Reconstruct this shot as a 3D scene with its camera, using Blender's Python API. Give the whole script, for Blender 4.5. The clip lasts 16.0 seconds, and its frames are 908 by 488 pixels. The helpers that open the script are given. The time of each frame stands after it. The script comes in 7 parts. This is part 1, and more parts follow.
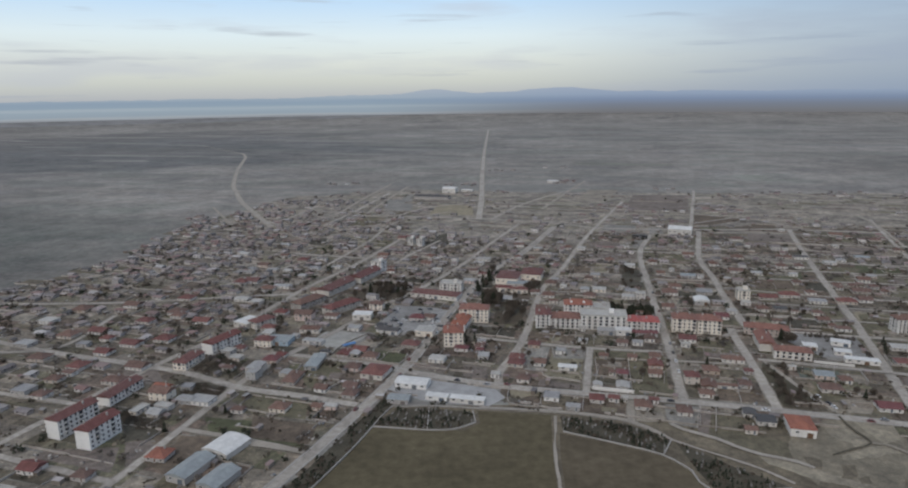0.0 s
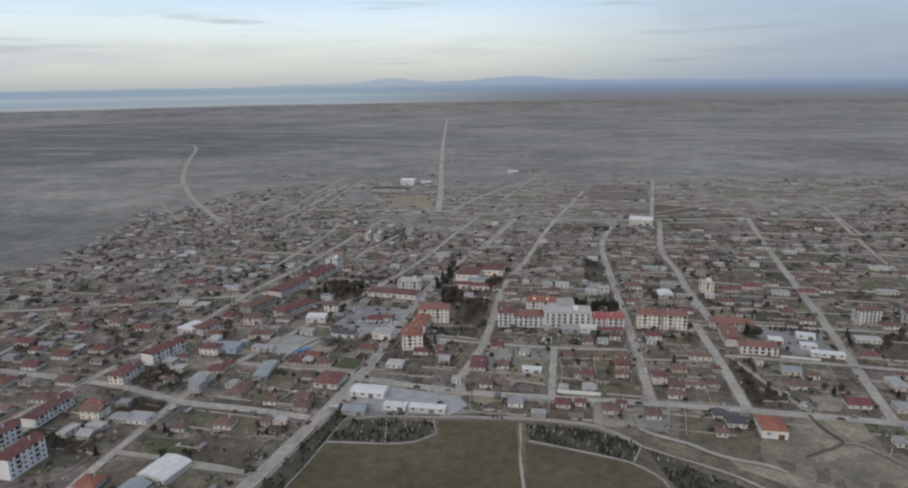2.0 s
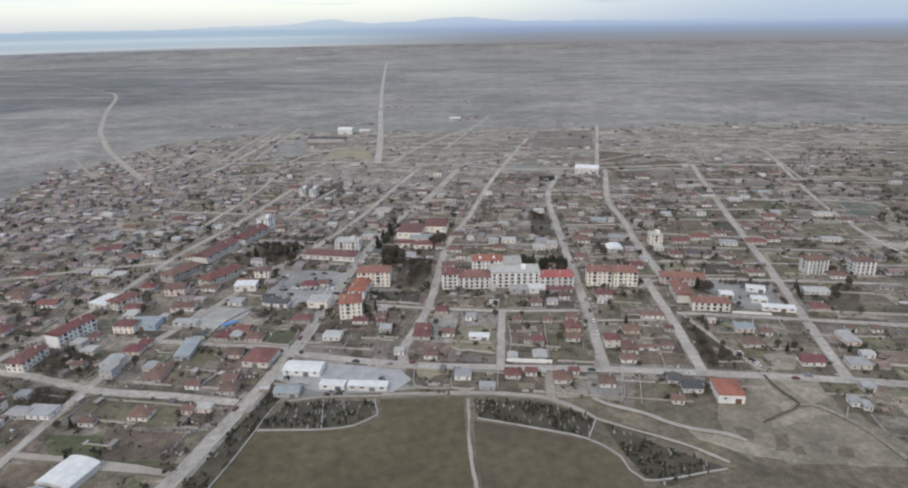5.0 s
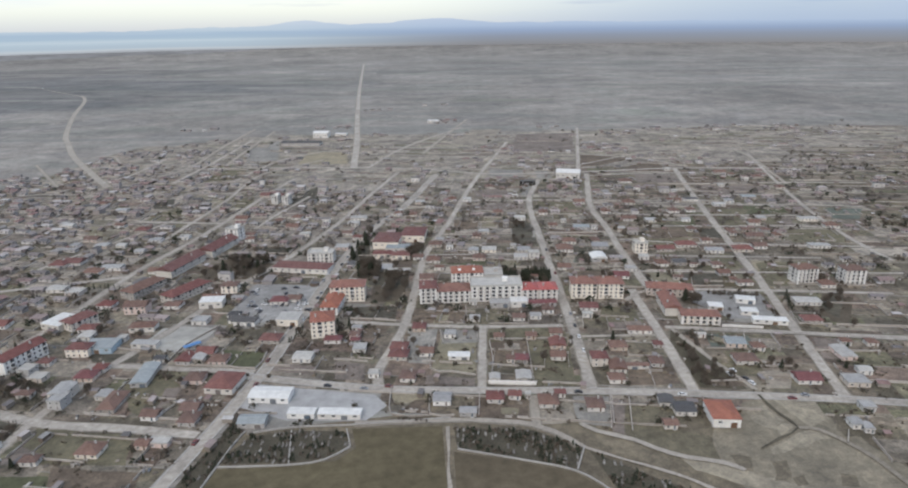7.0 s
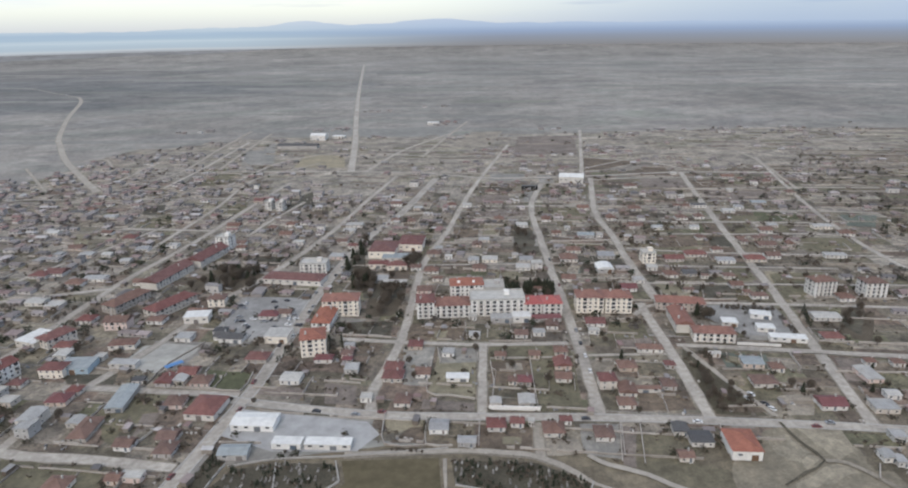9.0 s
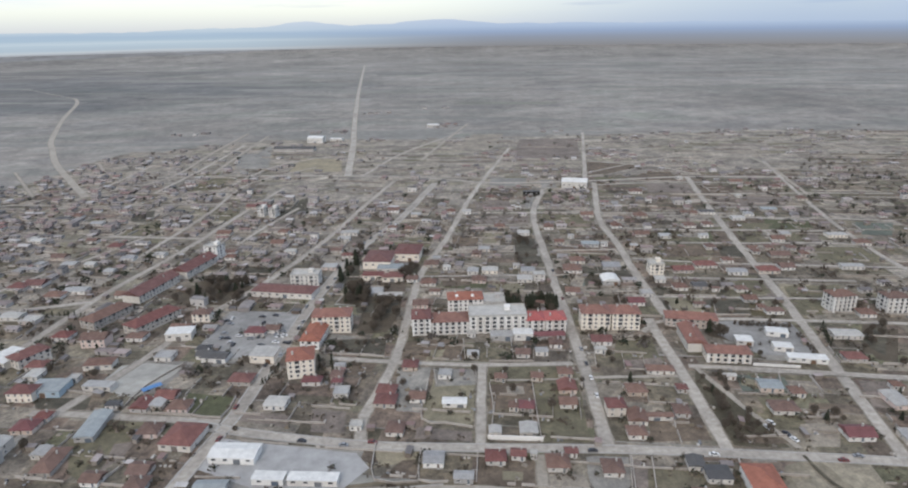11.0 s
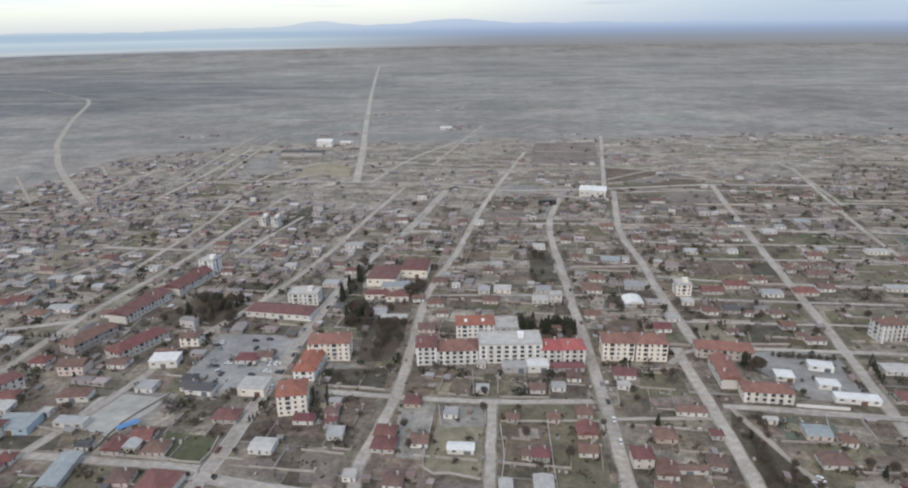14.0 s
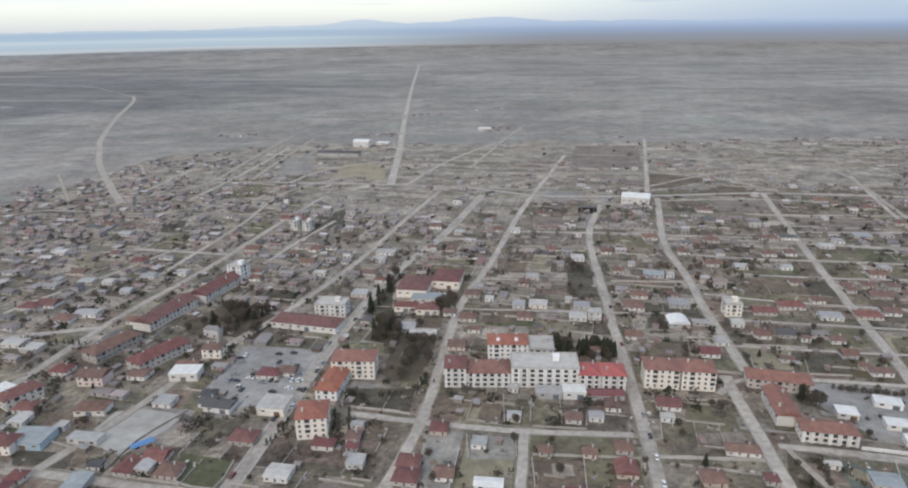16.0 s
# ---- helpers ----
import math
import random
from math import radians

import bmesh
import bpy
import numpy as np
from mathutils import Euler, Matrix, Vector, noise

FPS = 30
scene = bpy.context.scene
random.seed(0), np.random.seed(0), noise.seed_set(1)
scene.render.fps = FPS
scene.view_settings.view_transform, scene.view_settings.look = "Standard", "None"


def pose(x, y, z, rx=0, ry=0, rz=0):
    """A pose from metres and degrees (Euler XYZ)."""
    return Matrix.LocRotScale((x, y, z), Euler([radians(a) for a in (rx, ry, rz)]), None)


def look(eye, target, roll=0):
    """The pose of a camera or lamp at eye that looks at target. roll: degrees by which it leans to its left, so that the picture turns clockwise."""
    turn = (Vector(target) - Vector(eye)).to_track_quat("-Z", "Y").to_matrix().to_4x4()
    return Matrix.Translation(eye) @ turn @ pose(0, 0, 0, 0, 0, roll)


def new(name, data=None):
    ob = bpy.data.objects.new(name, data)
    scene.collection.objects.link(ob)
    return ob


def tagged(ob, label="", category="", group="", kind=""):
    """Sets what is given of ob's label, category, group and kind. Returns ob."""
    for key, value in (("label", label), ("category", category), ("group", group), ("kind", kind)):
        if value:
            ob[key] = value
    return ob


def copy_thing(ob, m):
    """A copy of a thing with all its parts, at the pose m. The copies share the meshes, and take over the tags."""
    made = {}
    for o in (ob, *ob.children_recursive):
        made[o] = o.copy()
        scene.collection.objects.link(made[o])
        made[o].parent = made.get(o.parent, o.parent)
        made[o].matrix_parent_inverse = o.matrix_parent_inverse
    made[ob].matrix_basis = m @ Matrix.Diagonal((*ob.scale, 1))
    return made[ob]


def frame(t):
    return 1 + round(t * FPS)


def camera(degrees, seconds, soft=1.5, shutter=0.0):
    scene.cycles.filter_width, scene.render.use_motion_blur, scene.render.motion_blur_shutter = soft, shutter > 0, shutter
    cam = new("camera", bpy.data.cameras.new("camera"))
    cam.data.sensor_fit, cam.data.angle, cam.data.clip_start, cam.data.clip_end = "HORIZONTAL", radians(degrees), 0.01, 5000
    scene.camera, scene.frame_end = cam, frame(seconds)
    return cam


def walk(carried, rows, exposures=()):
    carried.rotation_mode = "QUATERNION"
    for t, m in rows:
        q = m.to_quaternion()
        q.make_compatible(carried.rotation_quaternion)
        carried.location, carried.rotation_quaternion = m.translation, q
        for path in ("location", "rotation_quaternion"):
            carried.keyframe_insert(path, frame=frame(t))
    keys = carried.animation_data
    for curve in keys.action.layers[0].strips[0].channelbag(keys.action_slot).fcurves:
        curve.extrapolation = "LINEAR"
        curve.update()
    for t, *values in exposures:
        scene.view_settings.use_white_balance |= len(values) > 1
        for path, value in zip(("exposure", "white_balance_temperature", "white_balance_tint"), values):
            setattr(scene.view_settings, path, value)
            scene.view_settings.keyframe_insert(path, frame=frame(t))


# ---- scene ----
EXPOSURES = [(0, 0.03, 6450, 12), (1.5, 0.03, 6450, 12), (3.0, 0.24, 6450, 12), (3.5, 0.37, 6450, 12), (4.0, 0.62, 6500, 12), (6.0, 0.64, 6500, 12), (16, 0.68, 6500, 12)]
cam = camera(69.24, 16.0, soft=2.1)
walk(cam, [
    (0, look((0.01, 0.01, 175.03), (-0.56, 97.58, 153.14), -0.71)),
    (0.5, look((0.59, 5.92, 175.38), (1.39, 103.49, 153.46), -0.77)),
    (1, look((1.18, 11.62, 175.58), (3.41, 109.15, 153.60), -0.80)),
    (1.5, look((1.77, 17.49, 175.61), (5.68, 114.95, 153.54), -0.82)),
    (2, look((2.37, 23.22, 175.55), (7.70, 120.26, 152.01), -0.83)),
    (2.5, look((3.09, 28.93, 175.51), (9.71, 125.31, 149.67), -0.85)),
    (3, look((3.88, 34.50, 175.57), (11.70, 130.15, 147.45), -0.82)),
    (3.5, look((4.74, 39.97, 175.73), (13.79, 134.81, 145.35), -0.85)),
    (4, look((5.64, 45.24, 175.93), (15.92, 139.61, 144.49), -0.88)),
    (6.5, look((11.37, 73.18, 175.86), (27.69, 166.69, 144.40), -0.92)),
    (7, look((12.63, 78.71, 175.86), (28.95, 172.23, 144.43), -0.89)),
    (7.5, look((14.04, 84.34, 175.84), (30.33, 177.86, 144.38), -0.92)),
    (8, look((15.49, 90.30, 175.68), (31.74, 183.84, 144.27), -0.93)),
    (8.5, look((16.99, 96.27, 175.45), (33.18, 189.83, 144.08), -0.91)),
    (9, look((18.32, 102.17, 175.32), (34.48, 195.74, 143.96), -0.90)),
    (11.5, look((26.40, 131.66, 174.72), (42.29, 225.31, 143.46), -0.91)),
    (12, look((27.96, 137.56, 174.70), (43.75, 231.21, 143.41), -0.92)),
    (12.5, look((29.61, 143.82, 174.96), (45.21, 237.52, 143.70), -0.90)),
    (13, look((31.21, 149.82, 175.17), (46.46, 243.57, 143.87), -0.96)),
    (13.5, look((32.66, 155.41, 175.26), (47.45, 249.21, 143.90), -0.92)),
    (14, look((34.10, 160.98, 175.33), (47.87, 254.96, 144.03), -0.92)),
    (14.5, look((35.50, 166.42, 175.63), (47.90, 260.58, 144.29), -0.90)),
    (15, look((37.03, 171.66, 176.17), (48.07, 265.96, 144.75), -0.98)),
    (15.5, look((38.49, 177.18, 176.63), (48.07, 271.60, 145.14), -0.99)),
    (16, look((39.81, 182.90, 177.08), (47.89, 277.47, 145.59), -0.90)),
], EXPOSURES)

# ---- light ----
SUN_AZ, SUN_EL = radians(205), radians(38)
world = bpy.data.worlds.new("sky")
scene.world = world
world.use_nodes = True
wt = world.node_tree
wn, wl = wt.nodes, wt.links
sky = wn.new("ShaderNodeTexSky")
sky.sky_type, sky.sun_disc = "NISHITA", False
sky.sun_elevation, sky.sun_rotation = SUN_EL, SUN_AZ
sky.air_density, sky.dust_density = 1.5, 3.0
coord = wn.new("ShaderNodeTexCoord")
sep = wn.new("ShaderNodeSeparateXYZ")
wl.new(coord.outputs["Generated"], sep.inputs[0])
veil = wn.new("ShaderNodeValToRGB")
wl.new(sep.outputs["Z"], veil.inputs[0])
cr = veil.color_ramp
cr.elements[0].position, cr.elements[0].color = 0.0, (0.50, 0.53, 0.55, 1)
cr.elements[1].position, cr.elements[1].color = 1.0, (0.57, 0.62, 0.70, 1)
for p, c in ((0.022, (0.65, 0.69, 0.635, 1)), (0.05, (0.76, 0.82, 0.77, 1)), (0.085, (0.78, 0.91, 0.95, 1)), (0.13, (0.57, 0.785, 1.0, 1)), (0.22, (0.52, 0.66, 0.84, 1)), (0.4, (0.56, 0.63, 0.71, 1))):
    cr.elements.new(p).color = c
stretch = wn.new("ShaderNodeMapping")
stretch.inputs["Scale"].default_value = (2.2, 2.2, 16)
stretch.inputs["Location"].default_value = (3.1, 0.4, 0.2)
wl.new(coord.outputs["Generated"], stretch.inputs[0])
cloud = wn.new("ShaderNodeTexNoise")
cloud.inputs["Scale"].default_value, cloud.inputs["Detail"].default_value = 1.6, 6
wl.new(stretch.outputs[0], cloud.inputs["Vector"])
cover = wn.new("ShaderNodeValToRGB")
cover.color_ramp.elements[0].position, cover.color_ramp.elements[1].position = 0.52, 0.68
cover.color_ramp.elements[1].color = (0.5, 0.5, 0.5, 1)
wl.new(cloud.outputs[0], cover.inputs[0])
clouds = wn.new("ShaderNodeMix")
clouds.data_type = "RGBA"
wl.new(cover.outputs[0], clouds.inputs[0])
wl.new(veil.outputs[0], clouds.inputs[6])
clouds.inputs[7].default_value = (0.55, 0.60, 0.68, 1)
# thin grey streaks of cloud
thin = wn.new("ShaderNodeMapping")
thin.inputs["Scale"].default_value, thin.inputs["Location"].default_value = (5.0, 5.0, 75), (1.7, 2.2, 0.6)
wl.new(coord.outputs["Generated"], thin.inputs[0])
wisp = wn.new("ShaderNodeTexNoise")
wisp.inputs["Scale"].default_value, wisp.inputs["Detail"].default_value = 1.0, 4
wl.new(thin.outputs[0], wisp.inputs["Vector"])
wisps = wn.new("ShaderNodeValToRGB")
wisps.color_ramp.elements[0].position, wisps.color_ramp.elements[1].position = 0.60, 0.74
wisps.color_ramp.elements[1].color = (0.7, 0.7, 0.7, 1)
wl.new(wisp.outputs[0], wisps.inputs[0])
streaked = wn.new("ShaderNodeMix")
streaked.data_type = "RGBA"
wl.new(wisps.outputs[0], streaked.inputs[0])
wl.new(clouds.outputs[2], streaked.inputs[6])
streaked.inputs[7].default_value = (0.43, 0.48, 0.55, 1)
# a bank of darker cloud in the east
bank = wn.new("ShaderNodeMapRange")
bank.interpolation_type = "SMOOTHSTEP"
bank.inputs["From Min"].default_value, bank.inputs["From Max"].default_value = 0.0, 0.62
bank.inputs["To Max"].default_value = 0.72
wl.new(sep.outputs["X"], bank.inputs["Value"])
east = wn.new("ShaderNodeMix")
east.data_type = "RGBA"
wl.new(bank.outputs[0], east.inputs[0])
wl.new(streaked.outputs[2], east.inputs[6])
east.inputs[7].default_value = (0.24, 0.34, 0.50, 1)
both = wn.new("ShaderNodeMix")
both.data_type = "RGBA"
both.inputs[0].default_value = 0.85
dim = wn.new("ShaderNodeVectorMath")
dim.operation = "SCALE"
dim.inputs["Scale"].default_value = 0.1
wl.new(sky.outputs[0], dim.inputs[0])
wl.new(dim.outputs[0], both.inputs[6])
wl.new(east.outputs[2], both.inputs[7])
wl.new(both.outputs[2], wn["Background"].inputs[0])
wn["Background"].inputs[1].default_value = 1.0
sun = new("sun", bpy.data.lights.new("sun", "SUN"))
sun.data.energy, sun.data.angle, sun.data.color = 0.75, radians(14), (1.0, 0.93, 0.84)
sun.matrix_world = look((0, 0, 300), (math.sin(SUN_AZ) * -100 * math.cos(SUN_EL), math.cos(SUN_AZ) * -100 * math.cos(SUN_EL), 300 - 100 * math.sin(SUN_EL)))


# ---- materials ----
def material(name, rough=0.9, metal=0.0):
    m = bpy.data.materials.new(name)
    m.use_nodes = True
    b = m.node_tree.nodes["Principled BSDF"]
    b.inputs["Roughness"].default_value, b.inputs["Metallic"].default_value = rough, metal
    b.inputs["Specular IOR Level"].default_value = 0.25
    return m, m.node_tree.nodes, m.node_tree.links, b


def ramp(n, stops):
    r = n.new("ShaderNodeValToRGB")
    e = r.color_ramp.elements
    e[0].position, e[0].color = stops[0][0], (*stops[0][1], 1)
    e[1].position, e[1].color = stops[-1][0], (*stops[-1][1], 1)
    for p, c in stops[1:-1]:
        e.new(p).color = (*c, 1)
    return r


def noise_tex(n, l, scale, detail=6, rough=0.6, where=None):
    c = n.new("ShaderNodeTexCoord")
    t = n.new("ShaderNodeTexNoise")
    t.inputs["Scale"].default_value, t.inputs["Detail"].default_value, t.inputs["Roughness"].default_value = scale, detail, rough
    l.new(c.outputs["Object"] if where is None else where, t.inputs["Vector"])
    return t


def mixed(n, l, fac, a, b, mode="MIX"):
    m = n.new("ShaderNodeMix")
    m.data_type, m.blend_type = "RGBA", mode
    for s, v in ((0, fac), (6, a), (7, b)):
        if isinstance(v, bpy.types.NodeSocket):
            l.new(v, m.inputs[s])
        else:
            m.inputs[s].default_value = v if s == 0 else (*v, 1)
    return m.outputs[2]


def tinted(name, colours, by="object", grain=0.35, scale=1.2, rough=0.9, metal=0.0, bump=0.15, wave=0.0):
    """A worn surface whose tint differs from object to object, or from island to island of a joined mesh."""
    m, n, l, b = material(name, rough, metal)
    info = n.new("ShaderNodeObjectInfo" if by == "object" else "ShaderNodeNewGeometry")
    r = ramp(n, [(i / max(1, len(colours) - 1), c) for i, c in enumerate(colours)])
    l.new(info.outputs["Random" if by == "object" else "Random Per Island"], r.inputs[0])
    fine, broad = noise_tex(n, l, scale * 3), noise_tex(n, l, scale * 0.25)
    f = ramp(n, [(0.3, (0.62, 0.6, 0.57)), (0.7, (1.25, 1.23, 1.2))])
    l.new(fine.outputs[0], f.inputs[0])
    g = ramp(n, [(0.35, (0.72, 0.70, 0.68)), (0.65, (1.2, 1.18, 1.15))])
    l.new(broad.outputs[0], g.inputs[0])
    c = mixed(n, l, grain, r.outputs[0], f.outputs[0], "MULTIPLY")
    c = mixed(n, l, grain, c, g.outputs[0], "MULTIPLY")
    l.new(c, b.inputs["Base Color"])
    bp = n.new("ShaderNodeBump")
    bp.inputs["Strength"].default_value, bp.inputs["Distance"].default_value = bump, 0.1
    l.new(fine.outputs[0], bp.inputs["Height"])
    if wave:
        co = n.new("ShaderNodeTexCoord")
        w = n.new("ShaderNodeTexWave")
        w.inputs["Scale"].default_value, w.inputs["Distortion"].default_value = wave, 0.4
        l.new(co.outputs["Object"], w.inputs["Vector"])
        b2 = n.new("ShaderNodeBump")
        b2.inputs["Strength"].default_value, b2.inputs["Distance"].default_value = 0.5, 0.08
        l.new(w.outputs[0], b2.inputs["Height"])
        l.new(bp.outputs[0], b2.inputs["Normal"])
        bp = b2
    l.new(bp.outputs[0], b.inputs["Normal"])
    return m


def ground_material():
    m, n, l, b = material("dry_steppe", 1.0)
    big = noise_tex(n, l, 0.0022, 5, 0.55)
    mid = noise_tex(n, l, 0.012, 6, 0.6)
    small = noise_tex(n, l, 0.16, 6, 0.7)
    a = ramp(n, [(0.30, (0.178, 0.171, 0.164)), (0.45, (0.22, 0.213, 0.203)), (0.55, (0.25, 0.241, 0.229)), (0.70, (0.292, 0.282, 0.268))])
    l.new(big.outputs[0], a.inputs[0])
    c = ramp(n, [(0.3, (0.76, 0.76, 0.77)), (0.5, (1.0, 0.99, 0.98)), (0.72, (1.25, 1.24, 1.22))])
    l.new(mid.outputs[0], c.inputs[0])
    d = ramp(n, [(0.3, (0.7, 0.7, 0.68)), (0.7, (1.3, 1.28, 1.25))])
    l.new(small.outputs[0], d.inputs[0])
    col = mixed(n, l, 0.9, a.outputs[0], c.outputs[0], "MULTIPLY")
    col = mixed(n, l, 0.9, col, d.outputs[0], "MULTIPLY")
    fine = noise_tex(n, l, 0.045, 5, 0.65)
    f = ramp(n, [(0.32, (0.76, 0.75, 0.74)), (0.5, (1.0, 1.0, 1.0)), (0.68, (1.24, 1.23, 1.21))])
    l.new(fine.outputs[0], f.inputs[0])
    col = mixed(n, l, 0.85, col, f.outputs[0], "MULTIPLY")
    # weeds, saline crusts and reddish silt in broad tongues
    tongue = n.new("ShaderNodeMapping")
    tongue.inputs["Scale"].default_value = (0.0035, 0.006, 1)
    tongue.inputs["Rotation"].default_value = (0, 0, radians(17))
    co = n.new("ShaderNodeTexCoord")
    l.new(co.outputs["Object"], tongue.inputs[0])
    hue = noise_tex(n, l, 1.0, 5, 0.7, tongue.outputs[0])
    k = ramp(n, [(0.28, (0.80, 0.87, 0.79)), (0.42, (0.99, 1.0, 0.98)), (0.52, (1.10, 1.06, 1.03)), (0.6, (0.9, 0.89, 0.9)), (0.72, (1.16, 1.16, 1.15))])
    l.new(hue.outputs[0], k.inputs[0])
    col = mixed(n, l, 1.0, col, k.outputs[0], "MULTIPLY")
    # damp dark pasture in the north-west and a dark grazing ground beside the town
    band = n.new("ShaderNodeMapping")
    band.inputs["Scale"].default_value = (0.0011, 0.0024, 1)
    l.new(co.outputs["Object"], band.inputs[0])
    patch = noise_tex(n, l, 1.0, 6, 0.65, band.outputs[0])
    for (cx, cy), (rx, ry), shade in (((-1250, 2350), (1250, 950), (0.64, 0.675, 0.72)), ((-880, 780), (520, 480), (0.66, 0.70, 0.70))):
        spot = n.new("ShaderNodeMapping")
        spot.vector_type = "TEXTURE"
        spot.inputs["Location"].default_value, spot.inputs["Scale"].default_value = (cx, cy, 0), (rx, ry, 1000)
        l.new(co.outputs["Object"], spot.inputs[0])
        far = n.new("ShaderNodeVectorMath")
        far.operation = "LENGTH"
        l.new(spot.outputs[0], far.inputs[0])
        ragged = n.new("ShaderNodeMath")
        ragged.operation = "MULTIPLY_ADD"
        ragged.inputs[1].default_value = 2.6
        l.new(patch.outputs[0], ragged.inputs[0])
        l.new(far.outputs["Value"], ragged.inputs[2])
        damp = n.new("ShaderNodeMapRange")
        damp.interpolation_type = "SMOOTHSTEP"
        damp.inputs["From Min"].default_value, damp.inputs["From Max"].default_value = 2.45, 1.75
        damp.inputs["To Min"].default_value, damp.inputs["To Max"].default_value = 0.0, 1.0
        l.new(ragged.outputs[0], damp.inputs["Value"])
        wet = mixed(n, l, damp.outputs[0], (1.0, 1.0, 1.0), shade)
        col = mixed(n, l, 1.0, col, wet, "MULTIPLY")
    l.new(col, b.inputs["Base Color"])
    return m


def backdrop_material():
    """Hazy lake and far mountains: haze painted as glowing colour, by height and bearing."""
    m, n, l, b = material("far_haze", 1.0)
    co = n.new("ShaderNodeTexCoord")
    s = n.new("ShaderNodeSeparateXYZ")
    l.new(co.outputs["Object"], s.inputs[0])
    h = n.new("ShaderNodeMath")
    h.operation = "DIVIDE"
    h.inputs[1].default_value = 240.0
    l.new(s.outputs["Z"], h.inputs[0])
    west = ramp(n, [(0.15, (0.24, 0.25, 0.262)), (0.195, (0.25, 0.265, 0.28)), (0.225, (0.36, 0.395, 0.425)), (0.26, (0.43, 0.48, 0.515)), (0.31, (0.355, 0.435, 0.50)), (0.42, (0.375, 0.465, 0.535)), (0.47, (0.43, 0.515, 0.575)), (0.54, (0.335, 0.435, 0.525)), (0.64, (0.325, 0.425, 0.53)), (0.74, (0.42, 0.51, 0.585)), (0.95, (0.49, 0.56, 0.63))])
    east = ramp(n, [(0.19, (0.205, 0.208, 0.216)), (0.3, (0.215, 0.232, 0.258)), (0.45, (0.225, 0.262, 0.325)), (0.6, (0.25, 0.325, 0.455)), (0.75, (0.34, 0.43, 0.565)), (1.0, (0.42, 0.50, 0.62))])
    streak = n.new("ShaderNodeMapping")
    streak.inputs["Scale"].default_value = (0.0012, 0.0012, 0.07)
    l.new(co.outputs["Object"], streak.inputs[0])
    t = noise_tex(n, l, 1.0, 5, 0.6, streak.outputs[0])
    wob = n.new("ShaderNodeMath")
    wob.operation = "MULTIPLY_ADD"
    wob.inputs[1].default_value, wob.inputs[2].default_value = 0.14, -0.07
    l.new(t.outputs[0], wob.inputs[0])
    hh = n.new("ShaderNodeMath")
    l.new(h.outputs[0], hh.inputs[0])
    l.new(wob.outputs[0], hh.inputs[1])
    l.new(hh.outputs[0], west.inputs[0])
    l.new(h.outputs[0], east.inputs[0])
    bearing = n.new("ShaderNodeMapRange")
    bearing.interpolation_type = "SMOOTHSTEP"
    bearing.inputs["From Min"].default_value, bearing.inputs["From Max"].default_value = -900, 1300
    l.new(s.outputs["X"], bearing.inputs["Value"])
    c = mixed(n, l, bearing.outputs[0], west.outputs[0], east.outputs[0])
    # emission gives the ring its painted haze, no scene light reaches it
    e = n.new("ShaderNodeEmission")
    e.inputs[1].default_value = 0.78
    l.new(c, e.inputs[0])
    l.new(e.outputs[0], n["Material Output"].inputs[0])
    return m


GROUND = ground_material()
ROAD = tinted("dusty_asphalt", [(0.37, 0.345, 0.315), (0.42, 0.393, 0.358)], grain=0.75, scale=0.11, rough=0.95)
SHOULDER = tinted("dusty_shoulder", [(0.23, 0.21, 0.18), (0.28, 0.255, 0.225)], grain=0.9, scale=0.25, rough=1.0)
TRACK = tinted("pale_earth_track", [(0.33, 0.30, 0.26), (0.37, 0.34, 0.30)], grain=0.5, scale=0.2, rough=1.0)
PAVING = tinted("concrete_paving", [(0.34, 0.325, 0.305), (0.38, 0.365, 0.345)], grain=0.4, scale=0.12)
GRAVEL_LOT = tinted("pale_gravel_lot", [(0.35, 0.345, 0.325), (0.365, 0.36, 0.34)], grain=0.6, scale=0.05)
LOT_CONCRETE = tinted("grey_lot_concrete", [(0.285, 0.283, 0.28), (0.30, 0.298, 0.296)], grain=0.7, scale=0.06)
MARKET_CONCRETE = tinted("pale_market_concrete", [(0.39, 0.39, 0.39), (0.41, 0.41, 0.415)], grain=0.5, scale=0.06)
PLOTS = [(0.077, 0.070, 0.057), (0.164, 0.143, 0.124), (0.128, 0.118, 0.089), (0.225, 0.204, 0.182), (0.164, 0.147, 0.126), (0.097, 0.089, 0.070), (0.255, 0.234, 0.212), (0.113, 0.097, 0.085), (0.179, 0.140, 0.123), (0.194, 0.177, 0.155), (0.132, 0.132, 0.092), (0.158, 0.124, 0.113)]


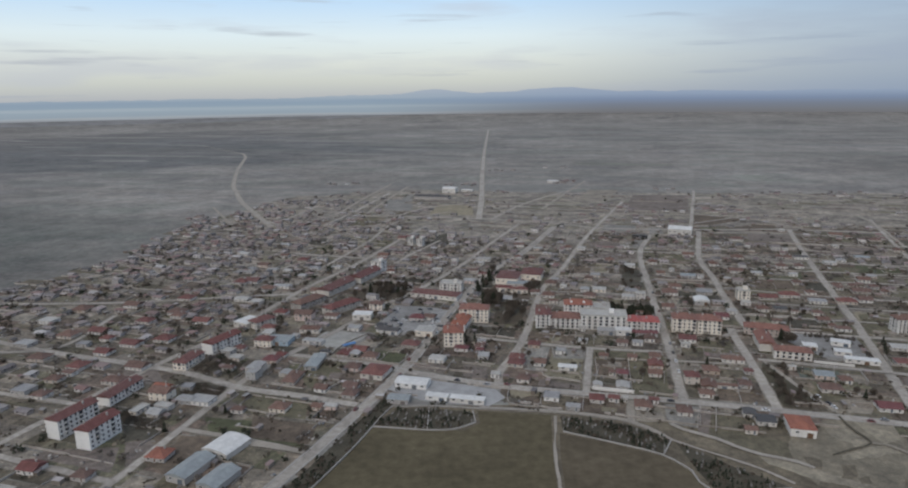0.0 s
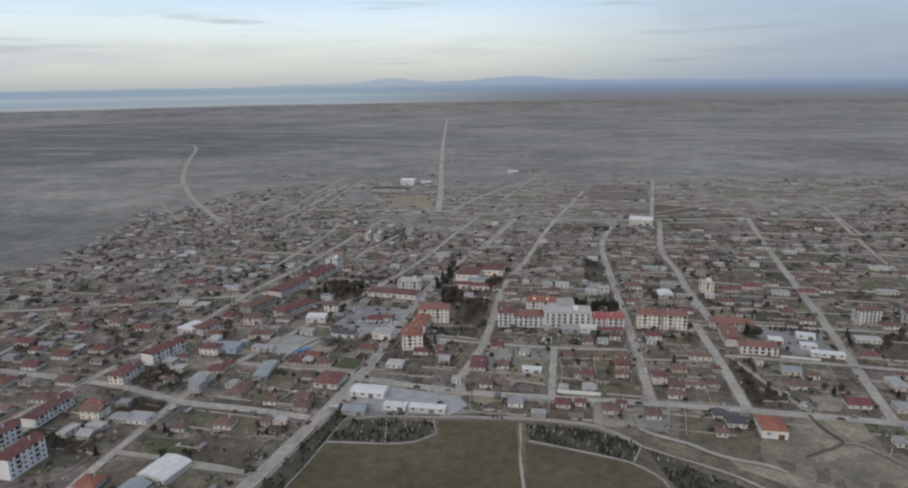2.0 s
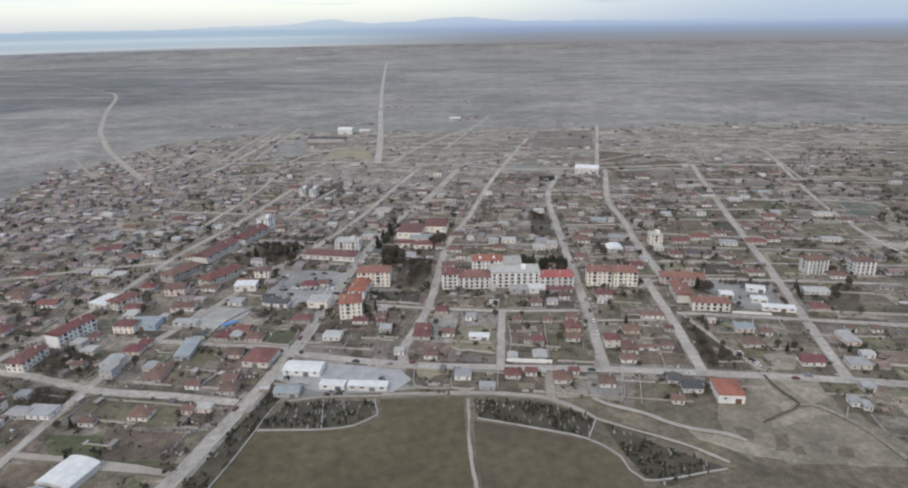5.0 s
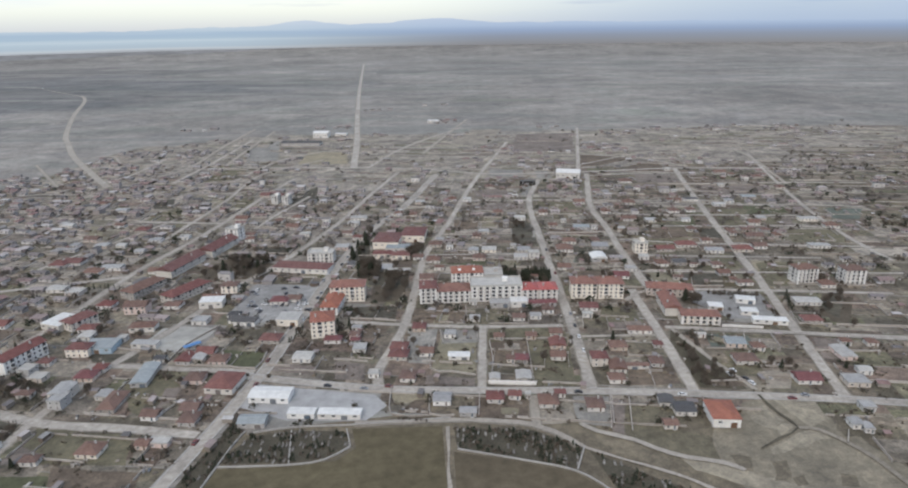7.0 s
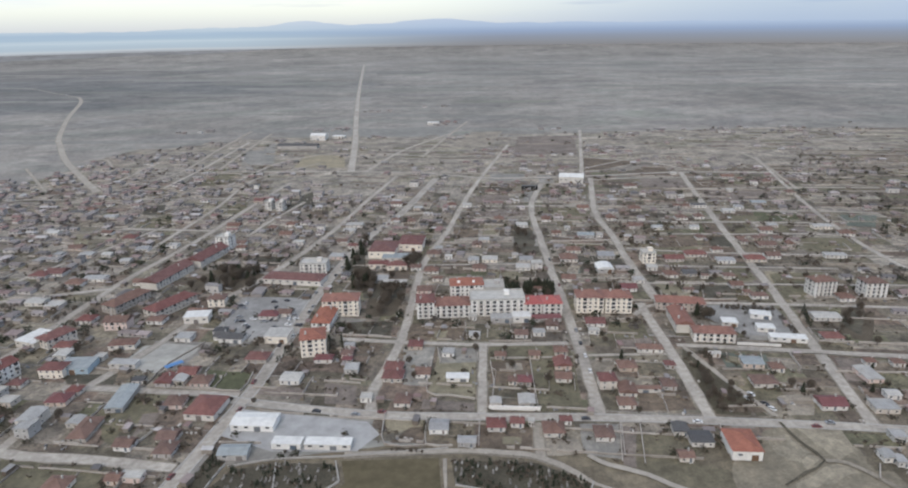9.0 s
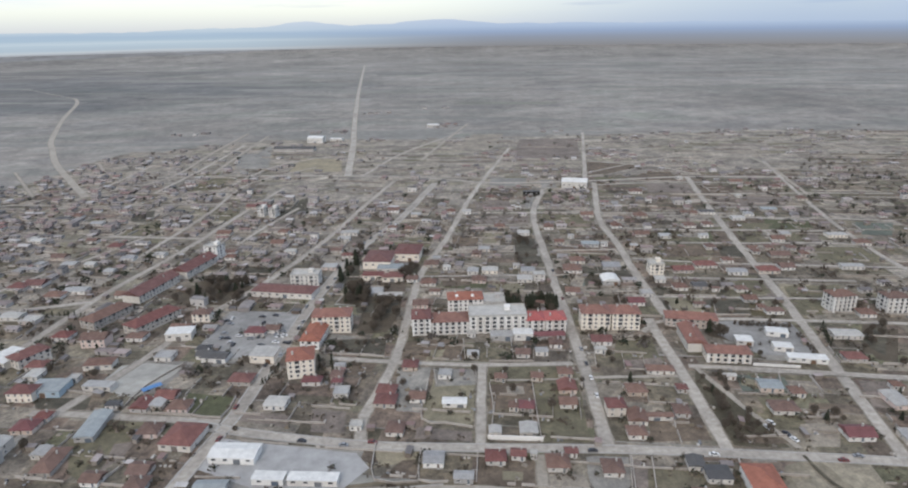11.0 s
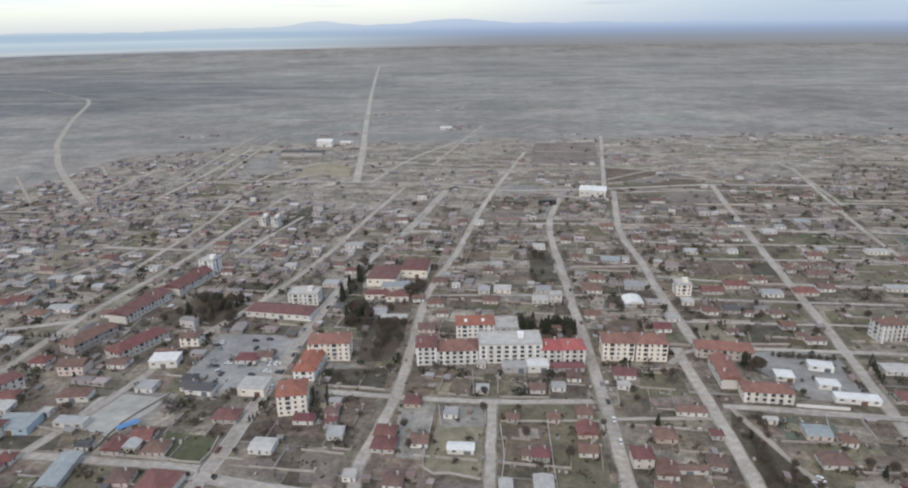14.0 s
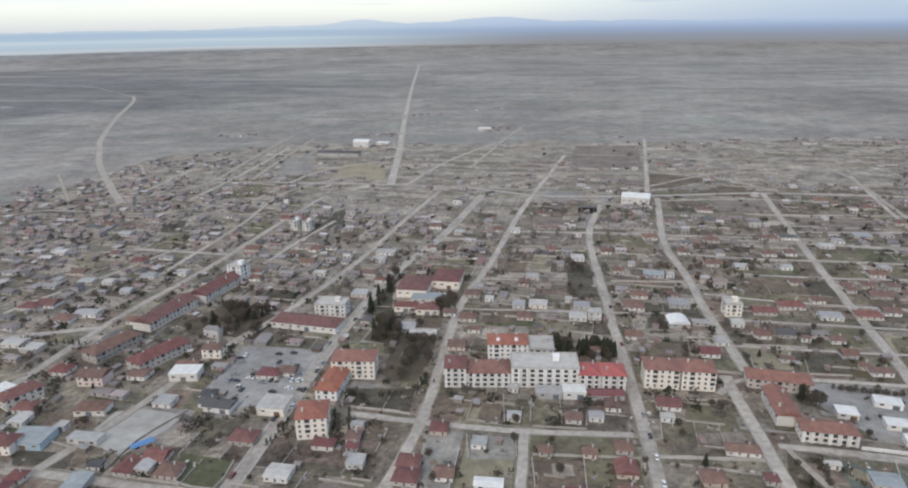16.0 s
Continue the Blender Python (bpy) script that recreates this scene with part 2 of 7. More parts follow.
def soil(name, colours, rough_tint=1.0):
    """Trodden yard soil: a tint a plot, blotched at two scales."""
    m, n, l, b = material(name, 1.0)
    info = n.new("ShaderNodeNewGeometry")
    r = ramp(n, [(i / (len(colours) - 1), c) for i, c in enumerate(colours)])
    l.new(info.outputs["Random Per Island"], r.inputs[0])
    c = r.outputs[0]
    for scale, lo, hi, k in ((0.013, 0.82, 1.18, 0.9), (0.045, 0.55, 1.45, 0.9), (0.13, 0.65, 1.4, 0.8), (0.3, 0.6, 1.45, 0.85), (1.1, 0.6, 1.35, 0.8)):
        t = noise_tex(n, l, scale, 4, 0.6)
        f = ramp(n, [(0.3, (lo, lo, lo)), (0.5, (1.0, 0.99, 0.97)), (0.7, (hi, hi * 0.98, hi * 0.94))])
        l.new(t.outputs[0], f.inputs[0])
        c = mixed(n, l, min(1.0, k * rough_tint), c, f.outputs[0], "MULTIPLY")
    l.new(c, b.inputs["Base Color"])
    return m


PLOT = soil("yard_soil", PLOTS)
# pale open plots, lightened further to put distance haze into the soil colour
OPEN = soil("open_hazed_plots", [(0.209, 0.193, 0.176), (0.275, 0.255, 0.237), (0.237, 0.218, 0.201), (0.308, 0.288, 0.267), (0.165, 0.156, 0.123), (0.264, 0.244, 0.228), (0.171, 0.145, 0.127), (0.242, 0.226, 0.209)])
GROVE_SOIL = tinted("dark_soil", [(0.105, 0.088, 0.068), (0.115, 0.097, 0.075)], grain=0.8, scale=0.3, rough=1.0)
FALLOW = tinted("fallow_soil", [(0.205, 0.204, 0.192), (0.25, 0.246, 0.233), (0.23, 0.226, 0.215), (0.265, 0.26, 0.246), (0.20, 0.198, 0.188), (0.24, 0.236, 0.224), (0.20, 0.205, 0.175)], "island", 0.6, 0.03, 1.0)
PASTURE = tinted("damp_pasture", [(0.17, 0.165, 0.16), (0.185, 0.178, 0.172), (0.16, 0.158, 0.152), (0.20, 0.192, 0.182)], "island", 0.6, 0.03, 1.0)
VERGE = soil("waste_ground", [(0.134, 0.116, 0.09), (0.144, 0.125, 0.097)], 0.7)
BARE = soil("trodden_earth", [(0.205, 0.183, 0.145), (0.215, 0.192, 0.153)], 0.6)
PALE_EARTH = soil("pale_worn_earth", [(0.265, 0.238, 0.192), (0.275, 0.248, 0.2)], 0.65)
WEEDY = soil("dark_weeds", [(0.145, 0.127, 0.1), (0.153, 0.134, 0.106)], 0.75)
GARDEN_GRASS = soil("rough_olive_grass", [(0.132, 0.119, 0.088), (0.14, 0.126, 0.094)], 0.6)
DIRT = tinted("worn_dirt", [(0.245, 0.222, 0.186), (0.27, 0.246, 0.208)], grain=0.8, scale=0.12, rough=1.0)
FIELD = tinted("winter_crop", [(0.116, 0.1, 0.063), (0.12, 0.103, 0.066)], grain=0.75, scale=0.06, rough=1.0)
FIELD_BROWN = tinted("ploughed_brown", [(0.116, 0.097, 0.068), (0.12, 0.10, 0.07)], grain=0.75, scale=0.06, rough=1.0)
WALLS = {
    "w": tinted("white_render", [(0.70, 0.68, 0.65), (0.56, 0.535, 0.505), (0.76, 0.75, 0.73), (0.62, 0.59, 0.55)], grain=0.4, scale=0.5),
    "n": tinted("fresh_white_paint", [(0.78, 0.76, 0.73), (0.80, 0.79, 0.77)], grain=0.25, scale=0.5),
    "m": tinted("mixed_render", [(0.36, 0.33, 0.30), (0.55, 0.52, 0.47), (0.62, 0.52, 0.45), (0.42, 0.41, 0.40), (0.66, 0.63, 0.58), (0.45, 0.36, 0.29)]),
    "y": tinted("cream_render", [(0.76, 0.70, 0.61), (0.79, 0.73, 0.65)]),
    "p": tinted("pink_render", [(0.68, 0.55, 0.50), (0.62, 0.52, 0.48)]),
    "t": tinted("blue_render", [(0.36, 0.45, 0.52), (0.40, 0.48, 0.54)], grain=0.35),
    # black that paints the shadow inside an open shed front
    "k": tinted("open_front_shadow", [(0.022, 0.021, 0.020), (0.035, 0.032, 0.030)]),
    "g": tinted("bare_block", [(0.36, 0.35, 0.34), (0.46, 0.44, 0.42)]),
}
ROOFS = {
    "r": tinted("red_clay_tiles", [(0.195, 0.088, 0.082), (0.175, 0.09, 0.087), (0.225, 0.11, 0.10), (0.18, 0.10, 0.096)], grain=0.7, wave=1.6),
    "b": tinted("weathered_brown_tiles", [(0.185, 0.115, 0.097), (0.225, 0.145, 0.122), (0.165, 0.112, 0.098), (0.20, 0.135, 0.12)], grain=0.7, wave=1.6),
    "o": tinted("orange_tiles", [(0.36, 0.145, 0.10), (0.31, 0.14, 0.11)], grain=0.7, wave=1.6),
    "R": tinted("bright_red_sheet", [(0.37, 0.105, 0.10), (0.40, 0.12, 0.11)], grain=0.4, rough=0.6, wave=1.2),
    "d": tinted("maroon_sheet", [(0.165, 0.07, 0.072), (0.20, 0.085, 0.088)], grain=0.5, rough=0.6, wave=1.2),
    "g": tinted("grey_sheet", [(0.33, 0.33, 0.33), (0.42, 0.42, 0.42), (0.28, 0.28, 0.29)], grain=0.6, rough=0.6, wave=1.2),
    "k": tinted("dark_sheet", [(0.08, 0.08, 0.085), (0.12, 0.115, 0.115)], grain=0.5, rough=0.7, wave=1.2),
    "w": tinted("pale_sheet", [(0.66, 0.66, 0.65), (0.72, 0.72, 0.71)], grain=0.45, rough=0.5, wave=1.2),
    "f": tinted("faded_red_tiles", [(0.255, 0.13, 0.108), (0.28, 0.148, 0.124), (0.24, 0.135, 0.115)], grain=0.65, wave=1.6),
    "v": tinted("worn_pale_sheet", [(0.44, 0.43, 0.41), (0.52, 0.51, 0.49), (0.38, 0.37, 0.36)], grain=0.6, rough=0.6, wave=1.2),
    "B": tinted("blue_tarpaulin", [(0.10, 0.22, 0.44), (0.12, 0.25, 0.48)], grain=0.3, rough=0.5),
    "u": tinted("blue_grey_sheet", [(0.29, 0.32, 0.335), (0.32, 0.35, 0.365)], grain=0.5, rough=0.6, wave=1.2),
}
# far roof and wall tints, greyed so the colour carries some distance haze
FAR_ROOF = tinted("far_roofs", [(0.25, 0.155, 0.145), (0.24, 0.205, 0.20), (0.28, 0.275, 0.275), (0.27, 0.19, 0.18), (0.50, 0.49, 0.49), (0.19, 0.17, 0.17), (0.30, 0.27, 0.27), (0.10, 0.10, 0.105), (0.22, 0.2, 0.2), (0.24, 0.15, 0.14), (0.31, 0.285, 0.28)], "island", 0.5)
FAR_WALL = tinted("far_walls", [(0.28, 0.25, 0.24), (0.46, 0.43, 0.42), (0.34, 0.315, 0.305), (0.68, 0.66, 0.64), (0.30, 0.27, 0.255), (0.38, 0.36, 0.35), (0.26, 0.235, 0.225)], "island", 0.4)
YARD_WALL = tinted("yard_wall_block", [(0.36, 0.33, 0.30), (0.46, 0.43, 0.40), (0.30, 0.27, 0.24)], "island", 0.5)
GLASS, gn, gl, gb = material("window_glass", 0.12)
gb.inputs["Base Color"].default_value = (0.06, 0.063, 0.07, 1)
gb.inputs["Specular IOR Level"].default_value = 0.5
FRAME = tinted("window_frame", [(0.7, 0.7, 0.69), (0.5, 0.46, 0.42)], grain=0.2)
DOOR = tinted("painted_door", [(0.16, 0.09, 0.05), (0.22, 0.22, 0.22), (0.10, 0.13, 0.17)], grain=0.3, rough=0.6)
CONCRETE = tinted("raw_concrete", [(0.40, 0.39, 0.37), (0.48, 0.47, 0.45)], grain=0.5)
BARK = tinted("bark", [(0.09, 0.07, 0.055), (0.12, 0.10, 0.08)], grain=0.6, scale=4)
LEAF_DARK = tinted("evergreen", [(0.034, 0.041, 0.028), (0.05, 0.055, 0.037)], "island", 0.5)
LEAF_BROWN = tinted("winter_twigs", [(0.092, 0.076, 0.062), (0.125, 0.101, 0.08), (0.076, 0.068, 0.055)], "island", 0.5)
# lighter, greyer twigs for far trees: distance haze put into the colour
TWIG_HAZE = tinted("hazy_twigs", [(0.115, 0.101, 0.092), (0.155, 0.138, 0.126), (0.13, 0.117, 0.108)], "island", 0.5)
STONE = tinted("grave_marble", [(0.34, 0.33, 0.31), (0.15, 0.14, 0.13), (0.24, 0.23, 0.215), (0.18, 0.17, 0.16)], "island", 0.5)
PAINTS = [tinted("car_paint_" + k, [c, c], grain=0.1, rough=0.3, bump=0.0) for k, c in (("white", (0.7, 0.7, 0.7)), ("grey", (0.25, 0.26, 0.28)), ("dark", (0.04, 0.04, 0.05)), ("red", (0.17, 0.045, 0.045)))]
RUBBER = tinted("tyre", [(0.02, 0.02, 0.02), (0.03, 0.03, 0.03)], grain=0.1)


# ---- mesh tools ----
class Build:
    """Collects faces for one mesh."""

    def __init__(self):
        self.v, self.f, self.m, self.t = [], [], [], Matrix()

    def add(self, verts, faces, mat=0):
        k = len(self.v)
        self.v += [self.t @ Vector(p) for p in verts]
        self.f += [tuple(i + k for i in f) for f in faces]
        self.m += [mat] * len(faces)
        return self

    def box(self, x, y, z, sx, sy, sz, mat=0):
        """Centred on x, y and standing on z."""
        a, b = sx / 2, sy / 2
        return self.add([(x + i * a, y + j * b, z + k * sz) for k in (0, 1) for i, j in ((-1, -1), (1, -1), (1, 1), (-1, 1))],
                        [(0, 3, 2, 1), (4, 5, 6, 7), (0, 1, 5, 4), (1, 2, 6, 5), (2, 3, 7, 6), (3, 0, 4, 7)], mat)

    def shell(self, w, d, h, rise=0.0):
        """House walls in one piece, with gables where there is a rise."""
        if not rise:
            return self.box(0, 0, -0.1, w, d, h + 0.1)
        a, b = w / 2, d / 2
        vs = [(-a, -b, -0.1), (a, -b, -0.1), (a, b, -0.1), (-a, b, -0.1), (-a, -b, h), (a, -b, h), (a, b, h), (-a, b, h)]
        if w >= d:
            return self.add(vs + [(-a, 0, h + rise), (a, 0, h + rise)], [(3, 2, 1, 0), (0, 1, 5, 4), (2, 3, 7, 6), (1, 2, 6, 9, 5), (3, 0, 4, 8, 7), (4, 5, 9, 8), (6, 7, 8, 9)])
        return self.add(vs + [(0, -b, h + rise), (0, b, h + rise)], [(3, 2, 1, 0), (1, 2, 6, 5), (3, 0, 4, 7), (0, 1, 5, 8, 4), (2, 3, 7, 9, 6), (5, 6, 9, 8), (7, 4, 8, 9)])

    def roof(self, w, d, z, rise, style, over=0.45, thick=0.14, mat=0):
        """A pitched roof with eaves; style hip or gable."""
        a, b = w / 2 + over, d / 2 + over
        along = a >= b
        inset = (min(a, b) if style == "hip" else 0.0)
        if along:
            r0, r1 = (-a + inset, 0), (a - inset, 0)
        else:
            r0, r1 = (0, -b + inset), (0, b - inset)
        eave = [(-a, -b), (a, -b), (a, b), (-a, b)]
        vs = [(*p, z) for p in eave] + [(*p, z + thick) for p in eave] + [(*r0, z + rise + thick), (*r1, z + rise + thick)]
        if along:
            top = [(4, 5, 9, 8), (5, 6, 9), (6, 7, 8, 9), (7, 4, 8)]
        else:
            top = [(4, 5, 8), (5, 6, 9, 8), (6, 7, 9), (7, 4, 8, 9)]
        return self.add(vs, [(3, 2, 1, 0), (0, 1, 5, 4), (1, 2, 6, 5), (2, 3, 7, 6), (3, 0, 4, 7)] + top, mat)

    def mesh(self, name, *mats):
        me = bpy.data.meshes.new(name)
        me.from_pydata([tuple(p) for p in self.v], [], self.f)
        for m in mats:
            me.materials.append(m)
        me.polygons.foreach_set("material_index", self.m)
        me.update()
        return me


def part(name, build, mats, parent, label="", at=None):
    ob = new(name, build if isinstance(build, bpy.types.Mesh) else build.mesh(name, *(mats if isinstance(mats, (list, tuple)) else [mats])))
    ob.parent = parent
    if at is not None:
        ob.matrix_basis = at
    return tagged(ob, label) if label else ob


def empty(name, m, label, category, group=""):
    ob = new(name)
    ob.empty_display_size = 1
    ob.matrix_basis = m
    return tagged(ob, label, category, group)


MESHES = {}


def window(root, w, h, at):
    """A framed window with its sill, and a dark pane under it as a part of its own."""
    key = ("window", round(w, 1), round(h, 1))
    if key not in MESHES:
        b, c = Build(), Build()
        k = 0.1
        outer = [(-w / 2 - k, -k), (w / 2 + k, -k), (w / 2, 0), (w / 2, h), (-w / 2, h), (-w / 2, 0)]
        inner = [(-w / 2 + k * 1.4, k), (w / 2 - k * 1.4, k), (w / 2 - k, k * 1.4), (w / 2 - k, h - k), (-w / 2 + k, h - k), (-w / 2 + k, k * 1.4)]
        b.add([(px, -0.08, pz) for px, pz in outer + inner] + [(px, 0.04, pz) for px, pz in outer + inner],
              [(i, (i + 1) % 6, 6 + (i + 1) % 6, 6 + i) for i in range(6)] + [(i, 12 + i, 12 + (i + 1) % 6, (i + 1) % 6) for i in range(6)]
              + [(6 + i, 6 + (i + 1) % 6, 18 + (i + 1) % 6, 18 + i) for i in range(6)])
        c.box(0, 0, 0.1, w - 0.2, 0.05, h - 0.2)
        MESHES[key] = b.mesh("window", FRAME), c.mesh("pane", GLASS)
    frame_mesh, pane_mesh = MESHES[key]
    ob = part("window", frame_mesh, None, root, at=at)
    part("pane", pane_mesh, None, ob)
    return ob


def door_mesh():
    if "door" not in MESHES:
        b = Build()
        b.box(0, 0, 0, 1.1, 0.1, 2.15, 1)
        b.box(0, -0.03, 0.02, 0.92, 0.1, 2.02, 0)
        b.box(0.34, -0.1, 1.0, 0.06, 0.06, 0.16, 1)
        b.box(0, -0.35, -0.02, 1.5, 0.7, 0.16, 2)
        MESHES["door"] = b.mesh("door", DOOR, FRAME, CONCRETE)
    return MESHES["door"]


# ---- ground, far country ----
g = Build()
NA, RAD = 160, [0, 60, 150, 300, 600, 1000, 1800, 3000, 3900, 4100, 4300, 4500, 4650, 4770, 4850]
pts = [(20, 90, 0)] + [(20 + r * math.sin(2 * math.pi * i / NA), 90 + r * math.cos(2 * math.pi * i / NA), 47 * max(0.0, (r - 3900) / 950) ** 2) for r in RAD[1:] for i in range(NA)]
fc = [(0, 1 + (i + 1) % NA, 1 + i) for i in range(NA)]
for k in range(len(RAD) - 2):
    o = 1 + k * NA
    fc += [(o + i, o + (i + 1) % NA, o + NA + (i + 1) % NA, o + NA + i) for i in range(NA)]
g.add(pts, fc)
tagged(new("ground", g.mesh("ground", GROUND)), "dry grey-brown steppe plain around the town", "ground", kind="structure")

# pale saline flats before the lake, toned midway to paint a softer hazy edge
g = Build()
shore, NS = [], 120
for i in range(NS + 1):
    a = radians(-80 + 76 * i / NS)
    near_r = 4640 + 70 * noise.noise((i * 0.11, 0.3, 0)) + 40 * noise.noise((i * 0.5, 0.7, 0)) + 190 * max(0.0, (i - NS * 0.8) / (NS * 0.2)) ** 2
    for r in (near_r, (near_r + 4849) / 2, 4849):
        shore.append((20 + r * math.sin(a), 90 + r * math.cos(a), 47 * ((r - 3900) / 950) ** 2 + 0.8))
g.add(shore, [(3 * i + k, 3 * i + k + 1, 3 * i + k + 4, 3 * i + k + 3)[::-1] for i in range(NS) for k in (0, 1)])
tagged(new("shore", g.mesh("shore", tinted("hazed_saline_crust", [(0.265, 0.265, 0.268), (0.27, 0.27, 0.273)], grain=0.7, scale=0.004, rough=1.0))), "pale grey saline flats toned to soften the hazy lake edge", "shore", kind="structure")

g = Build()
NB = 720
cols = []
for i in range(NB):
    a = 360.0 * i / NB
    az = (a + 180) % 360 - 180
    top = 176 + 6 * noise.noise((az * 0.16, 2.0, 0))
    for c0, wd, hh in ((-2.2, 2.6, 44), (4.5, 4.5, 30), (9.5, 3.0, 40), (17, 6, 22), (-8, 5, 14), (30, 9, 14)):
        top += hh * math.exp(-((az - c0) / wd) ** 2)
    top += 7 * noise.noise((az * 0.9, 0.5, 0)) + 3 * noise.noise((az * 2.7, 1.5, 0))
    cols.append((math.sin(radians(a)) * 4870 + 20, math.cos(radians(a)) * 4870 + 90, top))
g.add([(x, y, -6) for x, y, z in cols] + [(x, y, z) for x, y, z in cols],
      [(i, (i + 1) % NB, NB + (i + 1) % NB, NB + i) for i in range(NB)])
tagged(new("backdrop", g.mesh("backdrop", backdrop_material())), "painted backdrop of hazy blue lake shore and distant mountains", "distance", kind="structure")

# ---- streets ----
ROADS = []


def offset_line(pts, d):
    out = []
    for i, p in enumerate(pts):
        e = d[i] if isinstance(d, list) else d
        a, b = Vector(pts[max(0, i - 1)]), Vector(pts[min(len(pts) - 1, i + 1)])
        t = (b - a).normalized()
        out.append((p[0] - t.y * e, p[1] + t.x * e))
    return out


def smooth_line(pts, step=12.0):
    """Catmull-Rom through the points."""
    out = []
    ext = [tuple(2 * Vector(pts[0]) - Vector(pts[1]))] + list(pts) + [tuple(2 * Vector(pts[-1]) - Vector(pts[-2]))]
    for i in range(1, len(ext) - 2):
        p0, p1, p2, p3 = (Vector(q) for q in ext[i - 1:i + 3])
        n = max(2, int((p2 - p1).length / step))
        for k in range(n):
            t = k / n
            out.append(tuple(0.5 * (2 * p1 + (p2 - p0) * t + (2 * p0 - 5 * p1 + 4 * p2 - p3) * t * t + (3 * p1 - p0 - 3 * p2 + p3) * t ** 3)))
    return out + [tuple(pts[-1])]


def strip(b, line, left, right, z, thick=0.0, mat=0):
    l, r = offset_line(line, left), offset_line(line, right)
    n = len(line)
    vs = [(*p, z) for p in l] + [(*p, z) for p in r]
    fs = [(i, n + i, n + i + 1, i + 1) for i in range(n - 1)]
    b.add(vs, fs, mat)
    if thick:
        for q, s in ((l, 1), (r, -1)):
            b.add([(*p, z) for p in q] + [(*p, z - thick) for p in q], [(i, i + 1, n + i + 1, n + i)[::s] for i in range(n - 1)], mat)


def road(pts, width, label, mat=None, kerbs=False, name="road"):
    width *= 0.86 if kerbs else 0.8
    line = smooth_line(pts, 12.0 if len(pts) < 8 and abs(pts[-1][1]) > 2000 else 7.0)
    ROADS.append((line, width / 2))
    z = 0.09 + 0.006 * len(ROADS)
    b = Build()
    wob = [(p[0] + 0.5 * noise.noise((p[0] * 0.05, p[1] * 0.05, 3)), p[1]) for p in line]
    left = [width / 2 + (0 if kerbs else 0.7 * noise.noise((p[0] * 0.11, p[1] * 0.11, 6))) for p in wob]
    right = [-width / 2 + (0 if kerbs else 0.7 * noise.noise((p[0] * 0.11, p[1] * 0.11, 8))) for p in wob]
    strip(b, wob, left, right, z)
    if not kerbs and width > 3:
        strip(b, wob, [q + 0.7 + 0.9 * noise.noise((p[0] * 0.07, p[1] * 0.07, 11)) for q, p in zip(left, wob)], [q - 0.7 + 0.9 * noise.noise((p[0] * 0.07, p[1] * 0.07, 14)) for q, p in zip(right, wob)], 0.0865 + 0.00005 * len(ROADS), 0.0, 1)
    ob = tagged(new(name, b.mesh(name, mat or ROAD, SHOULDER)), label, "road", kind="structure")
    if kerbs:
        for s in (1, -1):
            b = Build()
            a, c = s * (width / 2 + (1.3 if width > 6 else 0.9)), s * (width / 2 + 0.05)
            strip(b, wob, max(a, c), min(a, c), 0.22, 0.2)
            tagged(new("pavement", b.mesh("pavement", PAVING)), "pale concrete pavement with a kerb beside the avenue", "pavement", kind="structure")
    return ob


AV, ST, TR = "pale dusty asphalt avenue", "narrow pale dusty street between houses", "pale unpaved earth track"
road([(-98.2, 243.8), (-80.8, 286), (-64.8, 327.6), (-50.5, 365), (-44.2, 384), (-32.2, 419), (-16.2, 482.5), (5.2, 565), (36.7, 656.2), (76.9, 737.5), (132.1, 882.5)], 6.5, AV, kerbs=True)
road([(-60, 413.0), (-21.2, 395.4), (25, 378.2), (63.8, 368.4), (127.5, 354.8), (178.8, 341.6), (248.8, 321.8), (327.5, 295.6), (412.5, 269.4)], 5.4, AV, kerbs=True)
road([(25, 378.8), (26.2, 397.5), (47.5, 457.5), (76.2, 578.8), (110, 665), (172.5, 838.8), (276.2, 1090)], 6.0, ST)
road([(76.2, 367.5), (92.5, 437.5)], 5.5, ST)
road([(11.2, 462.5), (50, 450), (91.2, 438.8), (141.2, 430)], 4.5, ST)
road([(130.5, 355), (142.4, 407.5), (155.6, 475), (178.5, 593.8), (206.2, 725), (246.2, 821.2)], 7.0, ST)
road([(180, 342.5), (191.2, 393.8), (203.5, 460), (207, 476)], 7.0, ST)
road([(220.4, 478.7), (224.7, 502.2), (229.1, 528.7), (235.7, 563.9), (248.0, 618.7), (257.4, 675.8), (274, 730), (313.8, 840)], 7.0, ST)
road([(211.2, 338.8), (206.2, 375), (203.8, 415)], 3.5, TR, TRACK)
road([(248.2, 320), (269.5, 380), (298.0, 458.8), (309.7, 491.9), (324.5, 536.2), (344.5, 595.0), (373.3, 679.8), (432, 842.5)], 7.0, AV)
road([(-98.8, 977.5), (31.2, 946.2), (127.5, 910), (200, 866.2), (313.8, 850), (436.2, 842.5), (587.5, 800)], 7.0, ST)
road([(31, 946), (44, 1169), (61, 1573), (96, 2261), (172, 3580)], 11.5, "straight pale country road across the plain")
road([(-261,905),(-268,918),(-307,994),(-373,1128),(-427,1261),(-468,1370),(-552,1652),(-594,1815),(-646,2017),(-690,2140),(-703,2169),(-712,2180)], 10.5, TR, TRACK)
road([(-712,2180),(-798,2297),(-978,2547),(-1141,2637)], 5.5, TR, TRACK)
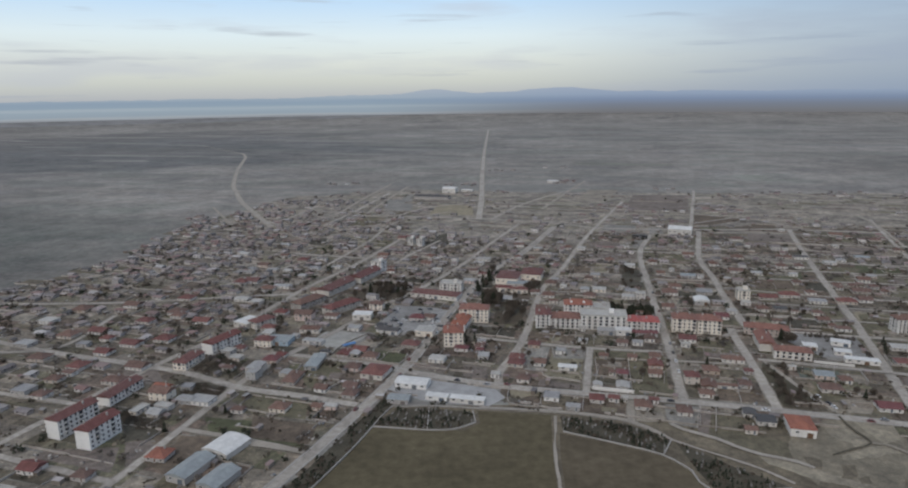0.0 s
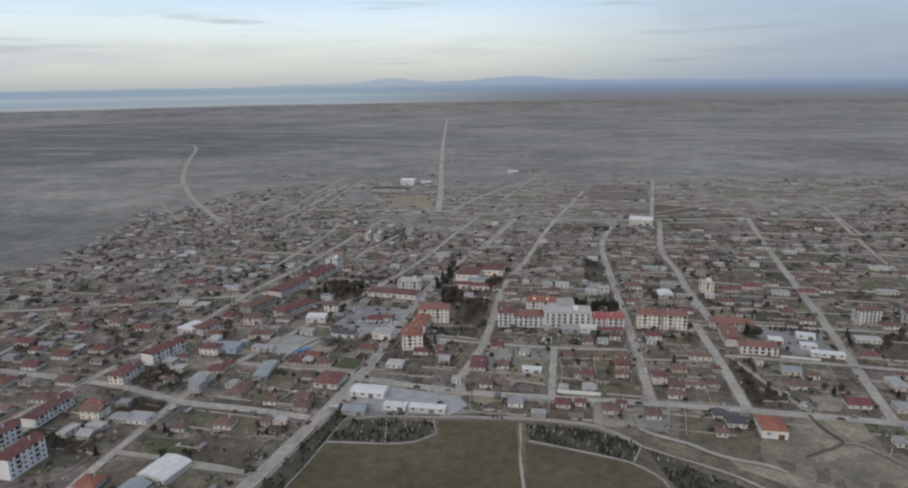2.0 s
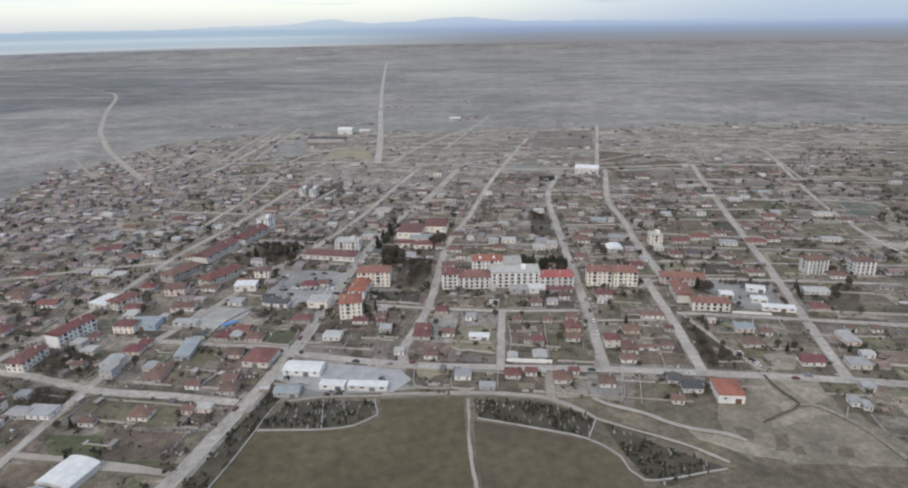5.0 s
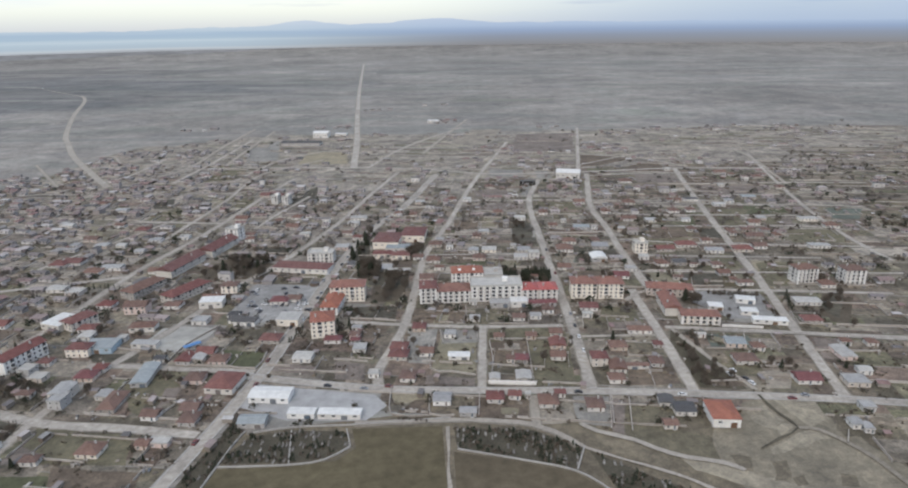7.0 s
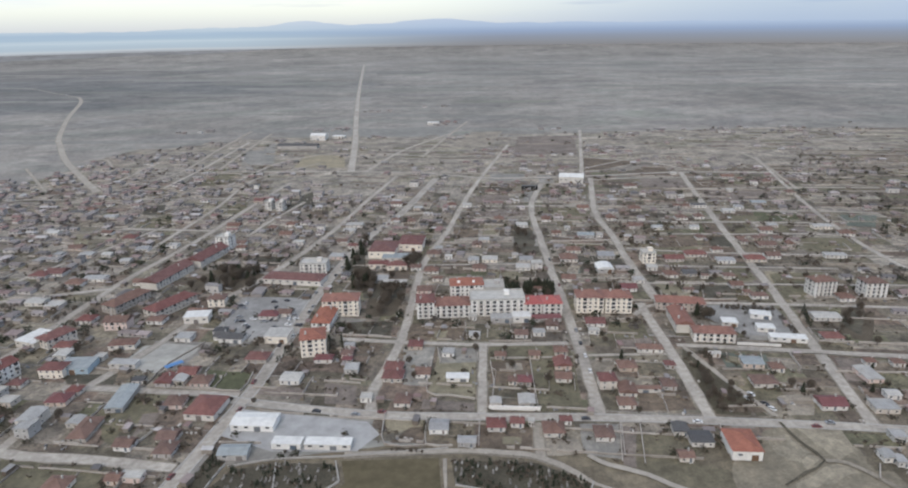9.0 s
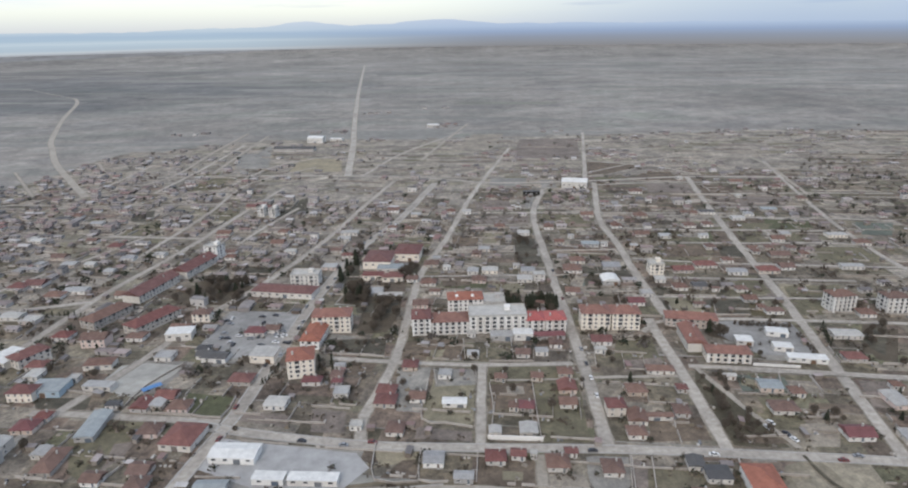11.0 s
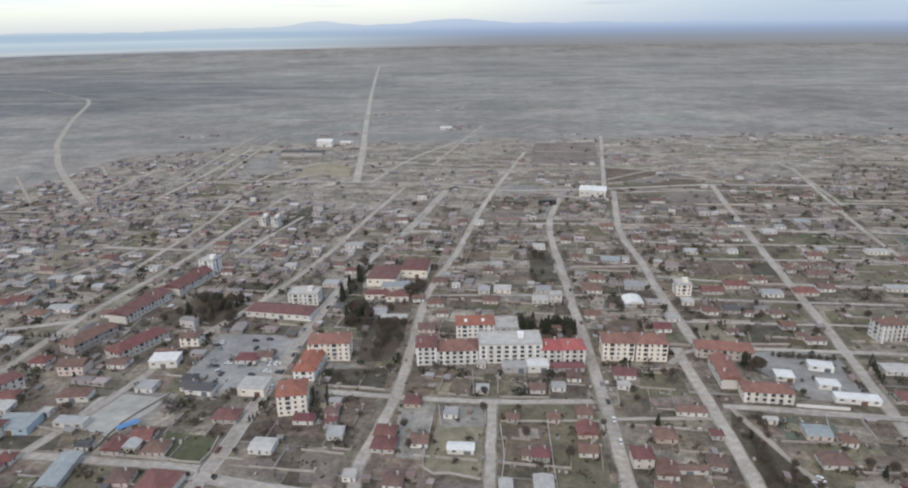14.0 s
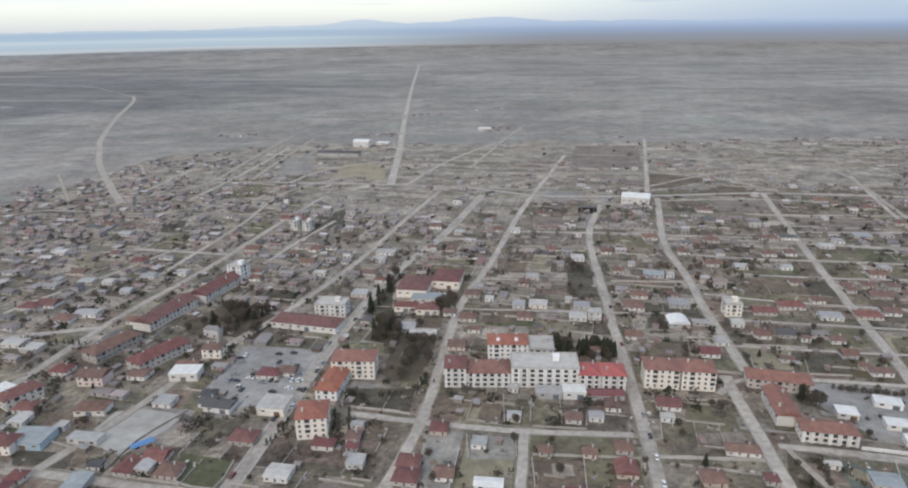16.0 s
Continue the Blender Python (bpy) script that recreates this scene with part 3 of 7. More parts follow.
road([(-175, 237.5), (-163.8, 275), (-140, 378.8), (-125, 421.2), (-103.8, 460), (-90, 487.5), (-68.8, 535), (-38.8, 585), (6.2, 682.5), (45, 793.8), (86.2, 905)], 6.0, ST)
road([(-250, 281.2), (-241.2, 313.8), (-208.8, 406.2), (-176.2, 482.5), (-145, 592.5), (-108.8, 687.5), (-68.8, 820), (-42.5, 897.5)], 6.0, ST)
road([(-350, 465), (-285, 438.8), (-188.8, 406.2), (-136.2, 378.8), (-98.8, 367.5), (-60, 353.8)], 7.0, AV)
road([(-132.5, 435), (-103.8, 427.5), (-40, 408.8)], 6.0, ST)
road([(425, 487.5), (440, 561.2), (480, 677.5), (577.5, 908.8)], 5.0, ST)
road([(-146.2, 661.2), (-132.5, 712.5), (-110, 805), (-85, 931.2), (-8.8, 1012.5)], 4.5, ST)
road([(-187.5, 737.5), (-100, 711.2)], 4.5, ST)
road([(-225, 605), (-215, 627.5), (-180, 680), (-142.5, 747.5)], 4.5, ST)
road([(-275, 927.5), (-251.2, 971.2), (-230, 1085)], 5.0, ST)
road([(-405, 1076.2), (-321.2, 918.8)], 4.5, TR, TRACK)
road([(-187.5, 906.2), (-158.8, 1036.2), (-126.2, 1223.8)], 5.0, ST)
road([(-116.2, 896.2), (-68.8, 1022.5), (-12.5, 1077.5)], 5.0, ST)
road([(48.8, 940), (116.2, 1088.8), (238.8, 1271.2)], 5.0, ST)
road([(195, 458.8), (220, 471.2), (292.5, 455), (375, 431.2)], 4.5, ST)
road([(212.5, 511.2), (291.2, 491.2), (412.5, 462.5)], 3.5, ST)
road([(245, 582.5), (286.2, 565), (332.5, 550), (437.5, 518.8)], 3.5, ST)
road([(112.5, 746.2), (213.8, 728.8), (262.5, 716.2), (387.5, 685)], 4.5, ST)
road([(143.8, 413.8), (190, 406.2)], 3.5, TR, TRACK)
road([(201.2, 415), (248.8, 400), (325, 375), (412.5, 350)], 4.5, ST)
road([(-276, 856), (-224, 855), (-99, 835)], 4.5, ST)
road([(306, 828), (397, 822), (477, 798)], 4.5, ST)
road([(42, 962), (164, 979), (231, 982), (264, 969), (323, 967), (407, 940)], 4.5, TR, TRACK)
road([(-12, 1078), (23, 1079), (37, 1078)], 4.5, TR, TRACK)
road([(-362, 1107), (-319, 1119), (-286, 1050)], 4.5, TR, TRACK)
road([(477, 919), (569, 948), (563, 875), (532, 788), (511, 731)], 5.0, TR, TRACK)
road([(368.8, 952.5), (422.5, 911.2), (446.2, 863.8)], 5.0, ST)
road([(295, 875), (396.2, 931.2), (488.8, 968.8), (600, 987.5)], 4.5, TR, TRACK)
road([(311.2, 862.5), (436.2, 1205)], 6.0, ST)
road([(-406.2, 556.2), (-303.8, 556.2), (-195, 571.2), (-150, 577.5)], 6.0, ST)
road([(-362.5, 440), (-292.5, 450), (-286.2, 521.2)], 4.5, ST)
road([(-300, 377.5), (-282.5, 373.8), (-207.5, 352.5)], 5.0, ST)
road([(-150, 326), (-110.7, 314.2), (-80.9, 302.4)], 4.5, TR, TRACK)
road([(-250, 306.2), (-161.2, 275)], 5.0, ST)
road([(11.2, 348.8), (56.2, 342.5), (80, 336.5), (93, 331), (105, 318), (108, 312)], 4.0, TR, TRACK)
road([(114.4, 328.2), (119.8, 320.3), (133.5, 310.9), (139.4, 303.6), (150.0, 295.0), (163.6, 288.8), (168.9, 282.6)], 3.6, TR, TRACK)
road([(108.9, 313.4), (110.6, 309.5), (123.4, 298.6), (135.7, 289.3), (144.5, 281.0), (153.2, 270.0)], 2.2, TR, TRACK)
road([(53.8, 337.5), (47.5, 296.2), (43.8, 237.5)], 1.9, "straight pale earth path across the field", TRACK)
DITCH = soil("ditch_soil", [(0.085, 0.078, 0.062), (0.095, 0.086, 0.07)], 0.8)
road([(209.3, 334.0), (208.7, 318.5), (209.5, 305.3), (196.6, 299.4), (184.1, 294.4)], 1.8, "dark overgrown ditch", DITCH, name="ditch")
road([(209.7, 304.7), (218.1, 301.6), (225.4, 286.1), (227.4, 259.7)], 3.4, TR, DIRT)
road([(100.3, 355.8), (97, 343), (94, 330)], 5.0, TR, TRACK)
road([(93, 421), (115, 417), (138, 413)], 2.6, TR, TRACK)
road([(285, 615), (345, 599), (415, 584), (453, 563)], 4.0, ST)
road([(248, 539), (315, 521), (377, 504)], 4.0, ST)
road([(353, 636), (439, 614)], 4.0, ST)
road([(398, 667), (469, 647), (520, 628)], 4.0, ST)
road([(402, 760), (520, 737), (600, 716)], 4.5, ST)
road([(78, 578), (110, 572), (145, 565), (168, 561)], 3.5, ST)
road([(148, 741), (178, 735), (210, 727)], 4.0, ST)
road([(-221, 996), (-160, 986), (-99, 977.5)], 5.0, ST)
road([(-98, 1304), (-120, 1150), (-140, 998)], 6.0, TR, TRACK)
road([(-136, 1348), (-165, 1165), (-191, 987), (-256, 914)], 6.0, TR, TRACK)
road([(-360, 861), (-331, 882), (-276, 868)], 5.0, ST)
road([(268, 1371), (200, 1198), (134, 1025)], 5.5, TR, TRACK)
road([(106, 922), (150, 908), (196, 891)], 7.0, TR, TRACK)
road([(230, 404), (269, 392), (316, 375), (360, 362)], 4.5, ST)
road([(-109, 310), (-94, 306), (-79, 301)], 4.0, TR, TRACK)
road([(388, 706), (481, 689)], 4.0, ST)
road([(298, 703), (341, 685), (373, 675), (448, 647)], 4.0, ST)
road([(275, 658), (336, 639), (386, 627), (383, 611)], 4.0, ST)
road([(-68, 684), (-53, 727), (-22, 800)], 4.0, ST)
road([(98, 629), (124, 624)], 3.0, ST)
road([(192, 629), (234, 609)], 3.0, ST)
road([(139, 701), (178, 693)], 3.0, ST)


def near_road(x, y, gap):
    for line, half in ROADS:
        if not (min(p[0] for p in line) - 25 < x < max(p[0] for p in line) + 25 and min(p[1] for p in line) - 25 < y < max(p[1] for p in line) + 25):
            continue
        for i in range(len(line) - 1):
            ax, ay = line[i]
            bx, by = line[i + 1]
            dx, dy = bx - ax, by - ay
            t = max(0.0, min(1.0, ((x - ax) * dx + (y - ay) * dy) / (dx * dx + dy * dy + 1e-9)))
            if (x - ax - t * dx) ** 2 + (y - ay - t * dy) ** 2 < (half + gap) ** 2:
                return True
    return False


def inside(x, y, poly):
    hit = False
    for i in range(len(poly)):
        (ax, ay), (bx, by) = poly[i], poly[i - 1]
        if (ay > y) != (by > y) and x < (bx - ax) * (y - ay) / (by - ay) + ax:
            hit = not hit
    return hit


def frayed(poly, step=3.0, much=1.4):
    """The outline cut finer and made uneven, as where grass and bare soil meet."""
    out = []
    for (ax, ay), (bx, by) in zip(poly, poly[1:] + poly[:1]):
        n = max(1, int(math.hypot(bx - ax, by - ay) / step))
        for i in range(n):
            x, y = ax + (bx - ax) * i / n, ay + (by - ay) * i / n
            out.append((x + much * (noise.noise((x * 0.13, y * 0.13, 2)) + 0.35 * noise.noise((x * 0.5, y * 0.5, 5))), y + much * (noise.noise((x * 0.13, y * 0.13, 9)) + 0.35 * noise.noise((x * 0.5, y * 0.5, 7)))))
    return out


def sheet(name, poly, z, mat, label, category, edge=0.0, much=0.0):
    b = Build()
    poly = frayed(poly, max(3.0, 2.2 * much), much) if much else poly
    n = len(poly)
    b.add([(*p, z) for p in poly], [tuple(range(n))])
    if edge:
        b.add([(*p, z) for p in poly] + [(*p, z - edge) for p in poly], [(i, n + i, n + (i + 1) % n, (i + 1) % n) for i in range(n)])
    bm = bmesh.new()
    me = b.mesh(name, mat)
    bm.from_mesh(me)
    bmesh.ops.triangulate(bm, faces=[f for f in bm.faces if len(f.verts) > 4])
    bmesh.ops.recalc_face_normals(bm, faces=bm.faces)
    if sum(f.normal.z * f.calc_area() for f in bm.faces) < 0:
        bmesh.ops.reverse_faces(bm, faces=bm.faces)
    bm.to_mesh(me)
    bm.free()
    return tagged(new(name, me), label, category, kind="structure")


FIELD_A = [(-79, 243.8), (-62.5, 284), (-53, 309), (-47.5, 326.2), (-17.5, 322.5), (2.5, 322.5), (11.2, 330), (10, 345), (51.2, 338.8), (46.2, 296.2), (41.9, 237.5)]
FIELD_B = [(45.6, 237.5), (50, 296.2), (53.1, 318.8), (80, 306.2), (100, 295), (110, 280), (112.5, 263.8), (110, 237.5)]
GRAVES_W = [(-47.5, 330), (-36.2, 347.5), (-17.5, 348.8), (6.2, 343.8), (8.8, 332.5), (-2.5, 325), (-17.5, 325)]
GRAVES_N = [(56.2, 336.2), (91.2, 327.5), (110, 310), (101.2, 297.5), (80, 308.8), (55, 321.2)]
GRAVES_E = [(111.2, 307.5), (130, 286.2), (150, 267.5), (122.5, 260), (115, 267.5), (112.5, 285)]
GRAVES_L = [(-91, 245), (-74, 286), (-58.5, 328), (-44.5, 365), (-39, 354), (-53.6, 309), (-63, 284), (-79.5, 245)]
LOT = [(-102.0, 449.3), (-106.9, 462.7), (-102.8, 477.0), (-89.0, 477.6), (-68.3, 470.6), (-71.6, 460.5), (-86.2, 440.2)]
PLAZA = [(-66.2, 487.5), (-50, 472.5), (-20, 476.2), (-6.2, 530), (-52.5, 542.5)]
MARKET = [(-42.5, 397.5), (-17.5, 387.5), (22.5, 372.5), (27.5, 361.2), (16.2, 350), (-20, 357.5), (-45, 375)]
GROVES = {"school_grove": [(-97.5, 565), (-50, 550), (-38.8, 582.5), (-82.5, 605)], "north_grove": [(15, 541), (56, 522), (61, 552), (25, 566)],
          "garden_grove": [(26.2, 490), (45, 490), (55, 515), (31.2, 522.5)], "flat_grove": [(120, 501), (133, 499), (136, 519), (124, 521)], "plane_grove": [(141, 497), (152, 495), (156, 515), (146, 517)],
          "court_grove": [(12.5, 572), (20, 569), (38, 640), (28, 644)], "wing_grove": [(60, 576), (76, 572), (84, 596), (66, 600)],
          "park_grove": [(152.5, 597.5), (171.2, 593.8), (185, 657.5), (173.8, 660)], "yard_grove": [(230, 447.5), (241.2, 435), (255, 451.2), (246.2, 462.5)],
          "east_grove": [(301.2, 408.8), (313.8, 406.2), (346.2, 442.5), (332.5, 446.2)]}
sheet("field", FIELD_A, 0.03, FIELD, "olive-brown winter crop field", "field")
sheet("field", FIELD_B, 0.035, FIELD_BROWN, "plain brown ploughed field beside the cemetery", "field")
GRAVE_SOIL = tinted("cemetery_soil", [(0.078, 0.071, 0.054), (0.09, 0.082, 0.063)], grain=0.9, scale=0.3)
for p in (GRAVES_W, GRAVES_N, GRAVES_E, GRAVES_L):
    sheet("cemetery_ground", p, 0.04, GRAVE_SOIL, "dark weedy cemetery ground", "ground")
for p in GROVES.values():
    sheet("grove_ground", p, 0.036, GROVE_SOIL, "dark soil under the grove trees", "ground")
fallow = Build()
rnd = random.Random(3)
for _ in range(190):
    x, y = rnd.uniform(-1800, 2400), rnd.uniform(1150, 3600)
    if _ % 3 == 0:
        x, y = rnd.uniform(-2400, -950), rnd.uniform(2200, 3700)
    if x > 20 and y < 1250 and x < 120:
        continue
    w, d = rnd.uniform(110, 420) * (0.6 + y / 2500), rnd.uniform(12, 60) * (0.6 + y / 2500)
    fallow.t = pose(x, y, 0.004 + 0.0001 * _ + (0.05 if _ % 3 == 0 else 0.0), 0, 0, -17 + rnd.uniform(-6, 6))
    n = 10
    fallow.add([(w / 2 * math.copysign(abs(math.cos(2 * math.pi * i / n)) ** 0.4, math.cos(2 * math.pi * i / n)) * rnd.uniform(0.85, 1.1), d / 2 * math.copysign(abs(math.sin(2 * math.pi * i / n)) ** 0.4, math.sin(2 * math.pi * i / n)) * rnd.uniform(0.85, 1.1), 0) for i in range(n)], [tuple(range(n))], 0 if _ % 3 else 1)
tagged(new("fields", fallow.mesh("fields", FALLOW, PASTURE)), "pale fallow strips and dark pasture on the plain", "fields", kind="stuff")
sheet("square", LOT, 0.04, GRAVEL_LOT, "bare grey gravel lot", "square")
sheet("square", PLAZA, 0.045, LOT_CONCRETE, "grey paved town square", "square")
sheet("square", MARKET, 0.042, MARKET_CONCRETE, "grey concrete market yard", "square")
WASTE = [(168.0, 308.1), (198.4, 329.7), (209.9, 332.0), (236.4, 325.4), (230.6, 301.4), (234.9, 267.7), (223.8, 255.9), (163.7, 267.9), (160.9, 282.6), (163.2, 295.9)]
sheet("dirt_ground", WASTE, 0.02, BARE, "bare pale trodden earth", "ground", much=2.6)
sheet("garden_plot", [(138.0, 346.3), (159.6, 341.9), (151.2, 317.6), (166.9, 308.4), (162.5, 290.7), (146.5, 299.3), (134.8, 311.0), (127.8, 322.3)], 0.0215, GARDEN_GRASS, "dark olive rough grass beside the house", "ground", much=1.2)
for nth, worn in enumerate(([(213.6, 328.4), (235.7, 324.4), (228.9, 310.5), (215.8, 304.4), (214.6, 312.6)], [(205.3, 311.7), (211.0, 307.0), (197.8, 301.1), (197.4, 304.2)],
             [(206.8, 301.9), (219.5, 303.1), (219.7, 295.7), (204.0, 292.8), (187.1, 289.3), (188.8, 293.5)], [(145.8, 298.0), (160.6, 291.5), (167.9, 282.8), (174.4, 277.4), (186.6, 269.4), (181.7, 265.8), (169.7, 270.5), (160.3, 276.2), (149.8, 286.5)],
             [(197.6, 326.4), (207.0, 325.6), (207.0, 312.4), (198.7, 305.9), (192.3, 313.3)])):
    sheet("worn_ground", worn, 0.0225 + 0.0006 * nth, PALE_EARTH, "pale sandy earth worn bare by wheels", "ground", much=2.2)
for nth, weeds in enumerate(([(118.0, 315.9), (131.4, 311.3), (142.8, 294.7), (138.2, 289.8), (126.2, 299.8), (115.2, 311.2)], [(182.9, 284.9), (190.1, 285.2), (183.7, 273.9), (177.2, 274.1)],
             [(168.5, 293.1), (176.3, 290.6), (171.9, 282.0), (166.4, 282.3)], [(185.3, 275.2), (190.7, 275.0), (188.0, 269.9), (183.7, 270.0)],
             [(232.3, 311.5), (241.2, 311.9), (229.1, 295.7), (226.0, 300.3)], [(166.3, 271.9), (176.9, 268.3), (178.4, 264.2), (162.3, 267.4)], [(205.6, 273.6), (211.4, 270.8), (206.7, 263.9), (201.0, 266.5)])):
    sheet("weedy_ground", weeds, 0.0262 + 0.0005 * nth, WEEDY, "dark weedy patch of waste ground", "ground", much=1.8)
sheet("verge", [(-100, 236), (-40, 352), (30, 352), (62, 346), (110, 345), (160, 330), (188, 328), (205, 338), (255, 325), (330, 300), (300, 236)], 0.006, VERGE, "brown mottled waste ground beside the road", "ground")
sheet("hedge_ground", [(185, 346.2), (207.5, 340), (202.5, 411.2), (195, 397.5)], 0.03, tinted("scrub_soil", [(0.09, 0.08, 0.06), (0.10, 0.09, 0.065)], grain=0.8, scale=0.2), "dark scrubby triangle of waste ground", "ground")

GARDEN = {"olive": soil("olive_meadow", [(0.134, 0.124, 0.088), (0.149, 0.136, 0.098)], 0.6), "brown": soil("dug_soil", [(0.124, 0.100, 0.081), (0.144, 0.117, 0.096)], 0.7),
          "pale": soil("dusty_yard", [(0.239, 0.216, 0.187), (0.268, 0.241, 0.210)], 0.6), "green": soil("green_crop", [(0.085, 0.09, 0.055), (0.096, 0.1, 0.063)], 0.5),
          "dusk": soil("dark_bed", [(0.075, 0.070, 0.059), (0.091, 0.085, 0.070)], 0.7), "straw": soil("straw_plot", [(0.206, 0.188, 0.139), (0.224, 0.204, 0.153)], 0.55),
          "mauve": soil("clay_plot", [(0.167, 0.144, 0.132), (0.191, 0.165, 0.153)], 0.7), "grey": soil("ash_grey_yard", [(0.216, 0.209, 0.199), (0.239, 0.232, 0.222)], 0.6),
          "teal": soil("wet_green_plot", [(0.110, 0.124, 0.107), (0.129, 0.144, 0.127)], 0.5), "sand": soil("sandy_plot", [(0.259, 0.228, 0.167), (0.277, 0.245, 0.184)], 0.5)}
GARDENS = {"olive": "olive-green garden meadow", "brown": "dark brown dug garden plot", "pale": "pale dusty yard ground", "green": "green winter crop in a garden plot", "dusk": "dark damp garden bed",
           "straw": "straw-coloured dry grass plot", "mauve": "bare reddish-grey clay plot", "grey": "ash-grey trodden yard", "teal": "grey-green vegetable plot", "sand": "pale sandy bare plot"}
PLOTTED = []


def garden(kind, poly):
    PLOTTED.append(poly)
    sheet("garden_plot", poly, 0.03 + 0.0004 * len(PLOTTED), GARDEN[kind], GARDENS[kind], "ground", much=0.7)


garden("brown", [(92.1, 418.6), (113.7, 414.2), (110.6, 391.5), (87.2, 394.7)])
garden("olive", [(114.2, 413.5), (137.5, 411.7), (124.6, 360.2), (103.8, 364.4)])
garden("straw", [(64.9, 429.8), (86.6, 428.4), (75.8, 382.5), (53.6, 392.8)])
garden("mauve", [(50.5, 386.9), (74.9, 378.4), (73.9, 371.1), (48.4, 378.6)])
garden("mauve", [(2.2, 412.1), (19.3, 406.5), (17.4, 388.4), (2.4, 392.4)])
garden("grey", [(47.0, 445.7), (65.1, 440.6), (53.3, 398.5), (42.3, 402.8)])
garden("sand", [(30.3, 375.2), (50.1, 370.3), (47.2, 362.2), (31.1, 361.3)])
garden("brown", [(41.4, 363.4), (49.6, 363.5), (46.5, 349.9), (31.1, 354.3)])
garden("brown", [(74.3, 362.3), (98.1, 351.2), (93.1, 334.9), (70.1, 342.9)])
garden("straw", [(81.9, 348.7), (89.8, 346.3), (88.3, 340.8), (80.5, 343.5)])
garden("pale", [(99.7, 343.2), (113.9, 340.3), (113.4, 329.4), (96.8, 331.2)])
garden("grey", [(118.8, 351.2), (136.7, 347.7), (127.1, 323.0), (113.1, 329.4)])
garden("mauve", [(136.3, 345.6), (143.7, 344.1), (130.7, 316.0), (126.1, 319.6)])
garden("pale", [(99.7, 414.1), (108.2, 412.9), (107.2, 405.2), (98.3, 406.2)])
garden("teal", [(220.4, 401.8), (242.7, 394.7), (237.6, 378.6), (213.9, 386.2)])
garden("pale", [(223.2, 355.0), (241.9, 353.5), (229.1, 336.6), (217.2, 339.0)])
garden("brown", [(193.2, 352.2), (212.1, 346.2), (211.5, 341.5), (188.0, 348.0)])
garden("olive", [(217.7, 379.4), (233.4, 376.7), (231.9, 358.5), (214.9, 361.9)])
garden("brown", [(239.0, 370.2), (251.2, 367.2), (247.7, 355.3), (232.5, 359.3)])
garden("brown", [(157.7, 371.6), (181.9, 368.7), (177.6, 351.4), (150.3, 355.8)])
garden("mauve", [(278.2, 384.4), (293.0, 379.9), (281.5, 356.3), (266.3, 360.7)])
garden("olive", [(289.0, 388.2), (312.7, 382.6), (312.2, 371.6), (288.4, 381.7)])
garden("green", [(-59.9, 439.5), (-36.0, 431.1), (-40.3, 413.2), (-60.0, 418.3)])
garden("olive", [(-98.6, 422.5), (-67.9, 416.2), (-77.1, 401.3), (-84.8, 389.3)])
garden("mauve", [(-84.1, 400.4), (-74.6, 400.8), (-78.4, 387.0), (-83.6, 380.6)])
garden("dusk", [(-136.5, 450.5), (-107.5, 444.0), (-106.7, 433.2), (-131.8, 439.1)])
garden("olive", [(-112.4, 364.3), (-88.0, 355.9), (-85.4, 346.4), (-118.1, 352.9)])
garden("pale", [(-112.5, 355.1), (-100.2, 352.0), (-99.8, 349.6), (-112.4, 352.1)])
garden("brown", [(-42.4, 374.5), (-23.3, 369.8), (-25.2, 364.9), (-43.9, 369.0)])
garden("brown", [(-64.3, 386.3), (-51.9, 382.7), (-57.8, 365.5), (-64.0, 368.7)])
garden("mauve", [(-34.1, 416.5), (-7.1, 409.6), (-8.0, 398.2), (-33.4, 409.2)])
garden("grey", [(-52.4, 485.1), (-36.1, 478.0), (-43.6, 463.7), (-59.1, 468.6)])
garden("olive", [(231.9, 494.4), (260.6, 493.4), (250.8, 473.8), (225.0, 477.8)])
garden("dusk", [(260.8, 493.4), (285.4, 490.9), (272.6, 468.9), (251.0, 473.3)])
garden("mauve", [(290.9, 517.0), (318.1, 516.5), (306.2, 488.3), (285.1, 491.4)])
garden("olive", [(180.9, 451.7), (196.4, 449.9), (190.9, 429.0), (170.5, 428.9)])
garden("straw", [(221.7, 398.2), (229.4, 392.4), (222.7, 386.7), (217.3, 391.7)])
garden("brown", [(232.6, 397.7), (239.6, 396.9), (237.1, 388.1), (229.5, 391.0)])
garden("mauve", [(170.1, 428.1), (190.6, 427.4), (189.1, 416.1), (164.6, 415.9)])
garden("olive", [(176.3, 454.6), (193.0, 453.1), (181.7, 429.3), (165.0, 430.3)])
garden("brown", [(51.3, 474.5), (88.4, 472.0), (84.1, 445.7), (50.1, 452.7)])
garden("straw", [(65.5, 461.5), (76.3, 461.3), (71.7, 448.1), (63.2, 449.5)])
garden("grey", [(66.0, 438.9), (88.4, 434.8), (85.0, 418.7), (64.1, 421.1)])
garden("olive", [(93.5, 434.8), (141.7, 429.2), (136.8, 412.8), (90.7, 418.1)])
garden("green", [(89.3, 564.8), (122.6, 556.9), (118.9, 546.5), (90.5, 550.8)])
garden("dusk", [(174.9, 510.2), (201.9, 508.4), (200.5, 492.4), (171.3, 496.0)])
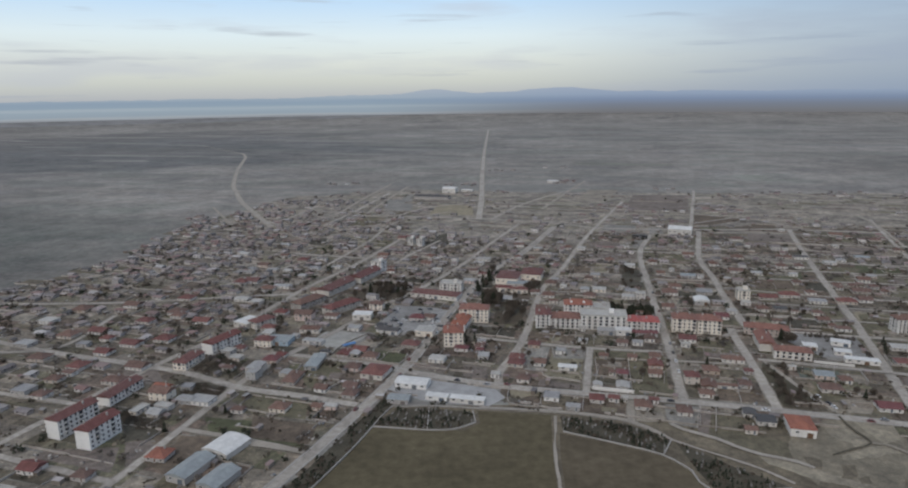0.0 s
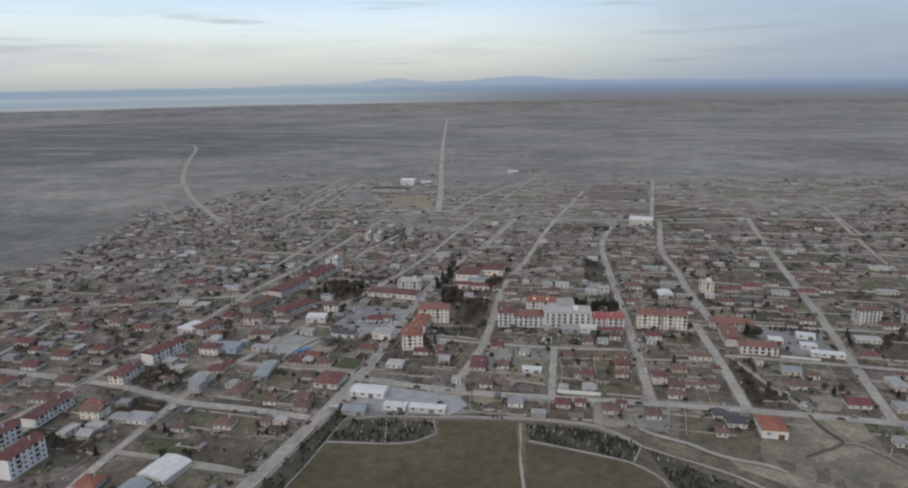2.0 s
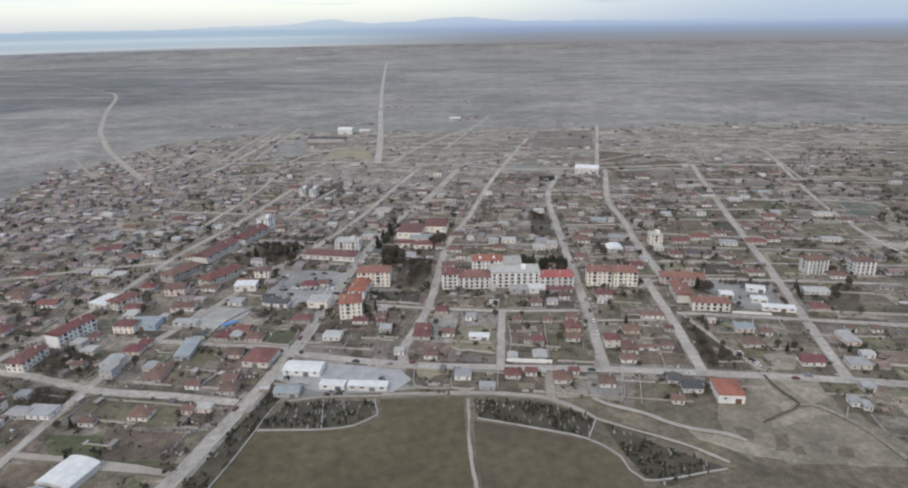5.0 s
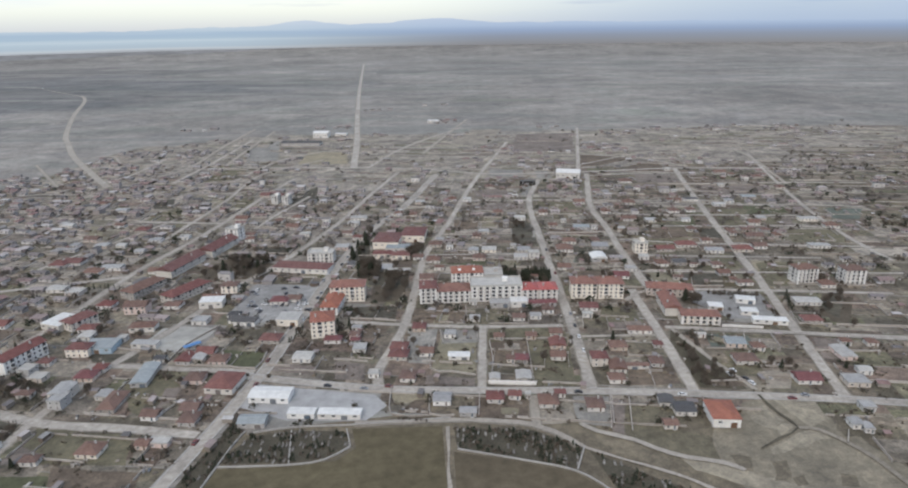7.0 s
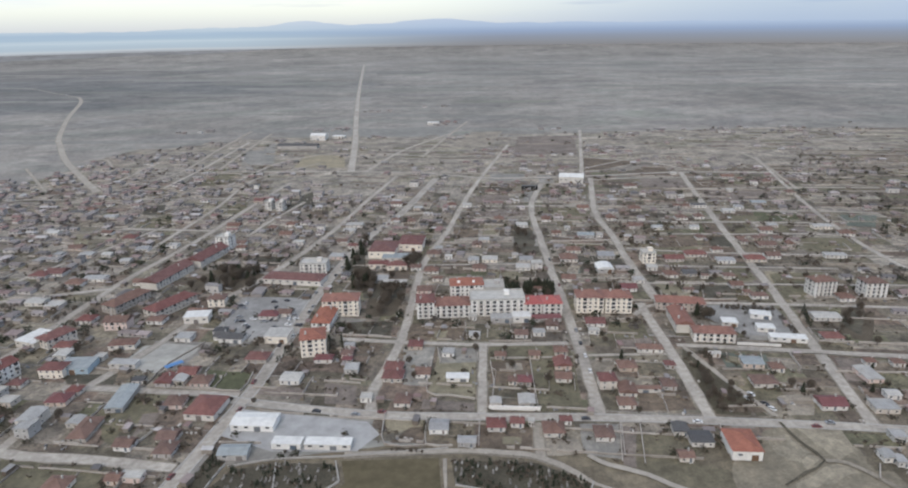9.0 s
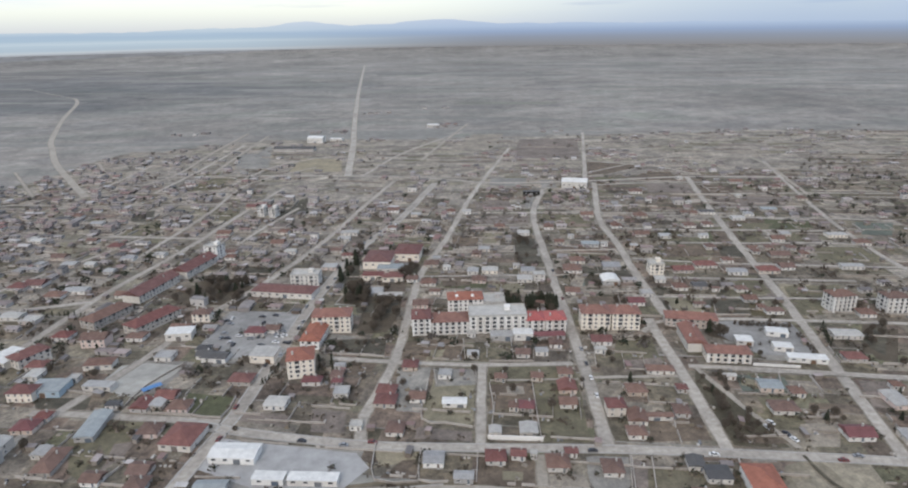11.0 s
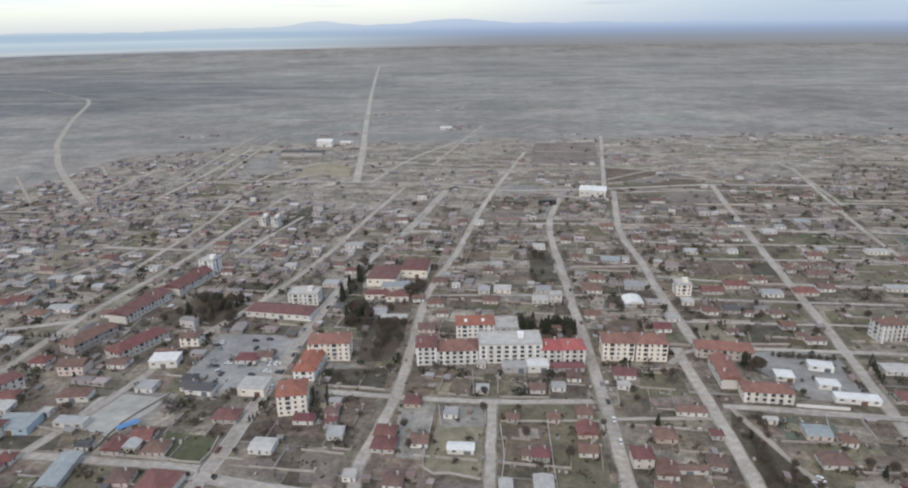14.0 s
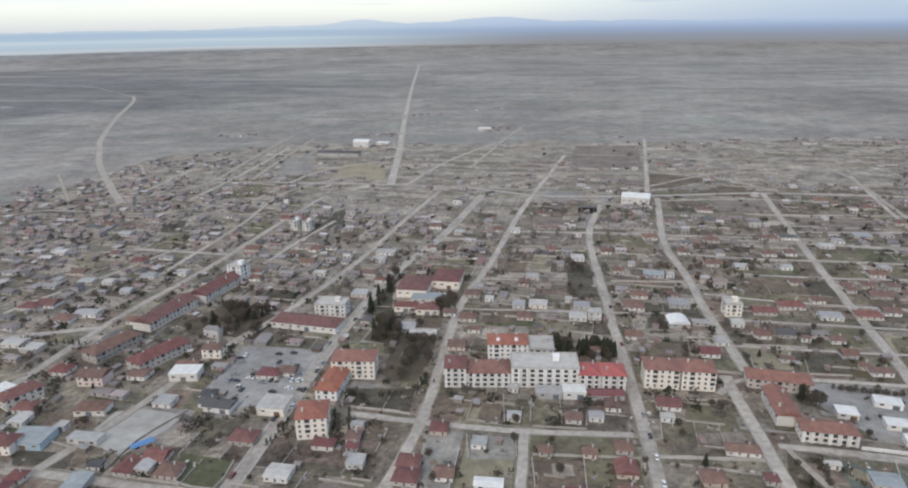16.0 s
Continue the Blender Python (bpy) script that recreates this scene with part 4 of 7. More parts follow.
garden("teal", [(193.5, 550.8), (207.5, 549.8), (200.5, 531.1), (185.6, 534.0)])
garden("dusk", [(9.1, 485.9), (44.0, 481.3), (41.0, 459.1), (7.6, 469.6)])
garden("brown", [(19.5, 453.1), (38.4, 453.4), (32.7, 442.6), (20.0, 441.0)])
garden("grey", [(11.7, 494.2), (28.7, 486.0), (22.5, 484.3), (10.0, 487.0)])
garden("dusk", [(195.2, 554.8), (208.5, 552.0), (201.3, 532.6), (188.5, 535.3)])
garden("olive", [(70.5, 619.8), (85.0, 621.3), (68.4, 569.7), (65.6, 570.3)])
garden("brown", [(92.3, 584.5), (115.9, 581.6), (108.9, 553.7), (89.4, 555.9)])
garden("straw", [(124.8, 554.1), (148.1, 549.2), (142.0, 532.5), (120.8, 536.9)])
garden("brown", [(176.6, 518.6), (206.3, 512.4), (204.6, 493.6), (171.4, 497.3)])
garden("green", [(339.5, 635.7), (362.3, 632.7), (345.8, 601.6), (322.4, 604.8)])
garden("green", [(282.1, 609.3), (305.9, 607.2), (285.7, 574.2), (263.7, 578.9)])
garden("olive", [(328.7, 596.2), (343.4, 593.0), (331.2, 561.8), (311.0, 567.2)])
garden("mauve", [(399.9, 612.3), (427.0, 609.7), (413.2, 583.9), (385.6, 586.9)])
garden("olive", [(397.9, 575.3), (446.3, 564.9), (424.7, 534.1), (381.0, 543.4)])
garden("dusk", [(228.5, 500.4), (262.0, 495.4), (248.1, 474.7), (222.7, 479.9)])
garden("straw", [(289.0, 522.6), (311.7, 513.5), (301.0, 493.2), (276.0, 496.4)])
garden("sand", [(321.0, 511.5), (349.2, 501.4), (332.9, 478.9), (310.7, 485.4)])
garden("olive", [(310.8, 479.7), (330.3, 475.7), (316.8, 459.0), (301.6, 462.1)])
garden("brown", [(385.9, 673.9), (416.4, 651.4), (394.7, 627.0), (363.0, 641.1)])
garden("mauve", [(367.1, 633.1), (384.7, 625.7), (370.9, 593.1), (348.8, 594.8)])
garden("teal", [(483.1, 632.7), (514.2, 622.1), (484.8, 590.4), (461.0, 598.9)])
garden("dusk", [(328.5, 437.3), (340.2, 434.9), (311.7, 404.2), (310.4, 421.9)])
garden("dusk", [(22.1, 631.6), (34.0, 631.3), (31.8, 581.1), (15.0, 573.8)])
garden("brown", [(45.0, 585.8), (67.1, 585.0), (62.5, 551.9), (43.9, 555.8)])
garden("dusk", [(27.5, 538.4), (55.6, 532.6), (53.1, 516.9), (27.7, 522.1)])
garden("mauve", [(66.4, 640.4), (87.9, 638.2), (73.8, 595.3), (63.0, 601.7)])
garden("pale", [(44.4, 552.4), (60.9, 549.0), (58.7, 539.7), (42.6, 544.0)])
garden("olive", [(69.5, 674.9), (99.1, 673.8), (93.4, 644.2), (70.1, 646.8)])
garden("sand", [(-42.9, 989.6), (23.8, 975.0), (24.8, 1063.4), (-31.4, 1082.3)])
garden("brown", [(344.4, 959.5), (406.1, 944.5), (414.2, 916.6), (346.2, 882.0), (318, 879.6)])
garden("brown", [(357.3, 837.6), (411.3, 829.3), (431.9, 887.4), (387.9, 873.9)])
garden("pale", [(196.2, 887.6), (283.3, 870.8), (270.9, 836.1), (194.3, 845.0)])
garden("olive", [(281.8, 610.0), (322.5, 602.8), (296.0, 558.8), (257.8, 563.3)])
garden("olive", [(346.8, 633.1), (387.4, 628.7), (367.4, 600.0), (337.6, 602.7)])
garden("green", [(411.8, 660.6), (451.3, 656.6), (433.3, 620.3), (391.1, 631.0)])
garden("straw", [(232.6, 509.0), (260.4, 506.0), (246.2, 477.3), (226.9, 480.5)])
garden("dusk", [(199.0, 573.5), (232.4, 567.7), (227.6, 549.9), (193.6, 553.8)])
garden("dusk", [(191.9, 547.2), (206.4, 547.6), (201.0, 529.0), (186.4, 528.8)])
garden("olive", [(322.0, 505.8), (362.2, 501.6), (332.2, 466.6), (304.5, 469.0)])
garden("brown", [(324.0, 596.1), (338.4, 593.5), (326.3, 553.5), (296.8, 558.6)])
garden("olive", [(308.4, 532.0), (315.7, 528.8), (306.6, 496.5), (271.8, 499.9)])
garden("olive", [(178.4, 455.4), (192.6, 453.0), (189.6, 436.1), (174.0, 438.7)])
garden("brown", [(351.4, 569.3), (373.0, 567.8), (369.5, 546.0), (343.1, 548.4)])
garden("pale", [(246.9, 1232.6), (302.6, 1229.0), (248.5, 1088.9), (197.0, 1103.1)])
garden("mauve", [(312, 1162), (405, 1150), (352, 990), (262, 1012)])
garden("grey", [(201.8, 890.3), (243.3, 881.9), (231.5, 839.9), (192.0, 855.7)])
garden("grey", [(256, 867.4), (272, 866.9), (264, 823.8), (246, 827.0)])
garden("grey", [(217.2, 793.7), (231.5, 790.9), (218, 745), (204.6, 747)])
garden("grey", [(-122.2, 1127.6), (-82.1, 1203.4), (-72.2, 1026.6), (-114.1, 993.5)])
garden("dusk", [(-37.7, 813.1), (-13.2, 848.3), (-12.6, 785.8), (-42.5, 768.1)])
garden("olive", [(-144.6, 961.6), (-112.5, 983.7), (-118.5, 908.0), (-151.2, 905.4)])
garden("olive", [(-133.2, 372.3), (-89.8, 353.3), (-86.0, 336.7), (-137.9, 348.2)])
garden("green", [(-144.2, 340.9), (-84.2, 328.5), (-80.4, 306.2), (-135.7, 324.5)])
garden("brown", [(-163.5, 297.3), (-149.1, 310.6), (-133.2, 296.6), (-139.6, 281.7)])
garden("mauve", [(-213.5, 306.6), (-176.3, 308.5), (-168.5, 284.8), (-214.3, 298.5)])
garden("brown", [(-160.6, 345.4), (-149.4, 359.3), (-144.5, 374.6), (-165.9, 375.2)])
garden("brown", [(421.2, 804.0), (457.9, 789.7), (442.7, 759.1), (410.4, 763.9)])
garden("mauve", [(410.0, 752.4), (481.7, 730.7), (462.3, 699.0), (392.0, 709.1)])
garden("olive", [(380.1, 656.7), (410.3, 644.4), (388.7, 626.8), (369.2, 634.5)])
garden("olive", [(364.6, 627.6), (380.8, 623.0), (375.2, 598.3), (354.1, 596.8)])
garden("brown", [(341.6, 635.7), (364.4, 632.6), (349.4, 599.6), (328.0, 602.4)])
garden("brown", [(283.5, 608.4), (317.6, 601.6), (304.6, 574.6), (271.3, 579.0)])
garden("dusk", [(325.8, 596.2), (343.9, 593.8), (335.2, 566.8), (313.9, 569.6)])
garden("olive", [(399.9, 618.0), (420.3, 612.8), (402.5, 590.3), (393.4, 595.9)])
garden("mauve", [(368.0, 821.1), (413.7, 805.1), (400.3, 769.4), (352.9, 780.5)])
garden("olive", [(299.7, 646.5), (319.6, 643.8), (303.1, 617.0), (285.8, 619.3)])
garden("mauve", [(455.7, 690.3), (477.0, 684.1), (457.7, 659.8), (447.9, 667.0)])
garden("mauve", [(154.9, 730.4), (201.4, 720.8), (192.0, 693.9), (139.6, 706.7)])
garden("mauve", [(158.1, 785.3), (197.1, 790.4), (193.5, 752.9), (156.1, 755.1)])
garden("straw", [(147.8, 679.3), (163.9, 677.1), (149.7, 643.7), (137.6, 645.4)])
garden("dusk", [(166.5, 648.2), (185.0, 649.3), (176.2, 609.1), (157.8, 611.5)])
garden("dusk", [(156.1, 607.8), (177.0, 605.1), (172.9, 587.1), (154.2, 589.6)])
garden("brown", [(117.1, 673.6), (141.7, 665.5), (130.3, 639.8), (110.7, 642.4)])
garden("brown", [(75.3, 721.3), (94.9, 724.2), (82.8, 688.3), (72.6, 684.7)])
garden("olive", [(213.1, 722.1), (247.9, 708.4), (249.6, 680.6), (207.0, 691.8)])
garden("olive", [(196.8, 606.3), (230.6, 601.9), (227.3, 593.9), (192.6, 598.5)])
garden("brown", [(-15.4, 761.0), (2.3, 761.5), (4.7, 726.6), (-15.4, 737.7)])
garden("olive", [(-102.8, 805.4), (-82.3, 816.1), (-79.0, 764.1), (-101.1, 770.2)])
garden("dusk", [(-55.7, 629.1), (-30.7, 627.7), (-36.7, 601.9), (-56.6, 611.3)])
garden("mauve", [(-45.4, 747.6), (-18.0, 749.5), (-19.2, 721.9), (-47.0, 720.5)])
garden("olive", [(-172.5, 770.8), (-149.7, 780.1), (-141.4, 731.4), (-178.0, 739.3)])
garden("dusk", [(-189.9, 819.7), (-167.7, 823.7), (-159.4, 781.5), (-180.5, 784.5)])
garden("straw", [(-223.6, 726.7), (-211.9, 730.4), (-203.6, 694.2), (-215.2, 695.7)])
garden("olive", [(-106.7, 411.2), (-89.9, 405.8), (-91.0, 376.2), (-97.2, 382.2)])
garden("dusk", [(-164.8, 381.6), (-144.2, 380.0), (-148.9, 361.8), (-162.2, 367.0)])
garden("olive", [(-135.5, 375.1), (-117.7, 370.2), (-112.5, 349.2), (-127.0, 353.3)])
garden("mauve", [(-137.6, 361.4), (-121.7, 350.4), (-125.7, 346.1), (-140.4, 348.2)])
garden("brown", [(-117.0, 367.7), (-87.7, 356.7), (-84.0, 340.4), (-108.7, 343.8)])
garden("dusk", [(-189.9, 339.7), (-173.6, 339.2), (-157.2, 316.6), (-176.6, 314.5)])
garden("mauve", [(-175.9, 313.1), (-164.5, 316.1), (-151.9, 304.2), (-163.7, 289.8)])
garden("brown", [(-149.2, 319.3), (-130.2, 319.3), (-133.4, 300.8), (-147.3, 303.7)])
garden("dusk", [(-168.7, 386.5), (-146.0, 389.1), (-144.6, 367.6), (-161.0, 367.8)])
garden("mauve", [(-229.6, 415.4), (-209.2, 420.4), (-188.3, 389.0), (-205.8, 381.4)])
garden("brown", [(-164.2, 319.7), (-151.1, 320.0), (-150.3, 311.3), (-157.5, 310.9)])
garden("olive", [(-130.2, 368.8), (-88.9, 360.6), (-87.1, 340.2), (-120.5, 345.4)])
garden("brown", [(-116.9, 341.2), (-78.0, 330.6), (-78.6, 309.4), (-111.3, 317.0)])



EAST_YARD = [(240, 463), (290, 458), (278, 409), (246, 419), (237, 446)]
sheet("square", EAST_YARD, 0.043, LOT_CONCRETE, "grey concrete yard of the eastern depot", "square")
sheet("plough_ground", [(318, 432), (345, 432), (312, 396), (304, 402)], 0.037, GROVE_SOIL, "dark ploughed garden plot", "ground")
sheet("meadow", [(262, 492), (290, 486), (281, 464), (256, 471)], 0.039, FIELD, "olive meadow behind the yard", "field")

# ---- houses ----
TAKEN = []
KIND = {"r": ("red tiled", "red-brown tiled hipped roof"), "b": ("brown tiled", "weathered brown tiled roof"), "o": ("orange tiled", "orange tiled roof"), "g": ("sheet", "grey metal roof"),
        "k": ("dark", "dark sheet roof"), "w": ("pale", "pale metal roof"), "v": ("pale", "worn pale metal roof"), "d": ("maroon", "maroon sheet roof"), "u": ("blue", "blue-grey sheet roof"), "R": ("red", "bright red roof"), "B": ("blue", "blue tarpaulin roof")}
WALLNAME = {"w": "white rendered", "m": "grey rendered", "y": "cream rendered", "p": "pink rendered", "t": "blue rendered", "g": "bare block"}


def house(x, y, rot, w, d, floors, style, wall, roof, windows=True, group="town houses"):
    """A low house: walls, roof, chimney, door and windows."""
    h = 2.6 * floors - 0.15
    size = "two-storey" if floors > 1 else "single-storey"
    kind = {"flat": "flat concrete roof", "shed": "shallow metal roof"}.get(style, KIND[roof][1])
    root = empty("house", pose(x, y, 0, 0, 0, rot), f"{size} {WALLNAME[wall]} house with {kind}", "house", group)
    part("body", Build().shell(w, d, h, min(w, d) * 0.24 if style == "gable" else 0), WALLS[wall], root)
    b = Build()
    if style == "flat":
        b.box(0, 0, h, w + 0.5, d + 0.5, 0.22)
        for sx, sy, bw, bd in ((0, -1, w + 0.5, 0.2), (0, 1, w + 0.5, 0.2), (-1, 0, 0.2, d + 0.1), (1, 0, 0.2, d + 0.1)):
            b.box(sx * (w / 2 + 0.15), sy * (d / 2 + 0.15), h + 0.22, bw, bd, 0.35)
        part("roof", b, CONCRETE if roof not in "wgv" else ROOFS[roof], root)
    elif style == "shed":
        b.roof(w, d, h, 0.7, "gable", 0.3)
        part("roof", b, ROOFS[roof], root)
    else:
        b.roof(w, d, h, min(w, d) * (0.24 if style == "gable" else 0.27), style, 0.55)
        top = part("roof", b, ROOFS[roof], root)
        b = Build()
        b.box(0, 0, 0, 0.6, 0.6, 1.5)
        b.box(0, 0, 1.5, 0.75, 0.75, 0.14)
        part("chimney", b, CONCRETE, top, at=pose(w * 0.2, d * 0.12, h + min(w, d) * 0.17))
    if windows:
        n = max(2, int(w / 3.2))
        for f in range(floors):
            for i in range(n):
                px = (i + 0.5) / n * w - w / 2
                if f == 0 and i == n // 2:
                    part("door", door_mesh(), None, root, at=pose(px, -d / 2 - 0.04, 0.05))
                else:
                    window(root, 1.2, 1.1, pose(px, -d / 2 - 0.03, 0.9 + 2.6 * f))
            for side in (-1, 1) if y < 540 else ():
                window(root, 1.2, 1.1, pose(side * (w / 2 + 0.03), 0, 0.9 + 2.6 * f, 0, 0, 90 * side))
    TAKEN.append((x, y, max(w, d) * 0.62))
    return root


def flats(x, y, rot, w, d, floors, style, wall, roof, label, balconies=True, rise=None, piers=0):
    """A block of flats; x, y is the middle of its front foot and the block runs back from there."""
    h = 2.6 * floors + 0.4
    m = pose(x, y, 0, 0, 0, rot) @ pose(0, d / 2, 0)
    root = empty("apartment_block", m, label, "building")
    rs = rise or min(w, d) * 0.24
    part("body", Build().shell(w, d, h, rs if style == "gable" else 0), WALLS[wall], root)
    for f in range(1, floors):
        b = Build()
        b.box(0, 0, 0, w + 0.12, d + 0.12, 0.18)
        part("floor_band", b, WALLS[wall], root, at=pose(0, 0, 0.28 + 2.6 * f))
    b = Build()
    if style == "flat":
        b.box(0, 0, h, w + 0.4, d + 0.4, 0.25)
        for sx, sy, bw, bd in ((0, -1, w + 0.4, 0.22), (0, 1, w + 0.4, 0.22), (-1, 0, 0.22, d), (1, 0, 0.22, d)):
            b.box(sx * (w / 2 + 0.09), sy * (d / 2 + 0.09), h + 0.25, bw, bd, 0.9)
        part("roof", b, CONCRETE, root)
        b = Build()
        b.box(0, 0, 0, 3.2, 3.6, 2.4)
        b.box(0, 0, 2.4, 3.6, 4.0, 0.2)
        part("stair_head", b, WALLS[wall], root, at=pose(w * 0.18, d * 0.1, h + 0.25))
    else:
        b.roof(w, d, h, rs, style, 0.6, 0.18)
        top = part("roof", b, ROOFS[roof], root)
        for cx in (-0.28, 0.22):
            b = Build()
            b.box(0, 0, 0, 0.9, 0.7, 1.6)
            b.box(0, 0, 1.6, 1.1, 0.9, 0.15)
            part("chimney", b, CONCRETE, top, at=pose(cx * w, (0.1 if w >= d else cx * d), h + rs * 0.62))
    for rotw, length, off in ((0, w, d / 2), (90, d, w / 2), (-90, d, w / 2)):
        n = piers if piers and length == w else max(1, int(length / 3.1))
        if style == "gable" and length < max(w, d):
            continue
        for f in range(floors):
            for i in range(n):
                at = pose(0, 0, 0, 0, 0, rotw) @ pose((i + 0.5) / n * length - length / 2, -off - 0.03, 1.25 + 2.6 * f)
                wide = i % 3 == 1
                if piers and length == w:
                    window(root, round(w / piers * 0.56, 1), 1.9, at @ pose(0, 0, -0.45))
                elif wide and f:
                    window(root, 2.5, 1.9, at @ pose(0, 0, -0.4))
                else:
                    window(root, 1.3, 1.4, at)
                if balconies and f and i % 3 == 1 and length >= max(w, d) - 0.1:
                    if "balcony" not in MESHES:
                        c = Build()
                        c.box(0, -0.6, -0.9, 2.6, 1.2, 0.14)
                        e = Build()
                        e.box(0, -1.16, -0.76, 2.6, 0.08, 0.85)
                        e.box(-1.26, -0.6, -0.76, 0.08, 1.04, 0.85)
                        e.box(1.26, -0.6, -0.76, 0.08, 1.04, 0.85)
                        MESHES["balcony"] = c.mesh("balcony", CONCRETE), e.mesh("parapet", FRAME)
                    part("parapet", MESHES["balcony"][1], None, part("balcony", MESHES["balcony"][0], None, root, at=at))
    if piers:
        wide = w / piers * 0.36
        key = ("pier", round(wide, 1), floors)
        if key not in MESHES:
            MESHES[key] = Build().box(0, 0, 0, wide, 0.7, h - 0.3).mesh("pier", WALLS["w"])
        for i in range(piers + 1):
            part("pier", MESHES[key], None, root, at=pose(-w / 2 + wide / 2 + i * (w - wide) / piers, -d / 2 - 0.3, 0))
    nx = int(max(w, d) // 9) + 1
    for i in range(nx):
        k = ((i + 0.5) / nx - 0.5)
        q = m @ Vector((k * w if w >= d else 0, 0 if w >= d else k * d, 0))
        TAKEN.append((q.x, q.y, max(9, min(w, d) * 0.8)))
    return root


def hall(x, y, rot, w, d, h, roof, wall, label, style="gable", arched=False, rise=None):
    """A shed or hall, its front foot at x, y."""
    m = pose(x, y, 0, 0, 0, rot) @ pose(0, d / 2, 0)
    root = empty("hall", m, label, "building")
    b = Build()
    b.box(0, 0, -0.1, w, d, h + 0.1)
    part("body", b, WALLS[wall], root)
    b = Build()
    r = rise or min(w, d) * 0.16
    if arched:
        n, a, e = 12, w / 2 + 0.3, d / 2 + 0.3
        arc = [(a * math.sin((i / n - 0.5) * 2 * 1.2) / math.sin(1.2), h + r * (math.cos((i / n - 0.5) * 2 * 1.2) - math.cos(1.2)) / (1 - math.cos(1.2))) for i in range(n + 1)]
        b.add([(px, -e, pz) for px, pz in arc] + [(px, e, pz) for px, pz in arc],
              [(i, i + 1, n + 2 + i, n + 1 + i) for i in range(n)] + [tuple(range(n, -1, -1)), tuple(range(n + 1, 2 * n + 2))])
    elif style == "flat":
        b.box(0, 0, h, w + 0.4, d + 0.4, 0.25)
        for i in range(max(1, int(w / 4))):
            b.box(-w / 2 + 2 + i * 4, 0, h + 0.25, 0.12, d + 0.4, 0.06)
    else:
        b.roof(w, d, h, r, style, 0.4)
    part("roof", b, ROOFS[roof], root)
    n = max(2, int(w / 5))
    for i in range(n):
        if i == n // 2:
            c = Build()
            c.box(0, 0, 0, 3.2, 0.12, min(3.0, h - 0.4))
            c.box(0, -0.06, 0, 2.9, 0.08, min(2.8, h - 0.6), 1)
            part("gate", c, [FRAME, DOOR], root, at=pose((i + 0.5) / n * w - w / 2, -d / 2 - 0.05, 0.02))
        else:
            window(root, 2.0, 1.1, pose((i + 0.5) / n * w - w / 2, -d / 2 - 0.03, h * 0.5))
    for i in range(max(1, int(max(w, d) // 9))):
        k = (i + 0.5) / max(1, int(max(w, d) // 9)) - 0.5
        q = m @ Vector((k * w if w >= d else 0, 0 if w >= d else k * d, 0))
        TAKEN.append((q.x, q.y, max(7, min(w, d) * 0.7)))
    return root


# flats round the centre
flats(-3.8, 443.1, 0, 13.8, 15, 4, "hip", "y", "o", "cream four-storey flats with a red-orange hipped roof", balconies=False)
flats(-0.6, 475.6, -14, 11.2, 25, 2, "hip", "n", "o", "two-storey building with a long orange roof beside the avenue", balconies=False)
flats(11.9, 495, -8, 23, 13, 4, "hip", "y", "f", "cream four-storey block with a brown-red hipped roof")
flats(65.0, 481.0, -7, 11, 14, 4, "hip", "n", "r", "white four-storey end house of the long flats with a maroon roof", piers=3)
flats(81.8, 478.9, -7, 22.2, 14, 3, "hip", "n", "f", "long white three-storey flats with a faded red-brown roof", piers=6)
flats(110.4, 475.1, -8.5, 34.4, 16.2, 4, "flat", "n", "g", "white flat-roofed four-storey flats, recently built", piers=8)
flats(132.4, 470.7, -9.3, 11.2, 13, 3, "hip", "n", "R", "white three-storey house with a square bright red roof", piers=3)
flats(144.4, 468.7, -9.3, 12.0, 13, 3, "hip", "n", "R", "white three-storey house with a bright red hipped roof", piers=3)
hall(145.6, 505.5, -10, 6, 5, 3.4, "b", "y", "small ochre house between the conifers", "hip")
back_block = flats(96.2, 504, -7, 22, 13, 4, "hip", "n", "o", "white four-storey block with an orange-red roof behind the flats")
for cx in (-5.5, 4.5):
    part("dormer", Build().box(0, 0, 0, 1.8, 2.2, 1.6), WALLS["n"], back_block, "small white dormer", at=pose(cx, -3.6, 11.4))
flats(114.1, 501.2, -10, 13.8, 15, 3, "flat", "g", "g", "grey flat-roofed concrete annex")
flats(168.8, 467, -13, 17.2, 13, 4, "hip", "y", "f", "cream four-storey flats with dark recessed stair and brown-red roof", balconies=False)
flats(186.2, 462.9, -13, 16.6, 13, 4, "hip", "y", "f", "cream four-storey flats with brown-red roof", balconies=False)
hall(110.1, 464, -9, 13.1, 7.5, 3.4, "g", "g", "low grey flat-roofed annex", "flat")
hall(122.5, 462.1, -8, 11.2, 7.5, 4.2, "w", "w", "low white flat-roofed annex", "flat")
hall(137.5, 459.2, -7, 18.1, 6.2, 3.0, "d", "g", "low shed with a maroon sheet roof")
flats(223.8, 414, -17, 23, 10, 2, "hip", "y", "f", "two-storey school block with white bays and brown-red roof", balconies=False, piers=6)
flats(213.4, 428.8, -14, 10, 25, 2, "gable", "m", "f", "long two-storey wing with a brown-red roof", balconies=False)
flats(226.2, 458.1, -20, 30, 11.2, 2, "hip", "m", "f", "two-storey back range with a brown-red roof", balconies=False)
hall(265, 405, -20, 20, 6, 2.8, "w", "w", "long low white-roofed building beside the road", "flat")
